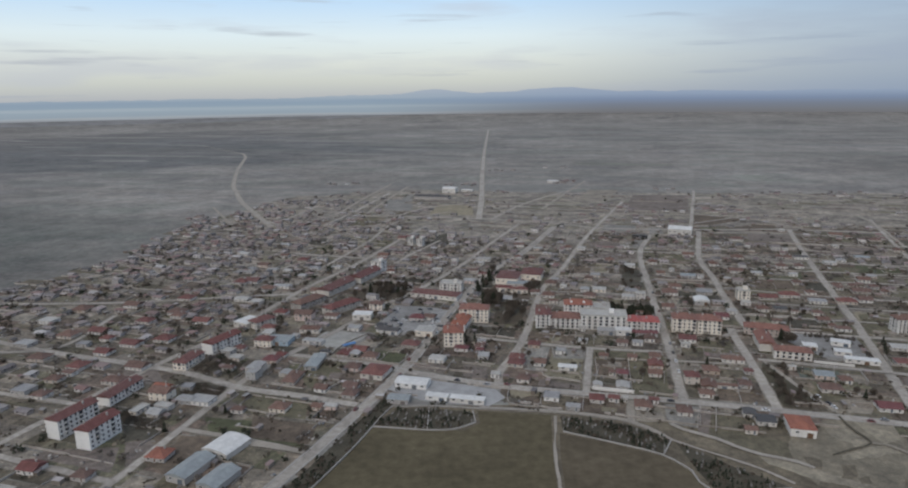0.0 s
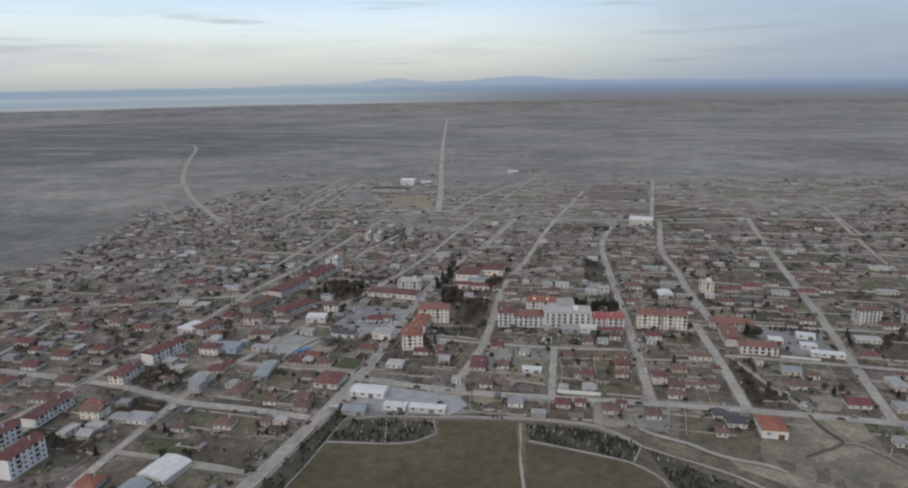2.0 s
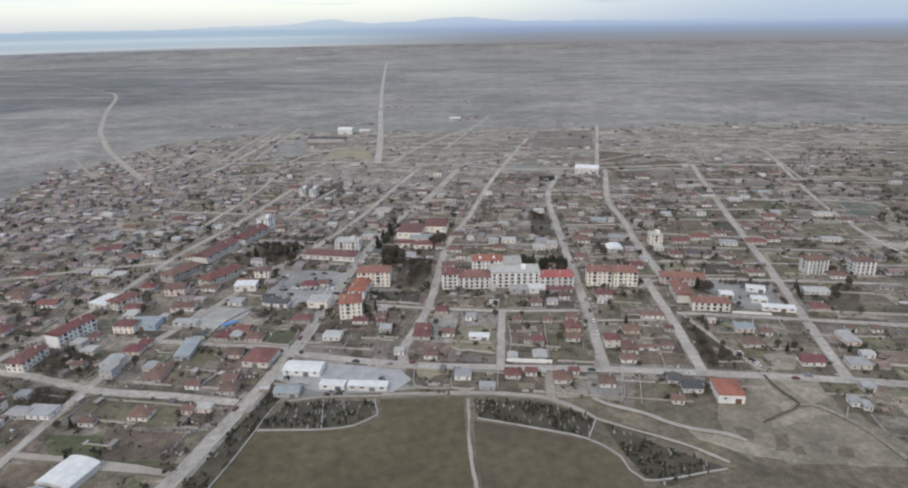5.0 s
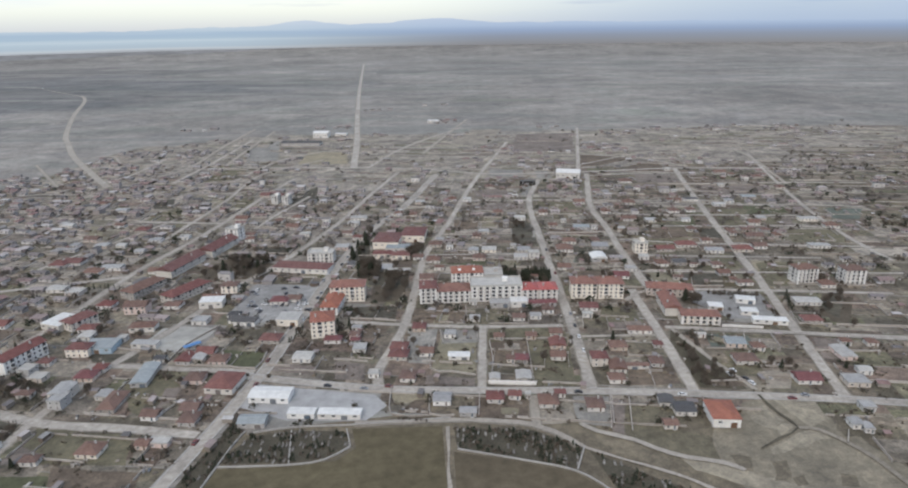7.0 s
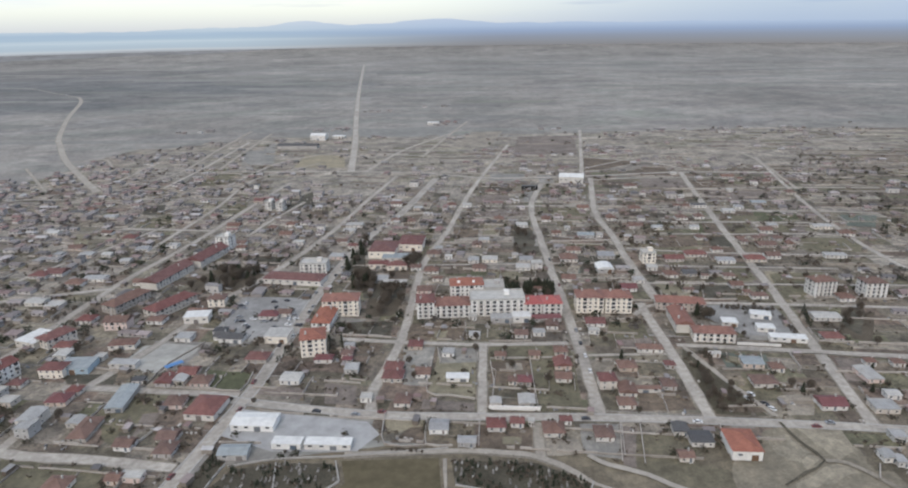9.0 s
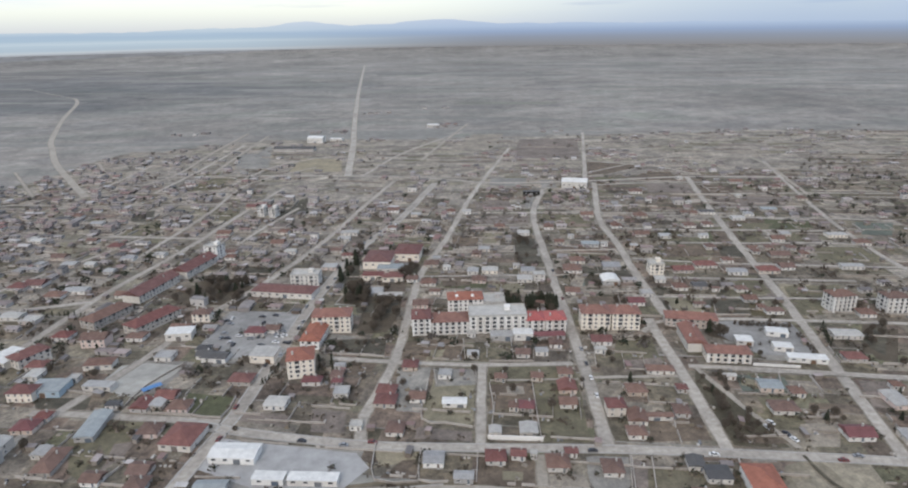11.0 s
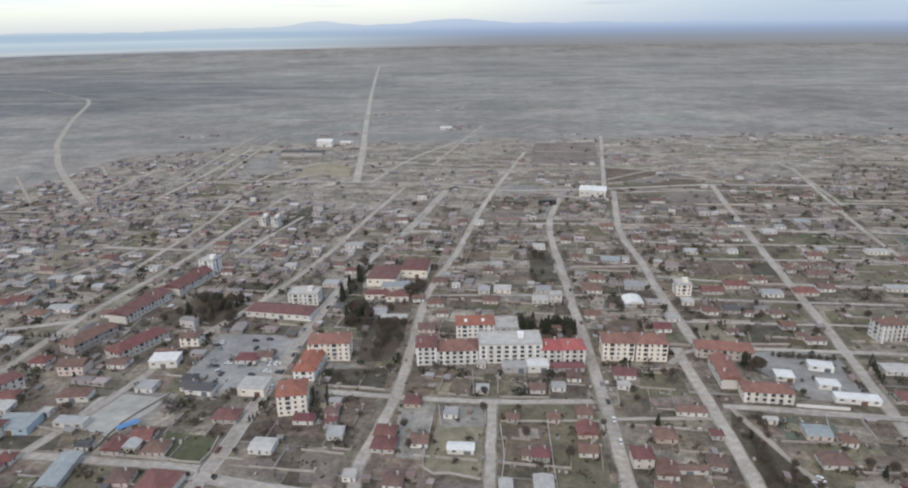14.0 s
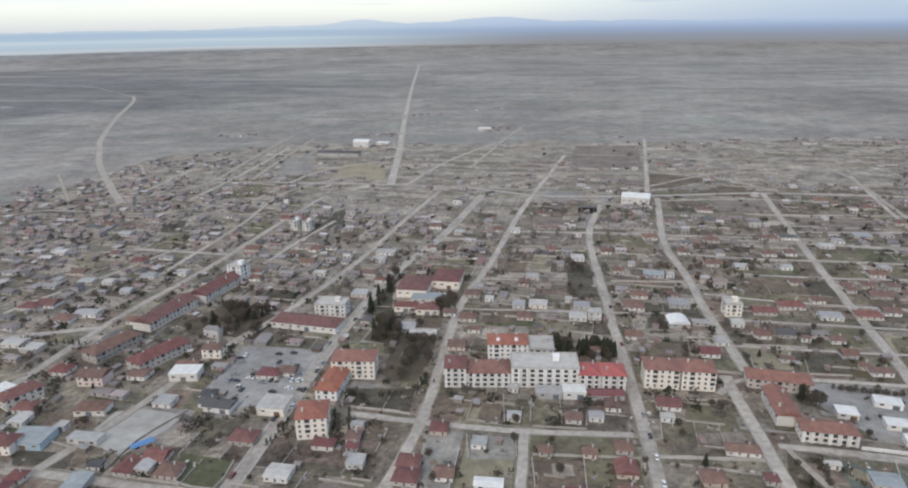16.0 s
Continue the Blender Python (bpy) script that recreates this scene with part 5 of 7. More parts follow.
hall(244.1, 430.8, -20, 9, 7.5, 2.8, "w", "w", "small white flat-roofed building", "flat")
hall(268.8, 436.9, -25, 12, 7, 2.8, "w", "w", "white-roofed shed in the yard", "flat")
hall(260.6, 419.5, -20, 10, 6.5, 2.8, "w", "w", "white-roofed shed beside the yard", "flat")
flats(331, 460, -4, 15, 11, 4, "hip", "w", "b", "white four-storey flats with brown-red roof and white piers", piers=5)
flats(361.2, 450.6, -10, 14, 11, 4, "hip", "w", "b", "white four-storey flats with brown-red roof beside fields", piers=4)
# flats in the west
flats(-215.6, 317.5, -20, 9, 25, 4, "gable", "n", "r", "white-ended four-storey flats with red-brown tiled roof")
flats(-193.4, 306.2, -16, 9, 21.2, 4, "gable", "n", "r", "white-gabled four-storey flats with red tiled roof")
flats(-208.8, 355.5, -14, 9, 28, 2, "gable", "n", "r", "long white two-storey flats with red tiled roof")
flats(-185, 405.9, -14, 9.6, 21, 2, "hip", "y", "r", "cream two-storey flats with red hipped roof")
flats(-176.5, 433.5, -27, 10, 27, 3, "gable", "n", "r", "long row of three-storey flats with red-brown roof")
flats(-122.5, 570, -25, 13.8, 42.5, 2, "gable", "m", "r", "long two-storey market row with red-brown roof", balconies=False)
flats(-100, 612.5, -25, 13.8, 37.5, 2, "gable", "m", "r", "long two-storey shop row with brown-red roof", balconies=False)
hall(-171, 488, -30, 15, 17, 4.2, "w", "m", "large low hall with a pale flat roof", "flat")
flats(-94, 527, 52, 33, 12, 2, "hip", "m", "r", "long two-storey shop row with faded red-brown roof", balconies=False)
flats(-124.6, 541, 58, 30, 12, 2, "hip", "m", "b", "two-storey shop row under one brown-red roof", balconies=False)
flats(-125.4, 503, -9, 14, 10, 2, "gable", "p", "b", "pale pink two-storey house with a broad gable", balconies=False)
hall(-78, 503, -5, 15, 10, 4.6, "w", "w", "white flat-roofed shop building with an open front", "flat")
flats(-69.6, 527.7, -9, 11, 9, 2, "hip", "y", "b", "cream two-storey villa beside the square", balconies=False)
hall(-132, 449, -9, 17, 13, 3.6, "u", "t", "blue-painted workshop with a grey-blue roof", "flat")
flats(-151, 490, 52, 18, 11, 2, "hip", "m", "r", "two-storey building with a red-brown roof", balconies=False)
hall(-114, 474, -5, 15, 9, 3.2, "b", "m", "low workshop with a dark brown roof", "hip")
hall(-107, 450, -15, 15, 6, 3.0, "g", "w", "low grey-roofed shop row", "flat")
hall(-78, 444, 35, 9, 3.2, 2.4, "B", "g", "market stall under a bright blue tarpaulin", rise=0.5)
flats(246.9, 545.2, -10, 10, 10, 3, "flat", "y", "g", "cream three-storey house with a flat roof", balconies=False)
flats(-7.3, 576.4, -12, 20, 12, 3, "flat", "w", "g", "white modern three-storey block with dark openings")
hall(206.4, 532.4, -10, 12, 12, 3.4, "w", "g", "white hoop-roofed greenhouse shed", arched=True, rise=2.0)
hall(160.7, 370.3, -12, 15, 3.4, 2.3, "b", "m", "long low brown-roofed stable", rise=0.6)
hall(70.4, 399.5, -12, 11.5, 5.5, 2.4, "w", "w", "long low shed with a pale sheet roof", rise=0.5)
hall(-98, 404, -6, 8.5, 22, 2.8, "u", "g", "long shed with a teal-grey sheet roof", rise=0.8)
hall(-53, 470, -17, 14, 8, 3.0, "k", "w", "low building with a black roof and white trim")
flats(-83.8, 651.2, -24, 11.9, 11.2, 4, "flat", "n", "g", "square white four-storey tower house")
flats(-57.5, 775, -25, 7.0, 9, 3, "flat", "w", "g", "slim white three-storey block", balconies=False)
flats(-46.2, 770, -25, 7.0, 9, 3, "flat", "w", "g", "slim white three-storey block beside its twin", balconies=False)
# sheds and halls
hall(-123.1, 297.5, -24, 16, 17.5, 3.2, "w", "w", "sports hall with a pale arched metal roof", arched=True, rise=1.7)
hall(-133.1, 275, -20, 11.2, 21.2, 3.6, "u", "g", "long shed with a blue-grey metal roof")
hall(-116.2, 267.5, -22, 11.2, 17.5, 3.4, "u", "g", "lower shed with a blue-grey metal roof")
hall(-30.2, 375, -14, 20, 10.5, 3.2, "w", "w", "market hall with a pale ribbed metal roof", rise=0.9)
hall(-13.8, 358, -14, 13.1, 5.5, 2.7, "w", "w", "white-roofed market stall building", "flat")
hall(4.1, 353.9, -13, 20.4, 5.5, 2.7, "w", "w", "long white-roofed market stall building", "flat")
hall(-36.2, 354.4, -10, 12.5, 7.5, 2.8, "u", "g", "low blue-grey kiosk shed")
hall(-56, 389, -17, 15, 17, 3.4, "r", "w", "broad white corner building with a red-brown hipped roof", "hip", rise=3.0)
hall(-46, 1140, -15, 62, 16, 4.5, "k", "g", "very long dark-roofed barn far out in the fields")
hall(178.4, 311.8, -13.5, 12.4, 16, 4.6, "o", "w", "white building with a bright orange-red hipped roof", "hip", rise=2.4)
hall(-22.5, 558, -20, 43.8, 15, 4.0, "r", "w", "long white school with a red tiled roof", "hip", rise=2.4)
hall(-26.2, 464.2, -14, 13.8, 12.5, 4.4, "v", "y", "pale flat-roofed two-storey villa", "flat")
hall(45.6, 601.2, -15, 21.2, 27.5, 6.0, "r", "y", "large school block with a brown-red roof", "hip", rise=3.5)
hall(70, 614.4, -15, 20, 25, 6.0, "r", "y", "large school block with a red roof", "hip", rise=3.5)
hall(41.2, 577.5, -12, 15, 8.8, 4.0, "r", "y", "low school wing with a brown-red roof", "hip")
hall(55, 571.2, -12, 15, 8.8, 4.0, "r", "y", "low school annex with a brown-red roof", "hip")
hall(56.2, 588.8, -12, 22.5, 11.2, 4.0, "u", "w", "school hall with a lilac-grey flat roof", "flat")
hall(280.8, 816.6, -23, 28, 22, 7.5, "w", "w", "large white sports hall at the edge of town", rise=2.5)
# black walls here paint the shadow of the open front
hall(225.4, 796.5, -11, 17.5, 7, 4.4, "k", "k", "low dark-roofed shed, walls painted black for its shadowed open front", "flat")
hall(-15.6, 1212.1, -16, 25, 17.5, 8.0, "w", "w", "big white shed far out beside the country road")
hall(17.5, 1222.5, -20, 20, 10, 4.0, "w", "w", "low white shed beside the country road", "flat")
hall(195, 1338.8, -16, 21.2, 12.5, 4.5, "w", "w", "white shed on the plain", "flat")

COLOURS = {"w": ("w", "b"), "W": ("w", "w"), "g": ("g", "g"), "r": ("w", "r"), "b": ("m", "b"), "k": ("w", "k"), "y": ("y", "w"), "p": ("p", "r"), "o": ("m", "o"), "d": ("w", "d"), "u": ("m", "u"),
           "R2": ("w", "r"), "G2": ("g", "b"), "Y2": ("y", "b"), "s": ("w", "w")}
rng = random.Random(5)


def row_of(kind, *spots):
    """Houses of one kind; each spot is the middle of the front foot and the width of the front."""
    wall, roof = COLOURS[kind]
    for x, y, w in spots:
        flat = kind in "WygsuG2" or (kind == "w" and rng.random() < 0.45)
        style = rng.choice(["flat", "shed"]) if flat and len(kind) == 1 else rng.choice(["hip", "hip", "gable"])
        d = w * rng.uniform(0.68, 0.95)
        rot = -13 + rng.uniform(-4, 4)
        c = pose(x, y, 0, 0, 0, rot) @ Vector((0, d / 2, 0))
        if any((c.x - q[0]) ** 2 + (c.y - q[1]) ** 2 < (q[2] * 0.7 + 2.0) ** 2 for q in TAKEN):
            continue
        house(c.x, c.y, rot, w, d, 2 if "2" in kind else 1, style, wall, roof)


row_of("Y2", (-179.9, 361.6, 12.2))
row_of("b", (283.3, 485, 8.2), (246.9, 484.8, 6.5), (-259.8, 387.8, 9.4))
row_of("b", (-292.2, 423.2, 13), (-180, 277.1, 8.3), (-298.2, 467.7, 13), (-322.1, 529.7, 13))
row_of("g", (218.8, 561.4, 13), (-163.2, 356.8, 10.3), (-320, 450.7, 13), (-270.3, 371.4, 10.8), (-168.7, 374.8, 7.2), (-274.8, 449.5, 8.6))
row_of("o", (-151.2, 293.7, 10.1))
row_of("r", (23.9, 631.6, 8.6), (-211.7, 610.9, 13))
row_of("r", (-201.3, 614.1, 13), (-240.6, 448.6, 13), (-220.1, 457.2, 13), (-263.8, 460.7, 8.8), (-257.3, 407.7, 11.8), (-278.4, 475.8, 13), (-209.3, 283.4, 9.9))
row_of("r", (-252.1, 432.5, 10.3), (-206.4, 497.2, 13), (-253.4, 498.6, 13), (-244.3, 559.3, 13))
row_of("w", (-152.9, 404, 7.2), (-127.2, 344.1, 7.2), (271.4, 507, 5))
row_of("w", (15, 645.3, 8.9), (-72.1, 659.8, 11.3), (-92, 627.7, 5), (-22.3, 651.5, 8.9))
row_of("w", (-179.4, 587.3, 13), (-116.1, 572.9, 11.2), (-130.6, 579.6, 11.4), (188.5, 561.3, 13), (81.7, 541.8, 7.2), (-255.7, 398.4, 7.7), (-254.6, 364.8, 8.9), (-216.2, 406.7, 13))
row_of("w", (-220.1, 384.3, 13), (-236.6, 519.5, 13), (-334, 501.1, 13), (-283.2, 540.9, 13))
row_of("w", (-24, 502, 8.5), (-104, 507, 10.2), (1, 497, 8.5), (69, 568, 7.6), (288, 502, 7.6), (-80, 512, 11.9))
row_of("g", (40, 548, 11.9))
row_of("r", (-148, 480, 10.2))
row_of("k", (-59, 475, 8.5), (-61, 483, 7.6))
row_of("d", (-34, 500, 11.9))


def dwelling(kind, *spots):
    """Houses whose wall and roof are told by two letters and a 2 for two storeys; each spot is the middle of the front foot, the width and sometimes the depth."""
    wall, roof, floors = kind[0], kind[1], 2 if "2" in kind else 1
    wall = {"o": "m"}.get(wall, wall)
    roof = {"y": "v", "w": "v", "o": "r"}.get(roof, roof)
    for x, y, w, *deep in spots:
        d = deep[0] if deep else min(9.0, max(5.0, w * rng.uniform(0.85, 1.15)))
        style = rng.choice(("flat", "shed")) if roof in "gv" else "shed" if roof in "uk" else rng.choice(("hip", "hip", "gable"))
        rot = -13 + rng.uniform(-3, 3)
        c = pose(x, y, 0, 0, 0, rot) @ Vector((0, d / 2, 0))
        if any((c.x - q[0]) ** 2 + (c.y - q[1]) ** 2 < (q[2] * 0.7 + 0.3 * w) ** 2 for q in TAKEN):
            continue
        house(c.x, c.y, rot, w, d, floors, style, wall, roof)


dwelling("gg", (64.3, 343.8, 7.9, 5))
dwelling("mb", (153.1, 315.5, 5.8), (-82.2, 346.8, 5.4), (-66.3, 361.9, 8.1), (150.7, 368.3, 8.4), (173.5, 370.1, 6.9), (-67.4, 372.3, 8.3), (153.0, 374.5, 10.1), (-107.2, 381.3, 8.4, 17), (97.7, 390.7, 4.4), (161.2, 391.8, 9.4), (116.6, 415.4, 5.7), (132.3, 416.2, 7.2), (98.0, 418.6, 5.7), (283.0, 472.2, 4.5))
dwelling("mb", (282.8, 472.9, 4.3), (377.3, 557.3, 6.2), (357.0, 559.0, 14.1), (345.9, 577.9, 7.3), (87.1, 596.1, 10.6), (-34.3, 676.5, 10.6))
dwelling("md", (103.4, 388.8, 6.9), (-128.6, 416.1, 10.1), (14.4, 431.2, 4.9, 4))
dwelling("mg", (251.0, 310.3, 6.1), (262.8, 330.5, 11.0), (-113.3, 394.2, 6.2), (-73.7, 425.9, 8.4), (155.4, 567.1, 10.2), (-3.8, 584.9, 11.0), (256.8, 605.8, 5.7), (-156.3, 632.8, 7.6))
dwelling("mg2", (-134.3, 396.5, 8.7, 12))
dwelling("mk", (75.1, 475.5, 11.2), (263.4, 512.4, 9.9))
dwelling("mo", (37.0, 406.0, 10.1), (38.3, 415.7, 9.4), (-35.4, 441.7, 11.8), (140.9, 505.1, 10.2))
dwelling("mr", (79.8, 352.6, 8.2), (184.2, 390.2, 4.9), (290.8, 400.4, 10.8, 8), (128.2, 400.6, 8.7), (-123.9, 425.3, 6.8), (53.2, 439.5, 7.8), (327.9, 530.2, 14.9), (267.8, 544.3, 14.3), (56.2, 579.7, 6.9))
dwelling("mr2", (143.8, 376.9, 8.5))
dwelling("mu", (227.8, 382.0, 10.9))
dwelling("mw", (99.0, 369.0, 7.9), (84.2, 372.0, 5.3), (70.0, 397.2, 12.0, 4), (50.5, 539.8, 16.0, 6))
dwelling("my", (-178.3, 546.2, 11.0))
dwelling("or", (289.3, 550.3, 16.0))
dwelling("pb", (-70.6, 401.9, 9.1), (-61.6, 420.8, 9.7), (14.2, 437.5, 5.8), (69.2, 520.8, 9.7), (115.8, 556.0, 9.9), (89.0, 596.1, 7.2))
dwelling("pw", (-75.4, 347.1, 9.1, 5), (278.4, 355.7, 8.3, 14))
dwelling("py2", (249.9, 551.4, 11.9))
dwelling("wb", (125.2, 335.9, 8.0), (104.2, 343.3, 9.0), (145.8, 358.2, 8.0), (222.0, 362.7, 11.9), (303.1, 367.5, 5.9), (-85.1, 370.6, 7.6), (289.8, 371.7, 5.3), (237.5, 375.3, 6.5), (39.6, 381.3, 7.6), (124.0, 388.0, 8.0), (53.1, 407.1, 7.6), (182.1, 409.4, 14.0, 6), (116.5, 441.5, 7.4), (138.0, 449.1, 7.0))
dwelling("wb", (340.0, 449.3, 9.7), (287.3, 465.0, 10.7, 6), (249.2, 513.3, 9.0), (250.0, 515.8, 9.5), (173.9, 521.5, 9.3), (345.4, 533.7, 10.1), (79.4, 558.0, 10.5), (79.5, 558.3, 11.5), (441.3, 571.8, 12.0), (276.7, 632.6, 11.9), (-69.0, 647.0, 8.0), (329.9, 648.4, 10.3), (-195.5, 718.2, 8.8))
dwelling("wd", (240.8, 337.9, 11.7), (1.4, 434.1, 9.6, 6), (208.5, 495.4, 10.1))
dwelling("wg", (238.2, 295.2, 3.8), (235.6, 298.8, 5.4), (53.7, 356.0, 8.6), (16.2, 419.1, 7.2), (70.0, 427.2, 6.5), (17.0, 436.8, 4.5, 4), (127.4, 441.8, 6.8), (89.1, 446.1, 6.3), (16.0, 448.1, 5.6, 4), (264.1, 517.0, 10.3), (392.3, 524.7, 16.0, 7), (304.1, 532.0, 13.2), (-167.5, 594.8, 15.8), (-216.4, 661.5, 6.9))
dwelling("wg", (-150.8, 661.6, 10.1), (-193.1, 710.9, 13.1))
dwelling("wk", (165.1, 323.9, 9.7), (160.0, 333.0, 6.7), (-93.9, 430.0, 6.3, 5), (287.9, 463.2, 10.7))
dwelling("wr", (112.6, 351.4, 4.8, 4), (89.9, 353.9, 5.9), (-156.5, 438.7, 7.0), (164.7, 447.0, 11.1), (-148.6, 517.1, 10.4))
dwelling("ww", (275.4, 340.6, 6.6), (96.5, 353.6, 2.6, 3), (22.6, 389.2, 5.4), (214.1, 397.2, 6.4, 3), (-15.7, 414.3, 10.4), (306.4, 425.5, 16.0), (160.3, 437.8, 6.2, 4), (-145.5, 468.5, 7.6), (93.4, 472.1, 5.0, 4), (221.7, 507.7, 7.3), (-148.2, 509.4, 13.1), (242.3, 530.1, 7.3), (148.5, 550.7, 10.7), (79.5, 559.7, 10.0))
dwelling("ww", (-176.2, 653.0, 7.9), (-128.0, 665.5, 9.2), (21.3, 674.9, 10.6), (26.8, 692.3, 15.1), (66.2, 694.8, 5.1), (-244.8, 728.8, 10.0))
dwelling("ww2", (159.2, 550.8, 8.2))
dwelling("yr2", (-141.7, 446.7, 12.9))
dwelling("yw", (127.6, 573.0, 11.7), (436.0, 594.6, 16.0))
dwelling("mb", (-243.7, 500.8, 14.0), (184.5, 563.6, 7.2), (224.9, 564.5, 11.3), (344.6, 571.3, 5.8), (376.7, 573.0, 7.3), (360.3, 577.2, 6.6), (220.9, 577.9, 7.3), (199.0, 580.2, 10.8), (125.6, 611.9, 7.2), (200.4, 628.2, 7.4), (-207.7, 676.5, 11.3), (162.2, 682.4, 9.0), (354.6, 686.1, 7.2), (300.8, 687.7, 12.6))
dwelling("mb", (346.2, 689.1, 6.3), (80.0, 693.7, 6.7), (65.9, 699.7, 8.2), (489.6, 711.8, 9.5), (-84.3, 715.4, 11.7), (177.9, 789.6, 9.8))
dwelling("mg", (395.8, 606.8, 7.8), (93.0, 608.5, 6.4), (134.4, 622.5, 8.8), (294.0, 623.8, 9.6), (-192.8, 655.4, 10.9), (-29.7, 672.4, 11.6), (92.0, 739.3, 9.0))
dwelling("mg2", (-133.0, 389.8, 7.1))
dwelling("mk", (226.2, 797.2, 14.0), (-249.0, 802.2, 14.0))
dwelling("mr", (28.1, 694.9, 13.8), (-170.8, 696.9, 11.8), (-54.5, 798.4, 14.0), (-70.6, 807.5, 9.7))
dwelling("mu", (223.5, 616.8, 14.0), (431.3, 681.3, 14.0))
dwelling("pb", (333.6, 523.9, 11.1))
dwelling("pg", (9.4, 606.2, 10.9))
dwelling("wb", (-231.9, 511.6, 10.0), (269.0, 542.7, 11.5), (311.5, 556.9, 7.7), (315.8, 589.2, 7.5), (380.9, 595.4, 9.9), (90.0, 596.1, 7.6), (277.3, 632.2, 10.6), (347.1, 647.8, 8.4), (327.3, 647.9, 8.4), (265.7, 661.6, 8.6), (-218.2, 665.0, 6.3), (204.8, 671.4, 8.1), (-48.3, 700.5, 8.1), (253.0, 701.9, 11.1))
dwelling("wb", (-32.1, 708.2, 9.1), (127.1, 743.5, 9.1), (72.2, 760.7, 10.9), (496.2, 763.1, 11.3), (337.6, 778.7, 14.0), (475.8, 782.7, 7.4), (468.3, 796.8, 14.0), (-238.8, 809.4, 10.1))
dwelling("wg", (-153.5, 354.8, 14.0), (115.0, 574.1, 7.9), (326.4, 618.5, 7.2), (12.2, 639.4, 8.8), (402.9, 670.4, 7.9), (-192.4, 712.1, 12.1), (-210.4, 776.1, 11.5))
dwelling("wk", (368.6, 685.9, 13.5))
dwelling("wr", (-104.8, 381.2, 11.4))
dwelling("ww", (345.5, 531.0, 8.6), (-192.6, 555.1, 12.7), (149.9, 579.7, 4.7), (97.6, 588.1, 5.4), (235.0, 615.3, 5.1), (215.2, 641.6, 4.6), (-69.4, 648.2, 9.6), (-177.9, 657.6, 5.5), (177.5, 658.2, 10.2), (385.7, 660.3, 11.2), (-153.5, 664.9, 7.9), (-129.2, 668.2, 7.2), (22.8, 674.3, 10.1), (370.2, 725.7, 5.8))
dwelling("ww", (-250.8, 735.7, 7.2), (433.3, 736.3, 5.9), (142.3, 738.2, 8.1), (196.1, 744.8, 5.5), (416.9, 830.3, 6.8))
dwelling("yb", (-104.4, 344.9, 9.7))
dwelling("yr2", (-178.0, 358.2, 14.0))
dwelling("mg", (-71.8, 424.1, 8.0))
dwelling("mr", (-80.5, 425.0, 8.5), (-70.0, 431.7, 9.3), (-37.4, 434.6, 9.4), (-151.6, 483.8, 14.0, 14))
dwelling("pb", (-61.9, 422.9, 10.0))
dwelling("pr", (-120.5, 426.2, 9.0))
dwelling("wg", (-81.2, 477.6, 9.5))
dwelling("ww", (-122.6, 462.3, 5.1))
dwelling("ww2", (-127.0, 503.5, 12.0))

# ---- the rest of the town ----
TOWN = [(-268.8, 243.8), (-331.2, 412.5), (-437.5, 602.5), (-383.8, 713.8), (-387.5, 937.5), (-338.8, 1153.8), (-101.2, 1262.5), (280, 1200), (525, 1162.5), (1000, 1162.5), (925, 600), (600, 312.5), (412.5, 237.5), (250, 256.2), (190, 325), (165, 318), (120, 318), (95, 334), (62, 346), (30, 352), (12.5, 350), (-50, 356.2), (-93.8, 250)]
CLEAR = [EAST_YARD, WASTE, FIELD_A, FIELD_B, GRAVES_W, GRAVES_N, GRAVES_E, GRAVES_L, LOT, PLAZA, MARKET, *GROVES.values()]
ANG = radians(17)
U, V = Vector((math.cos(-ANG), math.sin(-ANG))), Vector((math.sin(ANG), math.cos(ANG)))


def density(x, y):
    """Chance of a house: crowded in the west, thinning to open plots at the edges."""
    if y < 470 and -140 < x < 330:
        return 0.0
    clump = noise.noise((x * 0.013, y * 0.013, 1))
    west = x < -25 + (y - 410) * 0.3 and y > 410
    if west and y < 820:
        return 0.46 + 0.4 * clump
    if x < -60 and y < 1130:
        return 0.42 + 0.7 * clump - 0.16 * max(0.0, (y - 900) / 200)
    if y < 590:
        return 0.20 if x > 0 else 0.40
    if 195 < x < 330 and 690 < y < 840:
        return 0.5
    if y < 720:
        return 0.26 + 0.45 * clump - (0.12 if x > 330 else 0.0)
    if 240 < x < 350 and 850 < y < 1020:
        return 0.30
    return (0.22 if x < 300 else 0.10) + 0.7 * clump - 0.16 * max(0.0, (y - 800) / 200)


def open_land(x, y):
    return y > 820 + 0.12 * x + 80 * noise.noise((x * 0.006, y * 0.006, 8)) and x > -70 or y > 1010


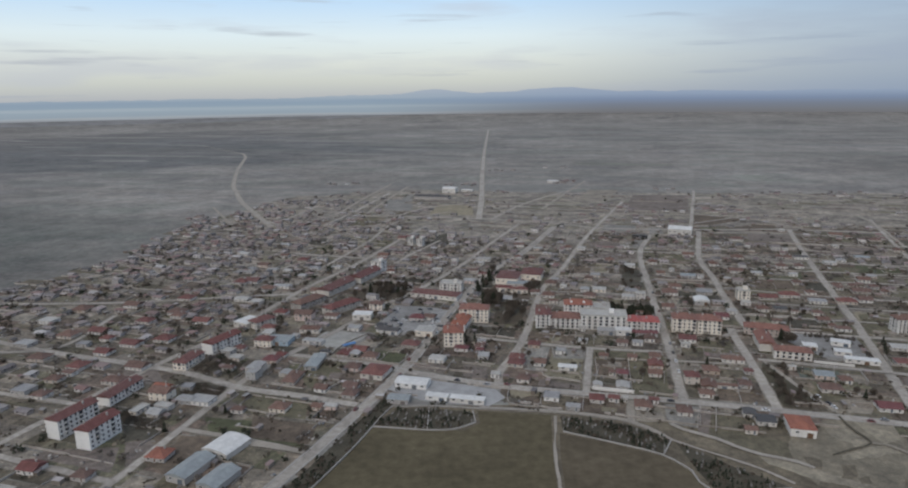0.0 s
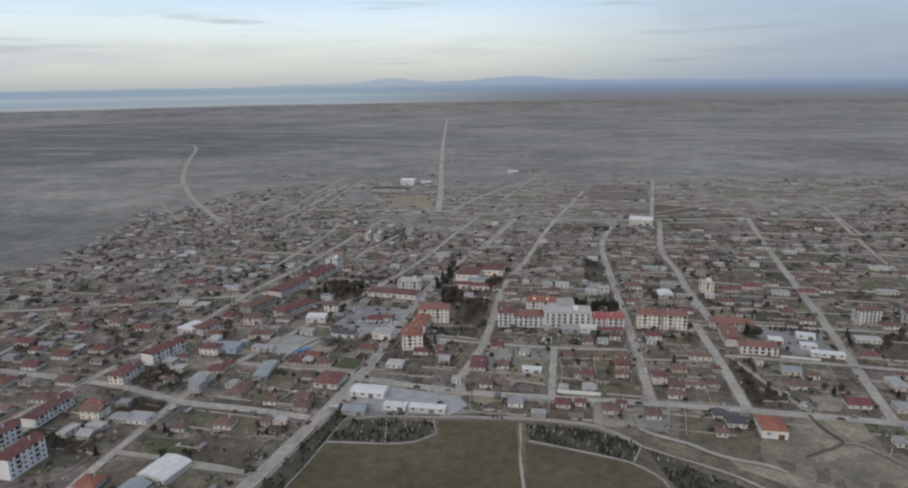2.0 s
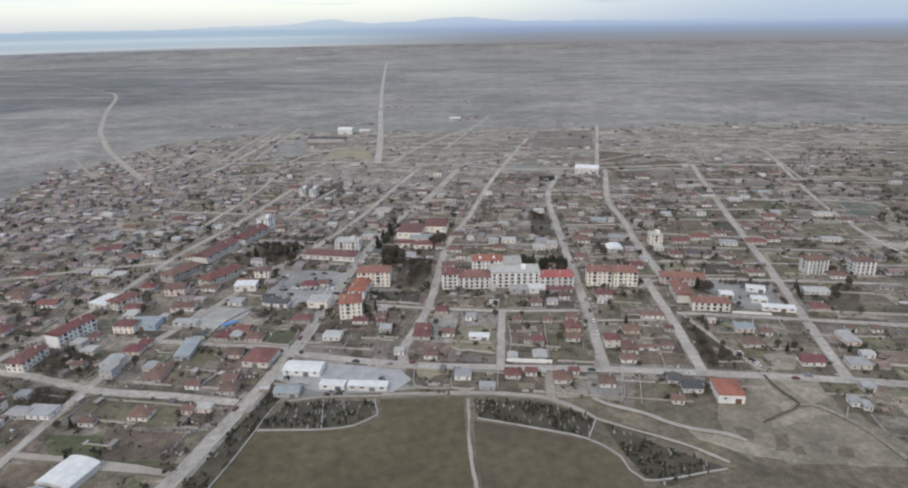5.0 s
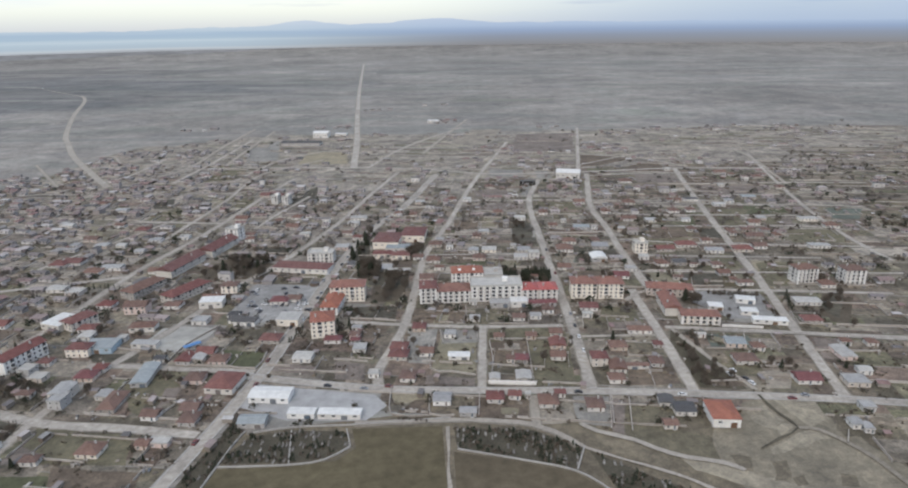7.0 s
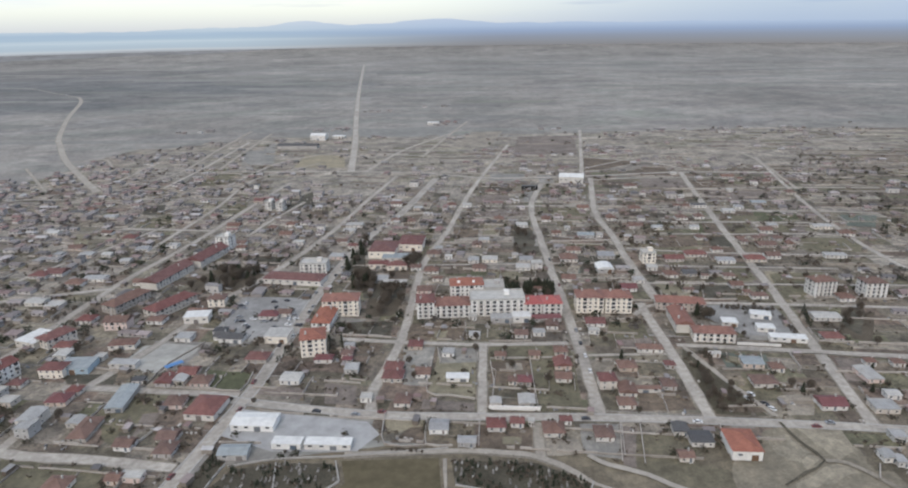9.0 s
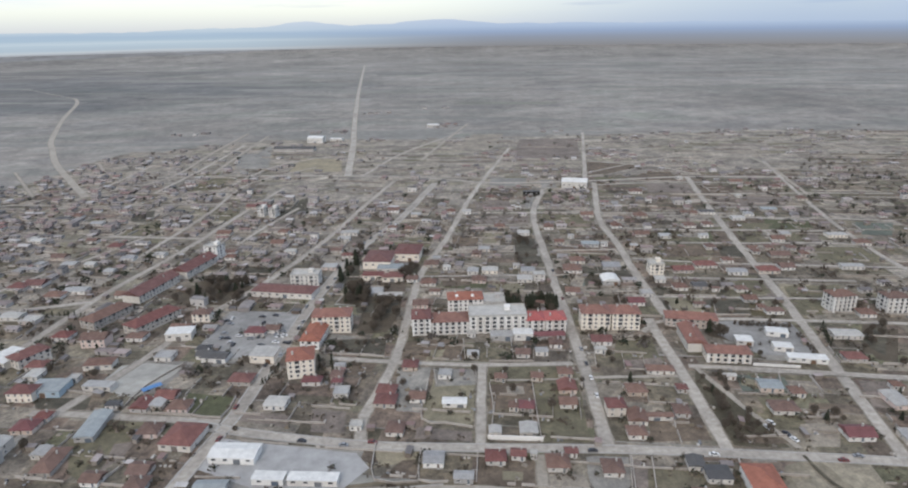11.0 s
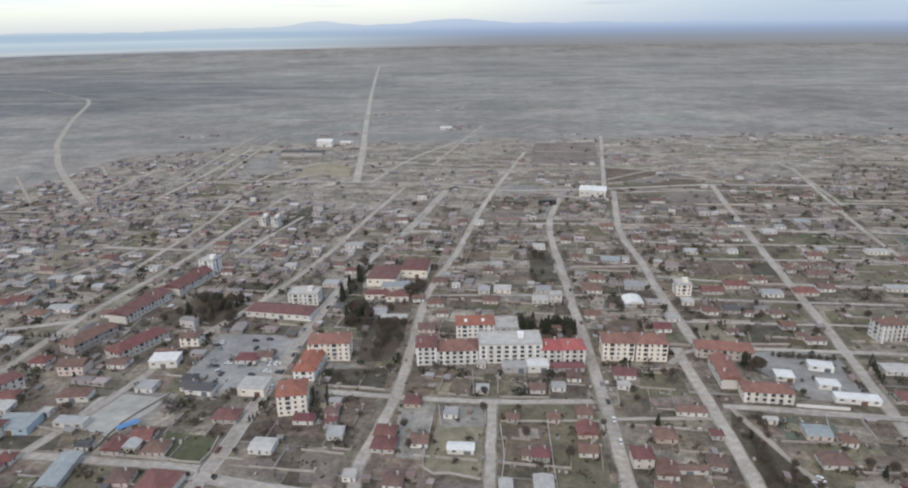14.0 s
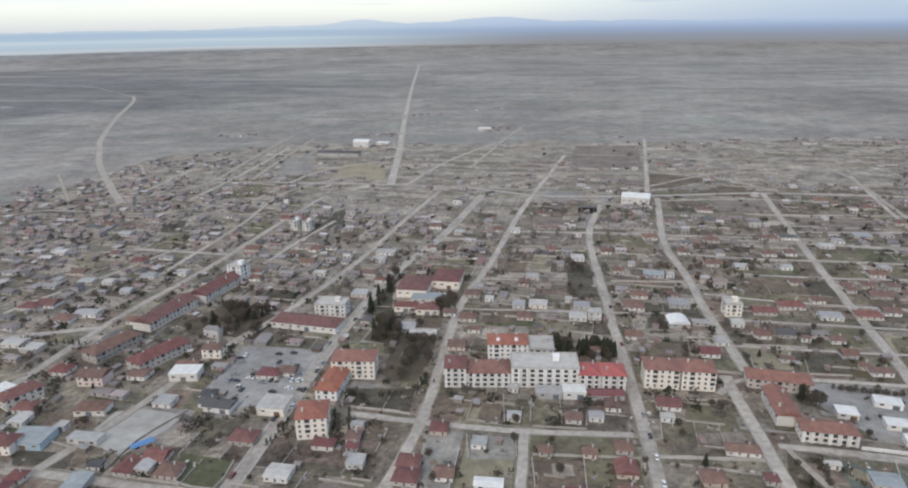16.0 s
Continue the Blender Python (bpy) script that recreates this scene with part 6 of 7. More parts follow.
plots, far_houses, yard_walls, clutter = Build(), Build(), Build(), Build()
spots, edges = [], []
rng = random.Random(11)
for j in range(8, 78):
    u = -640.0 + rng.uniform(0, 10)
    depth = 17.0
    while u < 1120:
        wide = rng.choice((9, 11, 13, 15, 18, 22, 28) if u < 60 and j < 56 else (11, 15, 20, 28, 40) if j < 46 else (20, 32, 45, 70))
        c = U * (u + wide / 2) + V * (j * depth + 2.0 * noise.noise((u * 0.01, j * 3.1, 0)))
        u += wide
        x, y = c.x, c.y
        if not inside(x, y, TOWN) or any(inside(x, y, p) for p in CLEAR):
            continue
        lean = -17 + 3 * noise.noise((x * 0.004, y * 0.004, 4))
        plots.t = pose(x, y, 0.012 + 0.012 * rng.random(), 0, 0, lean)
        cut = rng.uniform(-4, 4)
        empty_plot = open_land(x, y)
        # paler soil grows likelier with distance, partly as painted haze
        kind = 1 if empty_plot or rng.random() < (0.6 if x < 150 else 0.3) * min(1.0, max(0.0, (y - 480) / 200)) else 0
        a, e = wide / 2, depth / 2
        if rng.random() < 0.5:
            plots.add([(-a, -e, 0), (a, -e, 0), (a, e, 0), (-a, e, 0)], [(0, 1, 2, 3)], kind)
        else:
            plots.add([(-a, -e, 0), (a, -e, 0), (a, cut, 0), (-a, cut + rng.uniform(-1, 1), 0)], [(0, 1, 2, 3)], kind)
            plots.add([(-a, cut + 0.1, 0.001), (a, cut + 0.1, 0.001), (a, e, 0.001), (-a, e, 0.001)], [(0, 1, 2, 3)], kind)
        base = pose(x, y, 0, 0, 0, lean)
        if not empty_plot or rng.random() < 0.15:
            edges.append((base, wide, depth))
        for half in range(max(1, round(wide / 13)) * (1 if y < 640 else 2)):
            hx, hy = x + rng.uniform(-a + 3, a - 3), y + rng.uniform(-5.5, 5.5)
            if rng.random() < density(x, y):
                if near_road(hx, hy, 5.0) or any(inside(hx, hy, p) for p in PLOTTED) or any((hx - q[0]) ** 2 + (hy - q[1]) ** 2 < (q[2] + 4.2) ** 2 for q in TAKEN):
                    continue
                spots.append((hx, hy))
                TAKEN.append((hx, hy, 4.0))
spots.sort(key=lambda p: (p[0] - 30) ** 2 + (p[1] - 190) ** 2)
STYLES = ["hip", "gable", "flat", "shed", "flat", "gable"]
near = 0
for hx, hy in spots:
    w, d = rng.uniform(6.5, 11.0), rng.uniform(5.0, 7.5)
    rot = -16 + rng.uniform(-6, 6) + (90 if rng.random() < 0.3 else 0)
    style = rng.choice(STYLES)
    wall = rng.choice("mmmwggyp")
    roof = rng.choice("rrrbbbbgko" if style != "shed" else "ggkwbb")
    if near < 10:
        near += 1
        house(hx, hy, rot, w, d, 2 if rng.random() < 0.1 else 1, style, wall, roof)
        TAKEN.pop()
        continue
    h = rng.uniform(1.9, 2.5) if rng.random() < 0.95 else 5.0
    w, d = w * rng.uniform(0.7, 1.2), d * rng.uniform(0.75, 1.1)
    far_houses.t = pose(hx, hy, 0, 0, 0, rot)
    far_houses.box(0, 0, 0, w, d, h, 0)
    if style in ("hip", "gable"):
        far_houses.roof(w, d, h + 0.02, d * 0.18, style, 0.5, 0.12, 1)
    elif style == "shed":
        far_houses.roof(w, d, h + 0.02, 0.7, "gable", 0.3, 0.12, 1)
    else:
        far_houses.box(0, 0, h + 0.02, w + 0.4, d + 0.4, 0.4, 1)
    for k in range(2):
        far_houses.box((k - 0.5) * w * 0.5, -d / 2 - 0.02, 1.0, 1.2, 0.1, 1.3, 2)
# outlying groups of farmsteads beyond the last streets
for cx, cy, rx, ry, n in ((-235, 1098, 70, 45, 34), (-150, 1060, 45, 40, 16), (-240, 1361, 40, 18, 8), (20, 1318, 60, 16, 14), (82, 1222, 25, 18, 6), (104, 1578, 40, 10, 9), (-300, 1000, 55, 40, 26), (-375, 955, 35, 45, 16), (213, 1348, 35, 20, 7),
                          (245, 1025, 40, 45, 20), (268, 951, 30, 25, 8), (391, 1230, 25, 16, 7), (398, 1010, 40, 45, 24), (480, 1125, 35, 25, 12), (725, 1125, 90, 45, 24), (590, 1158, 40, 20, 6), (640, 962, 60, 30, 9), (264, 1633, 50, 8, 5)):
    for _ in range(n):
        r, a = math.sqrt(rng.random()), rng.uniform(0, 2 * math.pi)
        x, y = cx + rx * r * math.cos(a), cy + ry * r * math.sin(a)
        if near_road(x, y, 4.0) or any(inside(x, y, p) for p in PLOTTED) or any((x - q[0]) ** 2 + (y - q[1]) ** 2 < 60 for q in spots):
            continue
        spots.append((x, y))
        w, d, h = rng.uniform(5, 11), rng.uniform(4, 7), rng.uniform(2.0, 2.9)
        far_houses.t = pose(x, y, 0, 0, 0, -17 + rng.uniform(-8, 8))
        far_houses.box(0, 0, -0.05, w, d, h, 0)
        far_houses.roof(w, d, h + 0.02, d * rng.uniform(0.08, 0.2), rng.choice(("hip", "gable")), 0.5, 0.12, 1)
        for k in range(2):
            far_houses.box((k - 0.5) * w * 0.5, -d / 2 - 0.02, 0.9, 1.2, 0.1, 1.1, 2)
tagged(new("far_houses", far_houses.mesh("far_houses", FAR_WALL, FAR_ROOF, GLASS)), "crowded low houses with red, brown and grey roofs", "houses", kind="stuff")
tagged(new("yards", plots.mesh("yards", PLOT, OPEN)), "dry brown and olive garden plots of the town", "ground", kind="structure")

# yard walls, lean-tos, woodpiles and rubble
for base, wide, depth in edges:
    for ex, ey, sx, sy, pr in ((0, -depth / 2, wide, 0.25, 0.5), (-wide / 2, 0, 0.25, depth, 0.38)):
        p = base @ Vector((ex, ey, 0))
        if rng.random() > pr * (0.5 if p.y > 760 and p.x > 0 else 1.0) or any(near_road(q.x, q.y, 0.8) for q in (p, base @ Vector((ex - sx / 2, ey - sy / 2, 0)), base @ Vector((ex + sx / 2, ey + sy / 2, 0)), base @ Vector((ex - sx / 4, ey - sy / 4, 0)), base @ Vector((ex + sx / 4, ey + sy / 4, 0)))) or any((p.x - q[0]) ** 2 + (p.y - q[1]) ** 2 < (q[2] * 0.75) ** 2 for q in TAKEN[:240]):
            continue
        yard_walls.t = base @ pose(ex, ey, 0)
        tall = rng.uniform(0.7, 1.6)
        if rng.random() < 0.7:
            yard_walls.box(0, 0, -0.05, sx, sy, tall)
        else:
            gap = rng.uniform(-0.3, 0.3)
            k = 0 if sx > sy else 1
            for s in (-1, 1):
                ln = (sx, sy)[k] * (0.5 + s * gap) - 1.2
                mid = s * ((sx, sy)[k] / 2 - ln / 2)
                yard_walls.box(mid if k == 0 else 0, mid if k else 0, -0.05, ln if k == 0 else sx, ln if k else sy, tall)
    for _ in range(rng.choice((0, 1, 1, 2, 3, 4))):
        p = base @ Vector((rng.uniform(-0.5, 0.5) * wide, rng.choice((-1, 1, 1)) * rng.uniform(0.25, 0.46) * depth, 0))
        if near_road(p.x, p.y, 1.0) or any((p.x - q[0]) ** 2 + (p.y - q[1]) ** 2 < (q[2] * 0.8 + 1) ** 2 for q in TAKEN[:400]):
            continue
        clutter.t = base.copy()
        clutter.t.translation = p
        clutter.t = clutter.t @ pose(0, 0, 0, 0, 0, rng.choice((0, 90)) + rng.uniform(-8, 8))
        kind = rng.random()
        if kind < (0.4 if p.y > 480 else 0.2):
            w, d, h = rng.uniform(2.5, 5.5), rng.uniform(2, 3.2), rng.uniform(1.7, 2.4)
            clutter.box(0, 0, -0.05, w, d, h, 0)
            tilt = rng.uniform(0.1, 0.5)
            clutter.add([(-w / 2 - 0.2, -d / 2 - 0.2, h), (w / 2 + 0.2, -d / 2 - 0.2, h), (w / 2 + 0.2, d / 2 + 0.2, h + tilt), (-w / 2 - 0.2, d / 2 + 0.2, h + tilt),
                         (-w / 2 - 0.2, -d / 2 - 0.2, h + 0.1), (w / 2 + 0.2, -d / 2 - 0.2, h + 0.1), (w / 2 + 0.2, d / 2 + 0.2, h + tilt + 0.1), (-w / 2 - 0.2, d / 2 + 0.2, h + tilt + 0.1)],
                        [(3, 2, 1, 0), (4, 5, 6, 7), (0, 1, 5, 4), (1, 2, 6, 5), (2, 3, 7, 6), (3, 0, 4, 7)], 1)
        elif kind < 0.7:
            for _ in range(rng.randint(2, 5)):
                clutter.box(rng.uniform(-1.5, 1.5), rng.uniform(-1, 1), -0.05, rng.uniform(0.5, 1.8), rng.uniform(0.4, 1.2), rng.uniform(0.3, 1.1), 2)
        else:
            n, r, h = 8, rng.uniform(0.8, 2.0), rng.uniform(0.4, 1.1)
            ring = [(r * rng.uniform(0.7, 1.2) * math.cos(2 * math.pi * i / n), r * rng.uniform(0.7, 1.2) * math.sin(2 * math.pi * i / n)) for i in range(n)]
            clutter.add([(*q, -0.05) for q in ring] + [(q[0] * 0.55, q[1] * 0.55, h * rng.uniform(0.6, 1)) for q in ring] + [(0, 0, h)],
                        [(i, (i + 1) % n, n + (i + 1) % n, n + i) for i in range(n)] + [(n + i, n + (i + 1) % n, 2 * n) for i in range(n)], 3)
tagged(new("yard_walls", yard_walls.mesh("yard_walls", YARD_WALL)), "rough grey and tan block yard walls between plots", "wall", kind="stuff")
LEAN_TO = tinted("lean_to_boards", [(0.20, 0.17, 0.14), (0.28, 0.25, 0.22), (0.14, 0.11, 0.09), (0.36, 0.33, 0.30)], "island", 0.5)
HEAP = tinted("heaps", [(0.10, 0.08, 0.06), (0.20, 0.17, 0.13), (0.28, 0.25, 0.22), (0.07, 0.06, 0.05)], "island", 0.7)
LUMBER = tinted("yard_stacks", [(0.09, 0.07, 0.055), (0.30, 0.27, 0.23), (0.55, 0.53, 0.5), (0.16, 0.12, 0.09), (0.19, 0.21, 0.24), (0.36, 0.33, 0.3)], "island", 0.4)
tagged(new("yard_clutter", clutter.mesh("yard_clutter", LEAN_TO, FAR_ROOF, LUMBER, HEAP)), "lean-tos, woodpiles, heaps and scrap in the yards", "clutter", kind="stuff")


# ---- trees ----
def crown(b, r, h, z, n, size, rnd, cone=False):
    for _ in range(n):
        k = rnd.random()
        if cone:
            rr = r * (1 - k) * math.sqrt(rnd.random()) + 0.1
            zz = z + h * k
        else:
            u = rnd.random() ** 0.45
            th = math.acos(2 * rnd.random() - 1)
            rr, zz = r * u * math.sin(th), z + h / 2 + h / 2 * u * math.cos(th)
        a = rnd.uniform(0, 2 * math.pi)
        b.t = Matrix.LocRotScale((rr * math.cos(a), rr * math.sin(a), zz), Euler((rnd.uniform(0, 6), rnd.uniform(0, 6), rnd.uniform(0, 6))), Vector([size * rnd.uniform(0.5, 1.3)] * 3))
        b.add([(-0.5, -0.3, 0), (0.5, -0.4, 0.1), (0.3, 0.5, -0.1), (-0.4, 0.4, 0.15), (0, 0, 0.5)], [(0, 1, 4), (1, 2, 4), (2, 3, 4), (3, 0, 4), (0, 3, 2, 1)])
    b.t = Matrix()


def trunk(b, h, r, rnd, limbs=5):
    n = 7
    def tube(p0, p1, r0, r1):
        d = (Vector(p1) - Vector(p0)).to_track_quat("Z", "Y").to_matrix()
        ring = [Vector((math.cos(2 * math.pi * i / n), math.sin(2 * math.pi * i / n), 0)) for i in range(n)]
        b.add([Vector(p0) + d @ (q * r0) for q in ring] + [Vector(p1) + d @ (q * r1) for q in ring], [(i, (i + 1) % n, n + (i + 1) % n, n + i) for i in range(n)])
    tube((0, 0, -0.1), (0.1, 0, h * 0.5), r, r * 0.7)
    tube((0.1, 0, h * 0.5), (0, 0.1, h * 0.95), r * 0.7, r * 0.2)
    for k in range(limbs):
        a = k * 2.4 + rnd.random()
        z = h * rnd.uniform(0.35, 0.7)
        tube((0.05, 0, z), (math.cos(a) * h * 0.25, math.sin(a) * h * 0.25, z + h * rnd.uniform(0.12, 0.25)), r * 0.4, r * 0.1)


def tree(kind, label):
    rnd = random.Random(len(label) * 7 + len(kind))
    root = empty("tree", pose(0, 0, 0), label, "tree", "trees of the town")
    b, c = Build(), Build()
    if kind == "conifer":
        trunk(b, 6.5, 0.16, rnd, 3)
        crown(c, 1.7, 6.4, 0.8, 420, 0.62, rnd, True)
    elif kind == "bare":
        trunk(b, 6.0, 0.18, rnd, 8)
        crown(c, 2.6, 4.8, 1.8, 420, 0.5, rnd)
    else:
        trunk(b, 3.0, 0.1, rnd, 5)
        crown(c, 1.5, 2.6, 0.6, 220, 0.42, rnd)
    part("trunk", b, BARK, root)
    part("crown", c, LEAF_DARK if kind == "conifer" else LEAF_BROWN, root)
    return root


SEEDS = [tree("conifer", "dark green pine with a narrow crown"), tree("bare", "leafless brown broad-leaved tree"), tree("bush", "low brown winter bush"), tree("bare", "bare grey-brown winter orchard tree")]
used = [False] * len(SEEDS)


MORE, planted = Build(), []


def plant(k, x, y, s):
    m = pose(x, y, 0, 0, 0, rng.uniform(0, 360))
    size = Matrix.Diagonal((s * rng.uniform(0.85, 1.15), s, s * rng.uniform(0.8, 1.2), 1))
    planted.append(k)
    if len(planted) > 290:
        r, h = (1.5, 6.0) if k == 0 else (1.3, 2.6) if k == 2 else (2.3, 5.4)
        for _ in range(70):
            z = rng.random()
            q = r * (1 - 0.8 * z if k == 0 else math.sin(math.pi * (0.12 + 0.85 * z))) * math.sqrt(rng.random())
            a = rng.uniform(0, 6.28)
            MORE.t = m @ size @ Matrix.LocRotScale((q * math.cos(a), q * math.sin(a), h * (0.15 + 0.85 * z)), Euler((rng.uniform(0, 6), rng.uniform(0, 6), 0)), Vector([r * rng.uniform(0.25, 0.5)] * 3))
            MORE.add([(-0.5, -0.3, 0), (0.5, -0.4, 0.1), (0.3, 0.5, -0.1), (-0.4, 0.4, 0.15), (0, 0, 0.5)], [(0, 1, 4), (1, 2, 4), (2, 3, 4), (3, 0, 4), (0, 3, 2, 1)], 0 if k == 0 else 1)
        MORE.t = m @ size
        MORE.box(0, 0, -0.1, 0.25, 0.25, h * 0.7, 1)
        return
    ob = SEEDS[k] if not used[k] else copy_thing(SEEDS[k], m)
    used[k] = True
    ob.matrix_basis = m @ size


def scatter(poly, n, kinds, lo=0.7, hi=1.2, avoid=True):
    xs, ys = [p[0] for p in poly], [p[1] for p in poly]
    made = 0
    for _ in range(n * 12):
        x, y = rng.uniform(min(xs), max(xs)), rng.uniform(min(ys), max(ys))
        if inside(x, y, poly) and not (avoid and near_road(x, y, 1.0)) and not any(inside(x, y, p) for p in (LOT, PLAZA, MARKET, EAST_YARD)) and not any((x - q[0]) ** 2 + (y - q[1]) ** 2 < (q[2] * 0.9) ** 2 for q in TAKEN[:450]):
            plant(rng.choice(kinds), x, y, rng.uniform(lo, hi))
            made += 1
        if made >= n:
            return


# close rows of conifers behind the long flats
for x0, y0, n in ((123.2, 506, 6), (122.8, 511, 6), (138, 506.5, 3), (150, 503.6, 4), (138.6, 512.5, 10)):
    for i in range(n):
        plant(0, x0 + i * 1.9, y0 - i * 0.32, rng.uniform(1.05, 1.35))
for key, poly in GROVES.items():
    scatter(poly, 30 if key in ("school_grove", "north_grove") else (14 if key in ("flat_grove", "court_grove") else 8), (0, 0, 0, 1) if key in ("flat_grove", "court_grove") else (0, 1, 1, 3) if key in ("school_grove", "yard_grove", "north_grove") else (1, 3, 1), *((0.6, 0.95) if key in ("east_grove", "park_grove") else (0.8, 1.35)))
bushes = Build()
for poly, n in ((GRAVES_W, 240), (GRAVES_N, 340), (GRAVES_E, 220), (GRAVES_L, 800)):
    xs, ys = [p[0] for p in poly], [p[1] for p in poly]
    for _ in range(n * 2):
        x, y = rng.uniform(min(xs), max(xs)), rng.uniform(min(ys), max(ys))
        if not inside(x, y, poly) or noise.noise((x * 0.09, y * 0.09, 7)) < -0.12:
            continue
        s, tall = rng.uniform(0.5, 1.3), rng.choice((0.7, 0.9, 1.2, 2.2))
        for _ in range(22):
            k = rng.random()
            r = s * 0.8 * (1 - 0.75 * k)
            a = rng.uniform(0, 6.28)
            bushes.t = Matrix.LocRotScale((x + r * math.cos(a) * rng.random(), y + r * math.sin(a) * rng.random(), s * (0.1 + tall * k)), Euler((rng.uniform(0, 6), rng.uniform(0, 6), 0)), Vector([s * rng.uniform(0.3, 0.7)] * 3))
            bushes.add([(-0.5, -0.3, 0), (0.5, -0.4, 0.1), (0.3, 0.5, -0.1), (-0.4, 0.4, 0.15), (0, 0, 0.5)], [(0, 1, 4), (1, 2, 4), (2, 3, 4), (3, 0, 4), (0, 3, 2, 1)], 0 if tall > 1 else 1)
tagged(new("cemetery_bushes", bushes.mesh("cemetery_bushes", LEAF_DARK, LEAF_BROWN)), "dark evergreen and brown bushes between the graves", "bushes", kind="stuff")
THICKETS = [[(-174.1, 422.8), (-164.0, 430.2), (-136.8, 415.0), (-127.8, 384.6), (-147.2, 380.9)], [(-174.6, 385.6), (-142.2, 383), (-140, 366), (-164.5, 364.1)], [(-196, 352), (-172, 356), (-160, 328), (-182.1, 326.8)], [(-180, 411), (-157.5, 428), (-148, 411.6), (-165.6, 394)]]
thicket = Build()
for poly in THICKETS:
    xs, ys = [p[0] for p in poly], [p[1] for p in poly]
    for _ in range(170):
        x, y = rng.uniform(min(xs), max(xs)), rng.uniform(min(ys), max(ys))
        if not inside(x, y, poly) or near_road(x, y, 1.0) or any((x - q[0]) ** 2 + (y - q[1]) ** 2 < (q[2] * 0.9) ** 2 for q in TAKEN[:420]) or noise.noise((x * 0.08, y * 0.08, 6)) < -0.2:
            continue
        s = rng.uniform(0.7, 1.9)
        for _ in range(34):
            thicket.t = Matrix.LocRotScale((x + rng.gauss(0, s * 0.8), y + rng.gauss(0, s * 0.8), s * rng.uniform(0.05, 1.1)), Euler((rng.uniform(0, 6), rng.uniform(0, 6), 0)), Vector([s * rng.uniform(0.2, 0.5)] * 3))
            thicket.add([(-0.5, -0.3, 0), (0.5, -0.4, 0.1), (0.3, 0.5, -0.1), (-0.4, 0.4, 0.15), (0, 0, 0.5)], [(0, 1, 4), (1, 2, 4), (2, 3, 4), (3, 0, 4), (0, 3, 2, 1)], 0 if poly is not THICKETS[0] else rng.choice((0, 1, 1)))
        thicket.t = pose(x, y, 0)
        thicket.box(0, 0, -0.1, 0.2, 0.2, s)
tagged(new("thicket", thicket.mesh("thicket", LEAF_BROWN, LEAF_DARK)), "dark brown leafless orchard thickets between the houses", "bushes", kind="stuff")
scatter([(185, 346.2), (207.5, 340), (202.5, 411.2), (195, 397.5)], 34, (2, 2, 3), 0.5, 1.0)
scatter([(-50, 431.2), (137.5, 375), (175, 450), (0, 537.5)], 26, (1, 2, 3, 0), 0.5, 0.9)
scatter([(-225, 300), (-75, 300), (-75, 500), (-200, 500)], 24, (1, 2, 3, 0), 0.5, 0.9)
scatter([(150, 356.2), (325, 325), (375, 500), (187.5, 550)], 30, (1, 2, 3, 0), 0.5, 0.9)

# small trees along the avenue
for i in range(4, 44):
    line = ROADS[0][0]
    if i + 1 < len(line) and i % 2 == 0:
        a, b2 = Vector(line[i]), Vector(line[i + 1])
        t = (b2 - a).normalized()
        for s in (-1, 1):
            if rng.random() < 0.7:
                p = a + Vector((-t.y, t.x)) * s * 5.9
                plant(2, p.x, p.y, rng.uniform(0.5, 0.9))

# hedges beside the eastern road
for (ax, ay), (bx, by), n, k in (((282, 437), (277, 415), 9, 2), ((300, 439), (290, 420), 8, 0), ((254, 457), (284, 447), 11, 2)):
    for i in range(n):
        t = i / (n - 1)
        plant(k, ax + (bx - ax) * t + rng.uniform(-0.5, 0.5), ay + (by - ay) * t, rng.uniform(0.7, 1.0))

for (ax, ay), (bx, by), n, k in (((-23, 441), (-16, 457), 7, 0), ((5, 447), (5, 463), 7, 0), ((12, 447), (12, 462), 6, 0), ((283, 436), (275, 415), 8, 2), ((306, 426), (300, 404), 8, 2), ((212, 404), (207, 388), 5, 3), ((32, 348), (44, 344), 8, 2), ((-87, 608), (-45, 590), 10, 1), ((-167, 557), (-149, 553), 6, 0), ((257, 455), (283, 447), 9, 3)):
    for i in range(n):
        t = i / (n - 1)
        plant(k, ax + (bx - ax) * t + rng.uniform(-0.6, 0.6), ay + (by - ay) * t + rng.uniform(-0.6, 0.6), rng.uniform(0.5, 0.8))
# bushes beside the houses, some added to stand in for pockets of shadow
shade_bushes = Build()
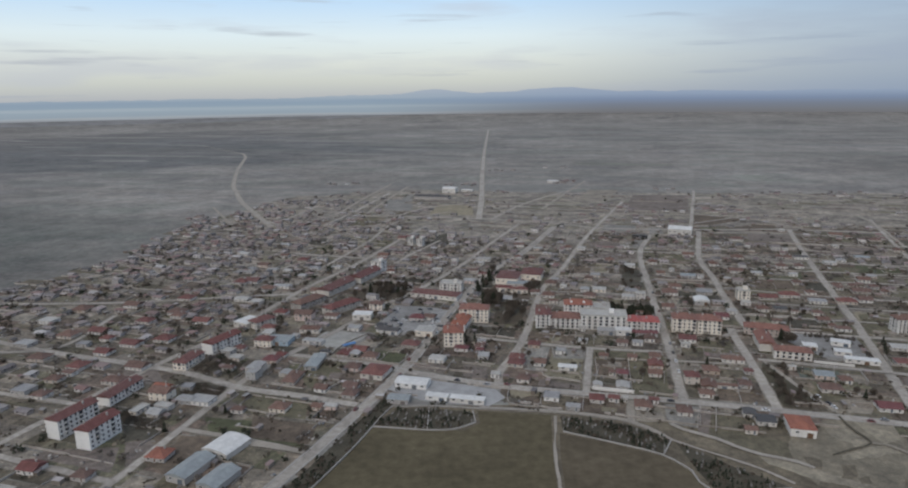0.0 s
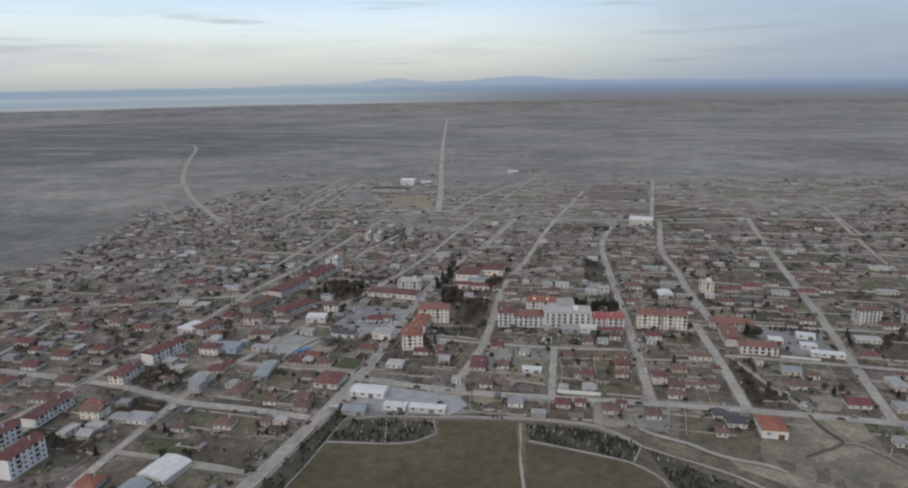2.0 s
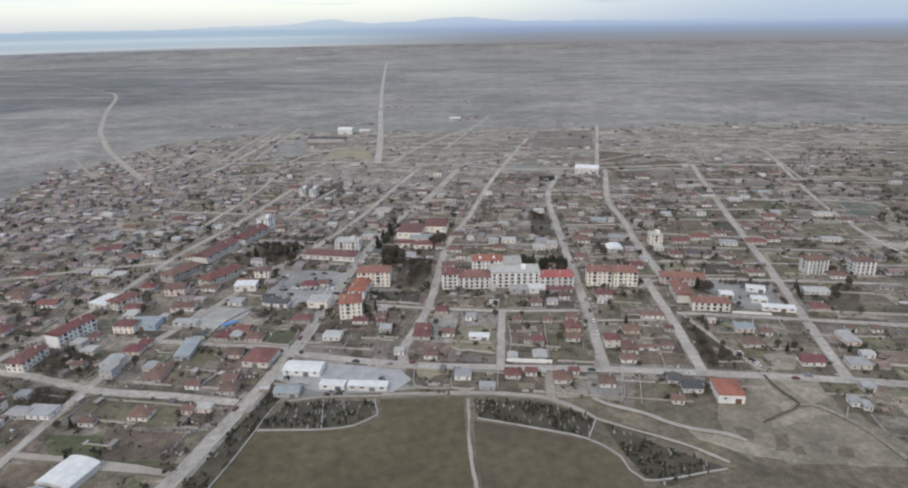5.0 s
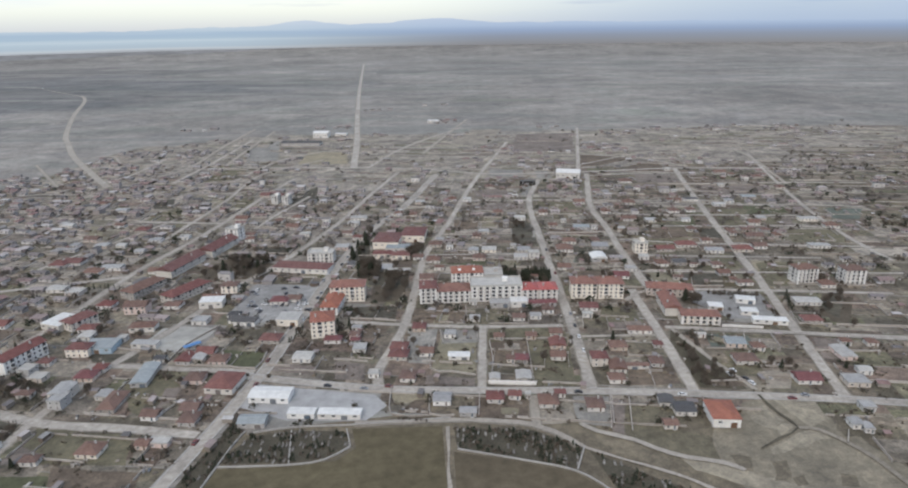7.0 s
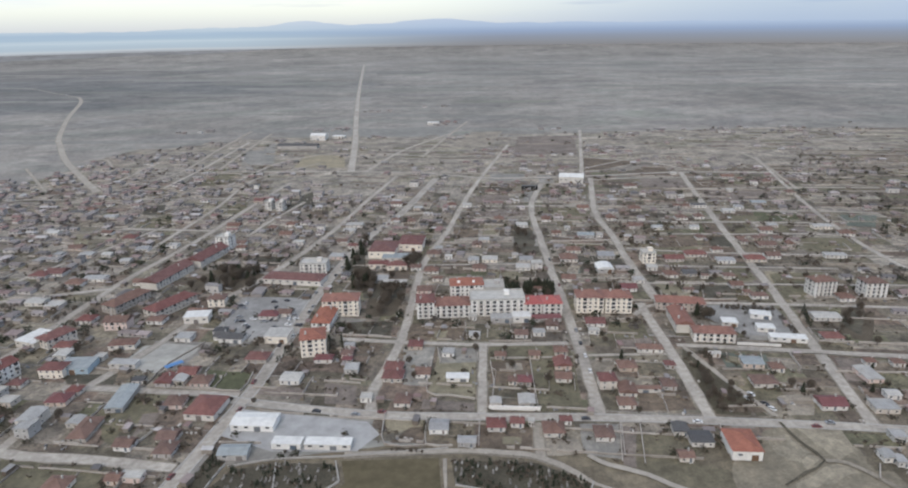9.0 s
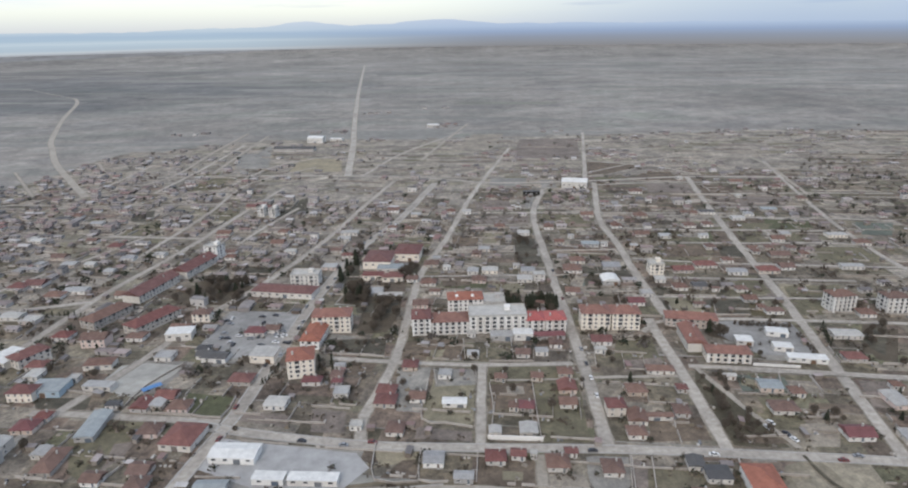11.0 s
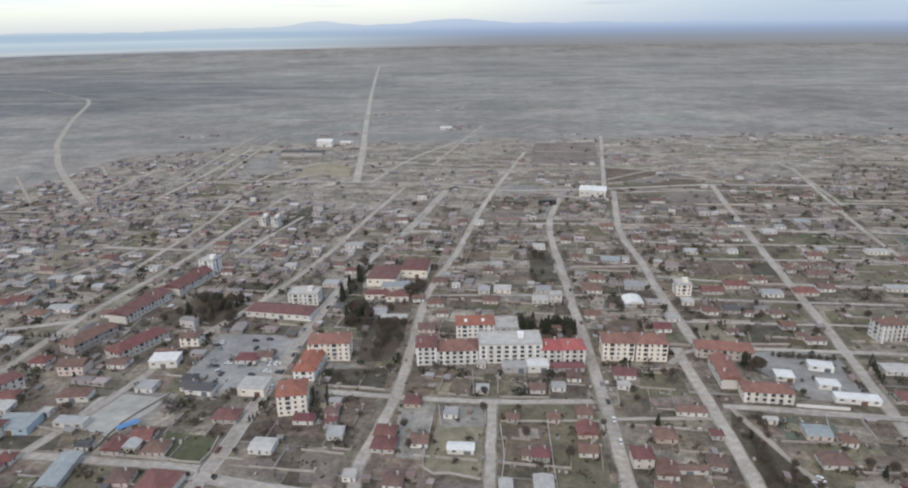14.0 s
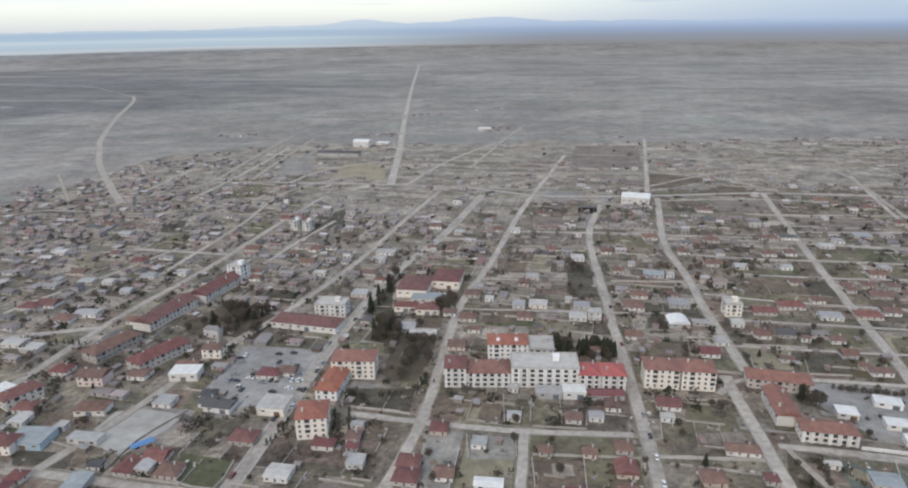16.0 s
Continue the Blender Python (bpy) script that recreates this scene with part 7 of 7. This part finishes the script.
for q in TAKEN[:330]:
    for _ in range(rng.choice((0, 1, 2, 3))):
        a = rng.uniform(0, 6.28)
        x, y = q[0] + math.cos(a) * (q[2] + 1.6), q[1] + math.sin(a) * (q[2] + 1.6)
        if near_road(x, y, 1.2) or any((x - p[0]) ** 2 + (y - p[1]) ** 2 < (p[2] * 0.95) ** 2 for p in TAKEN[:400]):
            continue
        s = rng.uniform(0.8, 1.9)
        for _ in range(30):
            shade_bushes.t = Matrix.LocRotScale((x + rng.gauss(0, s * 0.6), y + rng.gauss(0, s * 0.6), s * rng.uniform(0.05, 1.3)), Euler((rng.uniform(0, 6), rng.uniform(0, 6), 0)), Vector([s * rng.uniform(0.3, 0.6)] * 3))
            shade_bushes.add([(-0.5, -0.3, 0), (0.5, -0.4, 0.1), (0.3, 0.5, -0.1), (-0.4, 0.4, 0.15), (0, 0, 0.5)], [(0, 1, 4), (1, 2, 4), (2, 3, 4), (3, 0, 4), (0, 3, 2, 1)], rng.choice((0, 1)))
        shade_bushes.t = pose(x, y, 0)
        shade_bushes.box(0, 0, -0.1, 0.15, 0.15, s, 1)
tagged(new("yard_bushes", shade_bushes.mesh("yard_bushes", LEAF_DARK, LEAF_BROWN)), "dark evergreen and brown bushes beside the houses, partly standing in for shadow", "bushes", kind="stuff")

tagged(new("more_trees", MORE.mesh("more_trees", LEAF_DARK, LEAF_BROWN)), "more dark pines, bare trees and bushes along streets", "trees", kind="stuff")

# weeds and low scrub in the nearer yards
scrub = Build()
for _ in range(9000):
    x, y = rng.uniform(-280, 420), rng.uniform(255, 720)
    if noise.noise((x * 0.05, y * 0.05, 3)) < 0.02 or not inside(x, y, TOWN) or near_road(x, y, 0.6) or any(inside(x, y, p) for p in CLEAR):
        continue
    s = rng.uniform(0.5, 1.5)
    for _ in range(5):
        scrub.t = Matrix.LocRotScale((x + rng.gauss(0, s * 0.5), y + rng.gauss(0, s * 0.5), s * rng.uniform(0.1, 0.7)), Euler((rng.uniform(0, 6), rng.uniform(0, 6), 0)), Vector([s * rng.uniform(0.5, 1.0)] * 3))
        scrub.add([(-0.5, -0.3, 0), (0.5, -0.4, 0.1), (0.3, 0.5, -0.1), (-0.4, 0.4, 0.15), (0, 0, 0.5)], [(0, 1, 4), (1, 2, 4), (2, 3, 4), (3, 0, 4), (0, 3, 2, 1)])
tagged(new("scrub", scrub.mesh("scrub", LEAF_BROWN)), "brown weeds and low scrub in the yards", "scrub", kind="stuff")

# many more, farther off
far_trees = Build()
for _ in range(4200):
    x, y = rng.uniform(-430, 950), rng.choice((rng.uniform(260, 1200), rng.uniform(420, 800)))
    if (y < 440 and x > -70) or any(inside(x, y, p) for p in CLEAR) or any((x - q[0]) ** 2 + (y - q[1]) ** 2 < (q[2] * 0.8) ** 2 for q in TAKEN[:420]) or not inside(x, y, TOWN) or near_road(x, y, 2) or noise.noise((x * 0.012, y * 0.012, 9)) < -0.15 or (open_land(x, y) and rng.random() < 0.8):
        continue
    base = pose(x, y, 0)
    s = rng.uniform(1.6, 3.2)
    if y > 640 and rng.random() < 0.35:
        continue
    dusky = 1 if y < 640 and noise.noise((x * 0.02, y * 0.02, 12)) > -0.1 else 0
    if rng.random() < 0.22:
        dusky = 2
    for _ in range(26):
        far_trees.t = base @ Matrix.LocRotScale((rng.gauss(0, s * 0.55), rng.gauss(0, s * 0.55), s * rng.uniform(0.15, 1.25)), Euler((rng.uniform(0, 6), rng.uniform(0, 6), 0)), Vector([s * rng.uniform(0.25, 0.6)] * 3))
        far_trees.add([(-0.5, -0.3, 0), (0.5, -0.4, 0.1), (0.3, 0.5, -0.1), (-0.4, 0.4, 0.15), (0, 0, 0.5)], [(0, 1, 4), (1, 2, 4), (2, 3, 4), (3, 0, 4), (0, 3, 2, 1)], dusky)
    far_trees.t = base
    far_trees.box(0, 0, -0.1, 0.25, 0.25, s)
tagged(new("far_trees", far_trees.mesh("far_trees", TWIG_HAZE, LEAF_BROWN, LEAF_DARK)), "dark leafless trees and bushes among the houses", "trees", kind="stuff")

# gravestones
stones = Build()
for poly, n in ((GRAVES_W, 20), (GRAVES_N, 26), (GRAVES_E, 16), (GRAVES_L, 14)):
    xs, ys = [p[0] for p in poly], [p[1] for p in poly]
    for _ in range(n * 3):
        x, y = rng.uniform(min(xs), max(xs)), rng.uniform(min(ys), max(ys))
        if inside(x, y, poly):
            stones.t = pose(x, y, 0, 0, rng.uniform(-6, 6), -17 + rng.uniform(-8, 8))
            stones.box(0, 0, -0.05, 0.9, 2.0, 0.35)
            stones.box(0, 1.0, -0.05, 0.8, 0.14, rng.uniform(0.9, 1.4))
tagged(new("gravestones", stones.mesh("gravestones", STONE)), "pale marble gravestones among cemetery bushes", "gravestones", kind="stuff")


# low walls round the cemetery and field
def low_wall(pts, h, t, label, mat=None):
    b = Build()
    strip(b, smooth_line(pts, 6), t / 2, -t / 2, h, h)
    tagged(new("boundary_wall", b.mesh("boundary_wall", mat or PAVING)), label, "wall")


CW = "low pale concrete cemetery wall"
low_wall([(-79, 243.8), (-62.7, 284.2), (-53.4, 309), (-42.6, 342.9), (-38.6, 351.9)], 0.7, 0.6, CW)
low_wall([(-47.5, 327.5), (-17.5, 323.1), (-2.5, 323.8), (8.8, 331.2)], 0.7, 0.6, CW)
low_wall([(8.8, 331.2), (7.5, 345)], 0.7, 0.6, CW)
low_wall([(-17.5, 323.8), (-17.5, 348.8)], 0.7, 0.6, CW)
low_wall([(55, 320), (80, 307.5), (100, 296.2), (110, 281.2), (113.8, 265), (150, 266.2)], 0.7, 0.6, CW)
low_wall([(101.2, 296.2), (110, 311.2)], 0.7, 0.6, CW)
low_wall([(-37.5, 350), (-17.5, 351.2), (12.5, 347.5), (56.2, 344.4)], 0.8, 0.6, CW)
low_wall([(80.5, 371.5), (104.5, 365.3)], 2.2, 0.5, "long bright white street wall", WALLS["n"])
low_wall([(235, 408.8), (257.5, 401.2)], 1.6, 0.4, "white yard wall of the school", WALLS["w"])


def yard_wall(pts):
    b = Build()
    strip(b, smooth_line(pts, 8), 0.18, -0.18, 1.1, 1.15)
    tagged(new("yard_wall", b.mesh("yard_wall", YARD_WALL)), "rough block wall along a garden plot", "wall", "garden walls")


yard_wall([(61.7, 428.0), (53.4, 392.8), (63.6, 387.5), (75.8, 381.3)])
yard_wall([(113.7, 414.2), (108.6, 389.8), (103.6, 365.1)])
yard_wall([(92.0, 418.1), (88.4, 393.9), (80.8, 369.7)])
yard_wall([(2.1, 414.2), (20.7, 407.8)])
yard_wall([(74.2, 362.8), (69.3, 342.8)])
yard_wall([(137.1, 347.4), (126.5, 320.5)])
yard_wall([(50.3, 369.1), (46.9, 349.2), (58.3, 346.0)])
yard_wall([(31.1, 377.5), (28.9, 352.8), (46.6, 348.3)])
yard_wall([(160.6, 341.0), (158.6, 334.4)])
yard_wall([(181.3, 337.9), (171.8, 312.6)])
yard_wall([(227.1, 359.5), (244.0, 356.0)])
yard_wall([(137.5, 346.7), (129.1, 323.7)])
yard_wall([(145.9, 345.0), (135.2, 317.3)])
yard_wall([(191.6, 350.8), (213.9, 347.4)])
yard_wall([(230.1, 298.5), (222.8, 290.2)])
yard_wall([(266.5, 369.9), (302.4, 361.2)])
yard_wall([(210.5, 384.1), (236.7, 377.4)])
yard_wall([(-123.9, 454.7), (-103.4, 444.6)])
yard_wall([(-89.1, 430.4), (-83.1, 450.9), (-67.4, 473.8)])
yard_wall([(-34.0, 415.1), (-21.8, 411.3)])
yard_wall([(-74.8, 384.1), (-82.0, 372.3)])
yard_wall([(-59.6, 420.3), (-40.2, 412.4), (-35.7, 430.7)])
yard_wall([(-43.8, 368.6), (-25.1, 364.5)])
yard_wall([(158.8, 456.0), (193.4, 453.0)])
yard_wall([(88.1, 470.1), (84.6, 445.6)])
yard_wall([(101.6, 466.2), (96.5, 444.2)])
yard_wall([(115.0, 462.3), (111.0, 441.5)])
yard_wall([(128.2, 460.8), (121.7, 438.3)])
yard_wall([(97.1, 441.2), (121.2, 436.4)])
yard_wall([(180.0, 527.0), (198.1, 519.8), (224.6, 516.5)])
yard_wall([(88.0, 435.4), (85.5, 418.7)])
yard_wall([(66.0, 438.9), (65.1, 421.0)])
yard_wall([(222.4, 477.9), (271.8, 467.4)])
yard_wall([(261.9, 495.1), (251.3, 473.2)])
yard_wall([(233.4, 507.8), (267.3, 499.6)])
yard_wall([(242.3, 398.0), (236.6, 387.5)])
yard_wall([(222.9, 400.2), (219.2, 392.2)])
yard_wall([(7.7, 469.3), (41.0, 458.2)])
yard_wall([(8.0, 486.0), (7.7, 469.3)])
yard_wall([(39.1, 482.3), (48.2, 478.6)])
yard_wall([(4.9, 473.3), (8.9, 488.3)])
yard_wall([(172.0, 559.6), (209.3, 553.8)])
yard_wall([(183.6, 533.8), (225.9, 523.9)])
yard_wall([(66.7, 581.8), (79.8, 617.8)])
yard_wall([(100.4, 627.6), (138.7, 621.9)])
yard_wall([(189.6, 613.4), (240.5, 604.9)])
yard_wall([(35.5, 554.2), (60.9, 549.0)])
yard_wall([(43.8, 554.1), (44.7, 582.1)])
yard_wall([(67.0, 647.5), (94.3, 639.2)])
yard_wall([(17.7, 571.5), (44.3, 574.8)])


# ---- parked cars ----
def car(paint, label):
    root = empty("car", pose(0, 0, 0), label, "car", "parked cars")
    b = Build()
    side = [(-2.08, 0.3), (2.1, 0.3), (2.14, 0.62), (1.95, 0.78), (1.15, 0.92), (-1.6, 0.95), (-2.05, 0.86), (-2.12, 0.6)]
    k = len(side)
    b.add([(px, sy * (0.84 if pz < 0.7 else 0.78), pz) for sy in (-1, 1) for px, pz in side], [tuple(range(k)), tuple(range(2 * k - 1, k - 1, -1))] + [(i, k + i, k + (i + 1) % k, (i + 1) % k) for i in range(k)])
    part("body", b, paint, root)
    b = Build()
    b.add([(-1.5, -0.78, 0.9), (1.2, -0.78, 0.9), (1.2, 0.78, 0.9), (-1.5, 0.78, 0.9), (-1.0, -0.65, 1.42), (0.6, -0.65, 1.42), (0.6, 0.65, 1.42), (-1.0, 0.65, 1.42)],
          [(0, 1, 5, 4), (1, 2, 6, 5), (2, 3, 7, 6), (3, 0, 4, 7)], 0)
    b.add([(-1.02, -0.67, 1.42), (0.62, -0.67, 1.42), (0.62, 0.67, 1.42), (-1.02, 0.67, 1.42), (-0.95, -0.6, 1.47), (0.55, -0.6, 1.47), (0.55, 0.6, 1.47), (-0.95, 0.6, 1.47)],
          [(0, 1, 5, 4), (1, 2, 6, 5), (2, 3, 7, 6), (3, 0, 4, 7), (4, 5, 6, 7)], 1)
    part("cabin", b, [GLASS, paint], root)
    if "wheel" not in MESHES:
        c = Build()
        n = 12
        ring = [(0.32 * math.cos(2 * math.pi * i / n), 0.32 * math.sin(2 * math.pi * i / n)) for i in range(n)]
        c.add([(a, -0.1, z) for a, z in ring] + [(a, 0.1, z) for a, z in ring], [(i, (i + 1) % n, n + (i + 1) % n, n + i) for i in range(n)] + [tuple(range(n - 1, -1, -1)), tuple(range(n, 2 * n))])
        MESHES["wheel"] = c.mesh("wheel", RUBBER)
        e = Build()
        for sy in (-0.105, 0.105):
            e.add([(a * 0.6, sy, z * 0.6) for a, z in ring], [tuple(range(n)) if sy > 0 else tuple(range(n - 1, -1, -1))])
        MESHES["rim"] = e.mesh("rim", ROOFS["g"])
    for sx in (-1.3, 1.3):
        for sy in (-0.8, 0.8):
            part("rim", MESHES["rim"], None, part("wheel", MESHES["wheel"], None, root, at=pose(sx, sy, 0.32)), "grey metal rim")
    return root


CARS = [car(PAINTS[0], "white saloon car parked beside the street"), car(PAINTS[1], "grey saloon car parked beside the street"), car(PAINTS[2], "dark saloon car parked beside the street"), car(PAINTS[3], "red saloon car parked beside the street")]
placed = [False] * 4


def park(x, y, z, rot, k):
    m = pose(x, y, z, 0, 0, rot)
    ob = CARS[k] if not placed[k] else copy_thing(CARS[k], m)
    placed[k] = True
    ob.matrix_basis = m


for nth, half, n, lo, hi in ((0, 3.4, 20, 0.1, 0.75), (1, 2.9, 7, 0.1, 0.8), (8, 3.2, 5, 0.05, 0.4), (13, 2.2, 10, 0.1, 0.6), (5, 2.6, 6, 0.05, 0.5)):
    line = ROADS[nth][0]
    for _ in range(n):
        i = int(rng.uniform(lo, hi) * (len(line) - 2))
        a, b2 = Vector(line[i]), Vector(line[i + 1])
        t = (b2 - a).normalized()
        s = rng.choice((-1, 1))
        p = a.lerp(b2, rng.random()) + Vector((-t.y, t.x)) * s * (half - 1.1)
        park(p.x, p.y, 0.096 + 0.006 * nth, math.degrees(math.atan2(t.y, t.x)), rng.choice((0, 1, 1, 2, 2, 0, 1, 3)))
for _ in range(26):
    park(rng.uniform(-54, -14), rng.uniform(486, 530), 0.045, -17 + 90 * rng.randint(0, 1), rng.choice((0, 1, 2)))
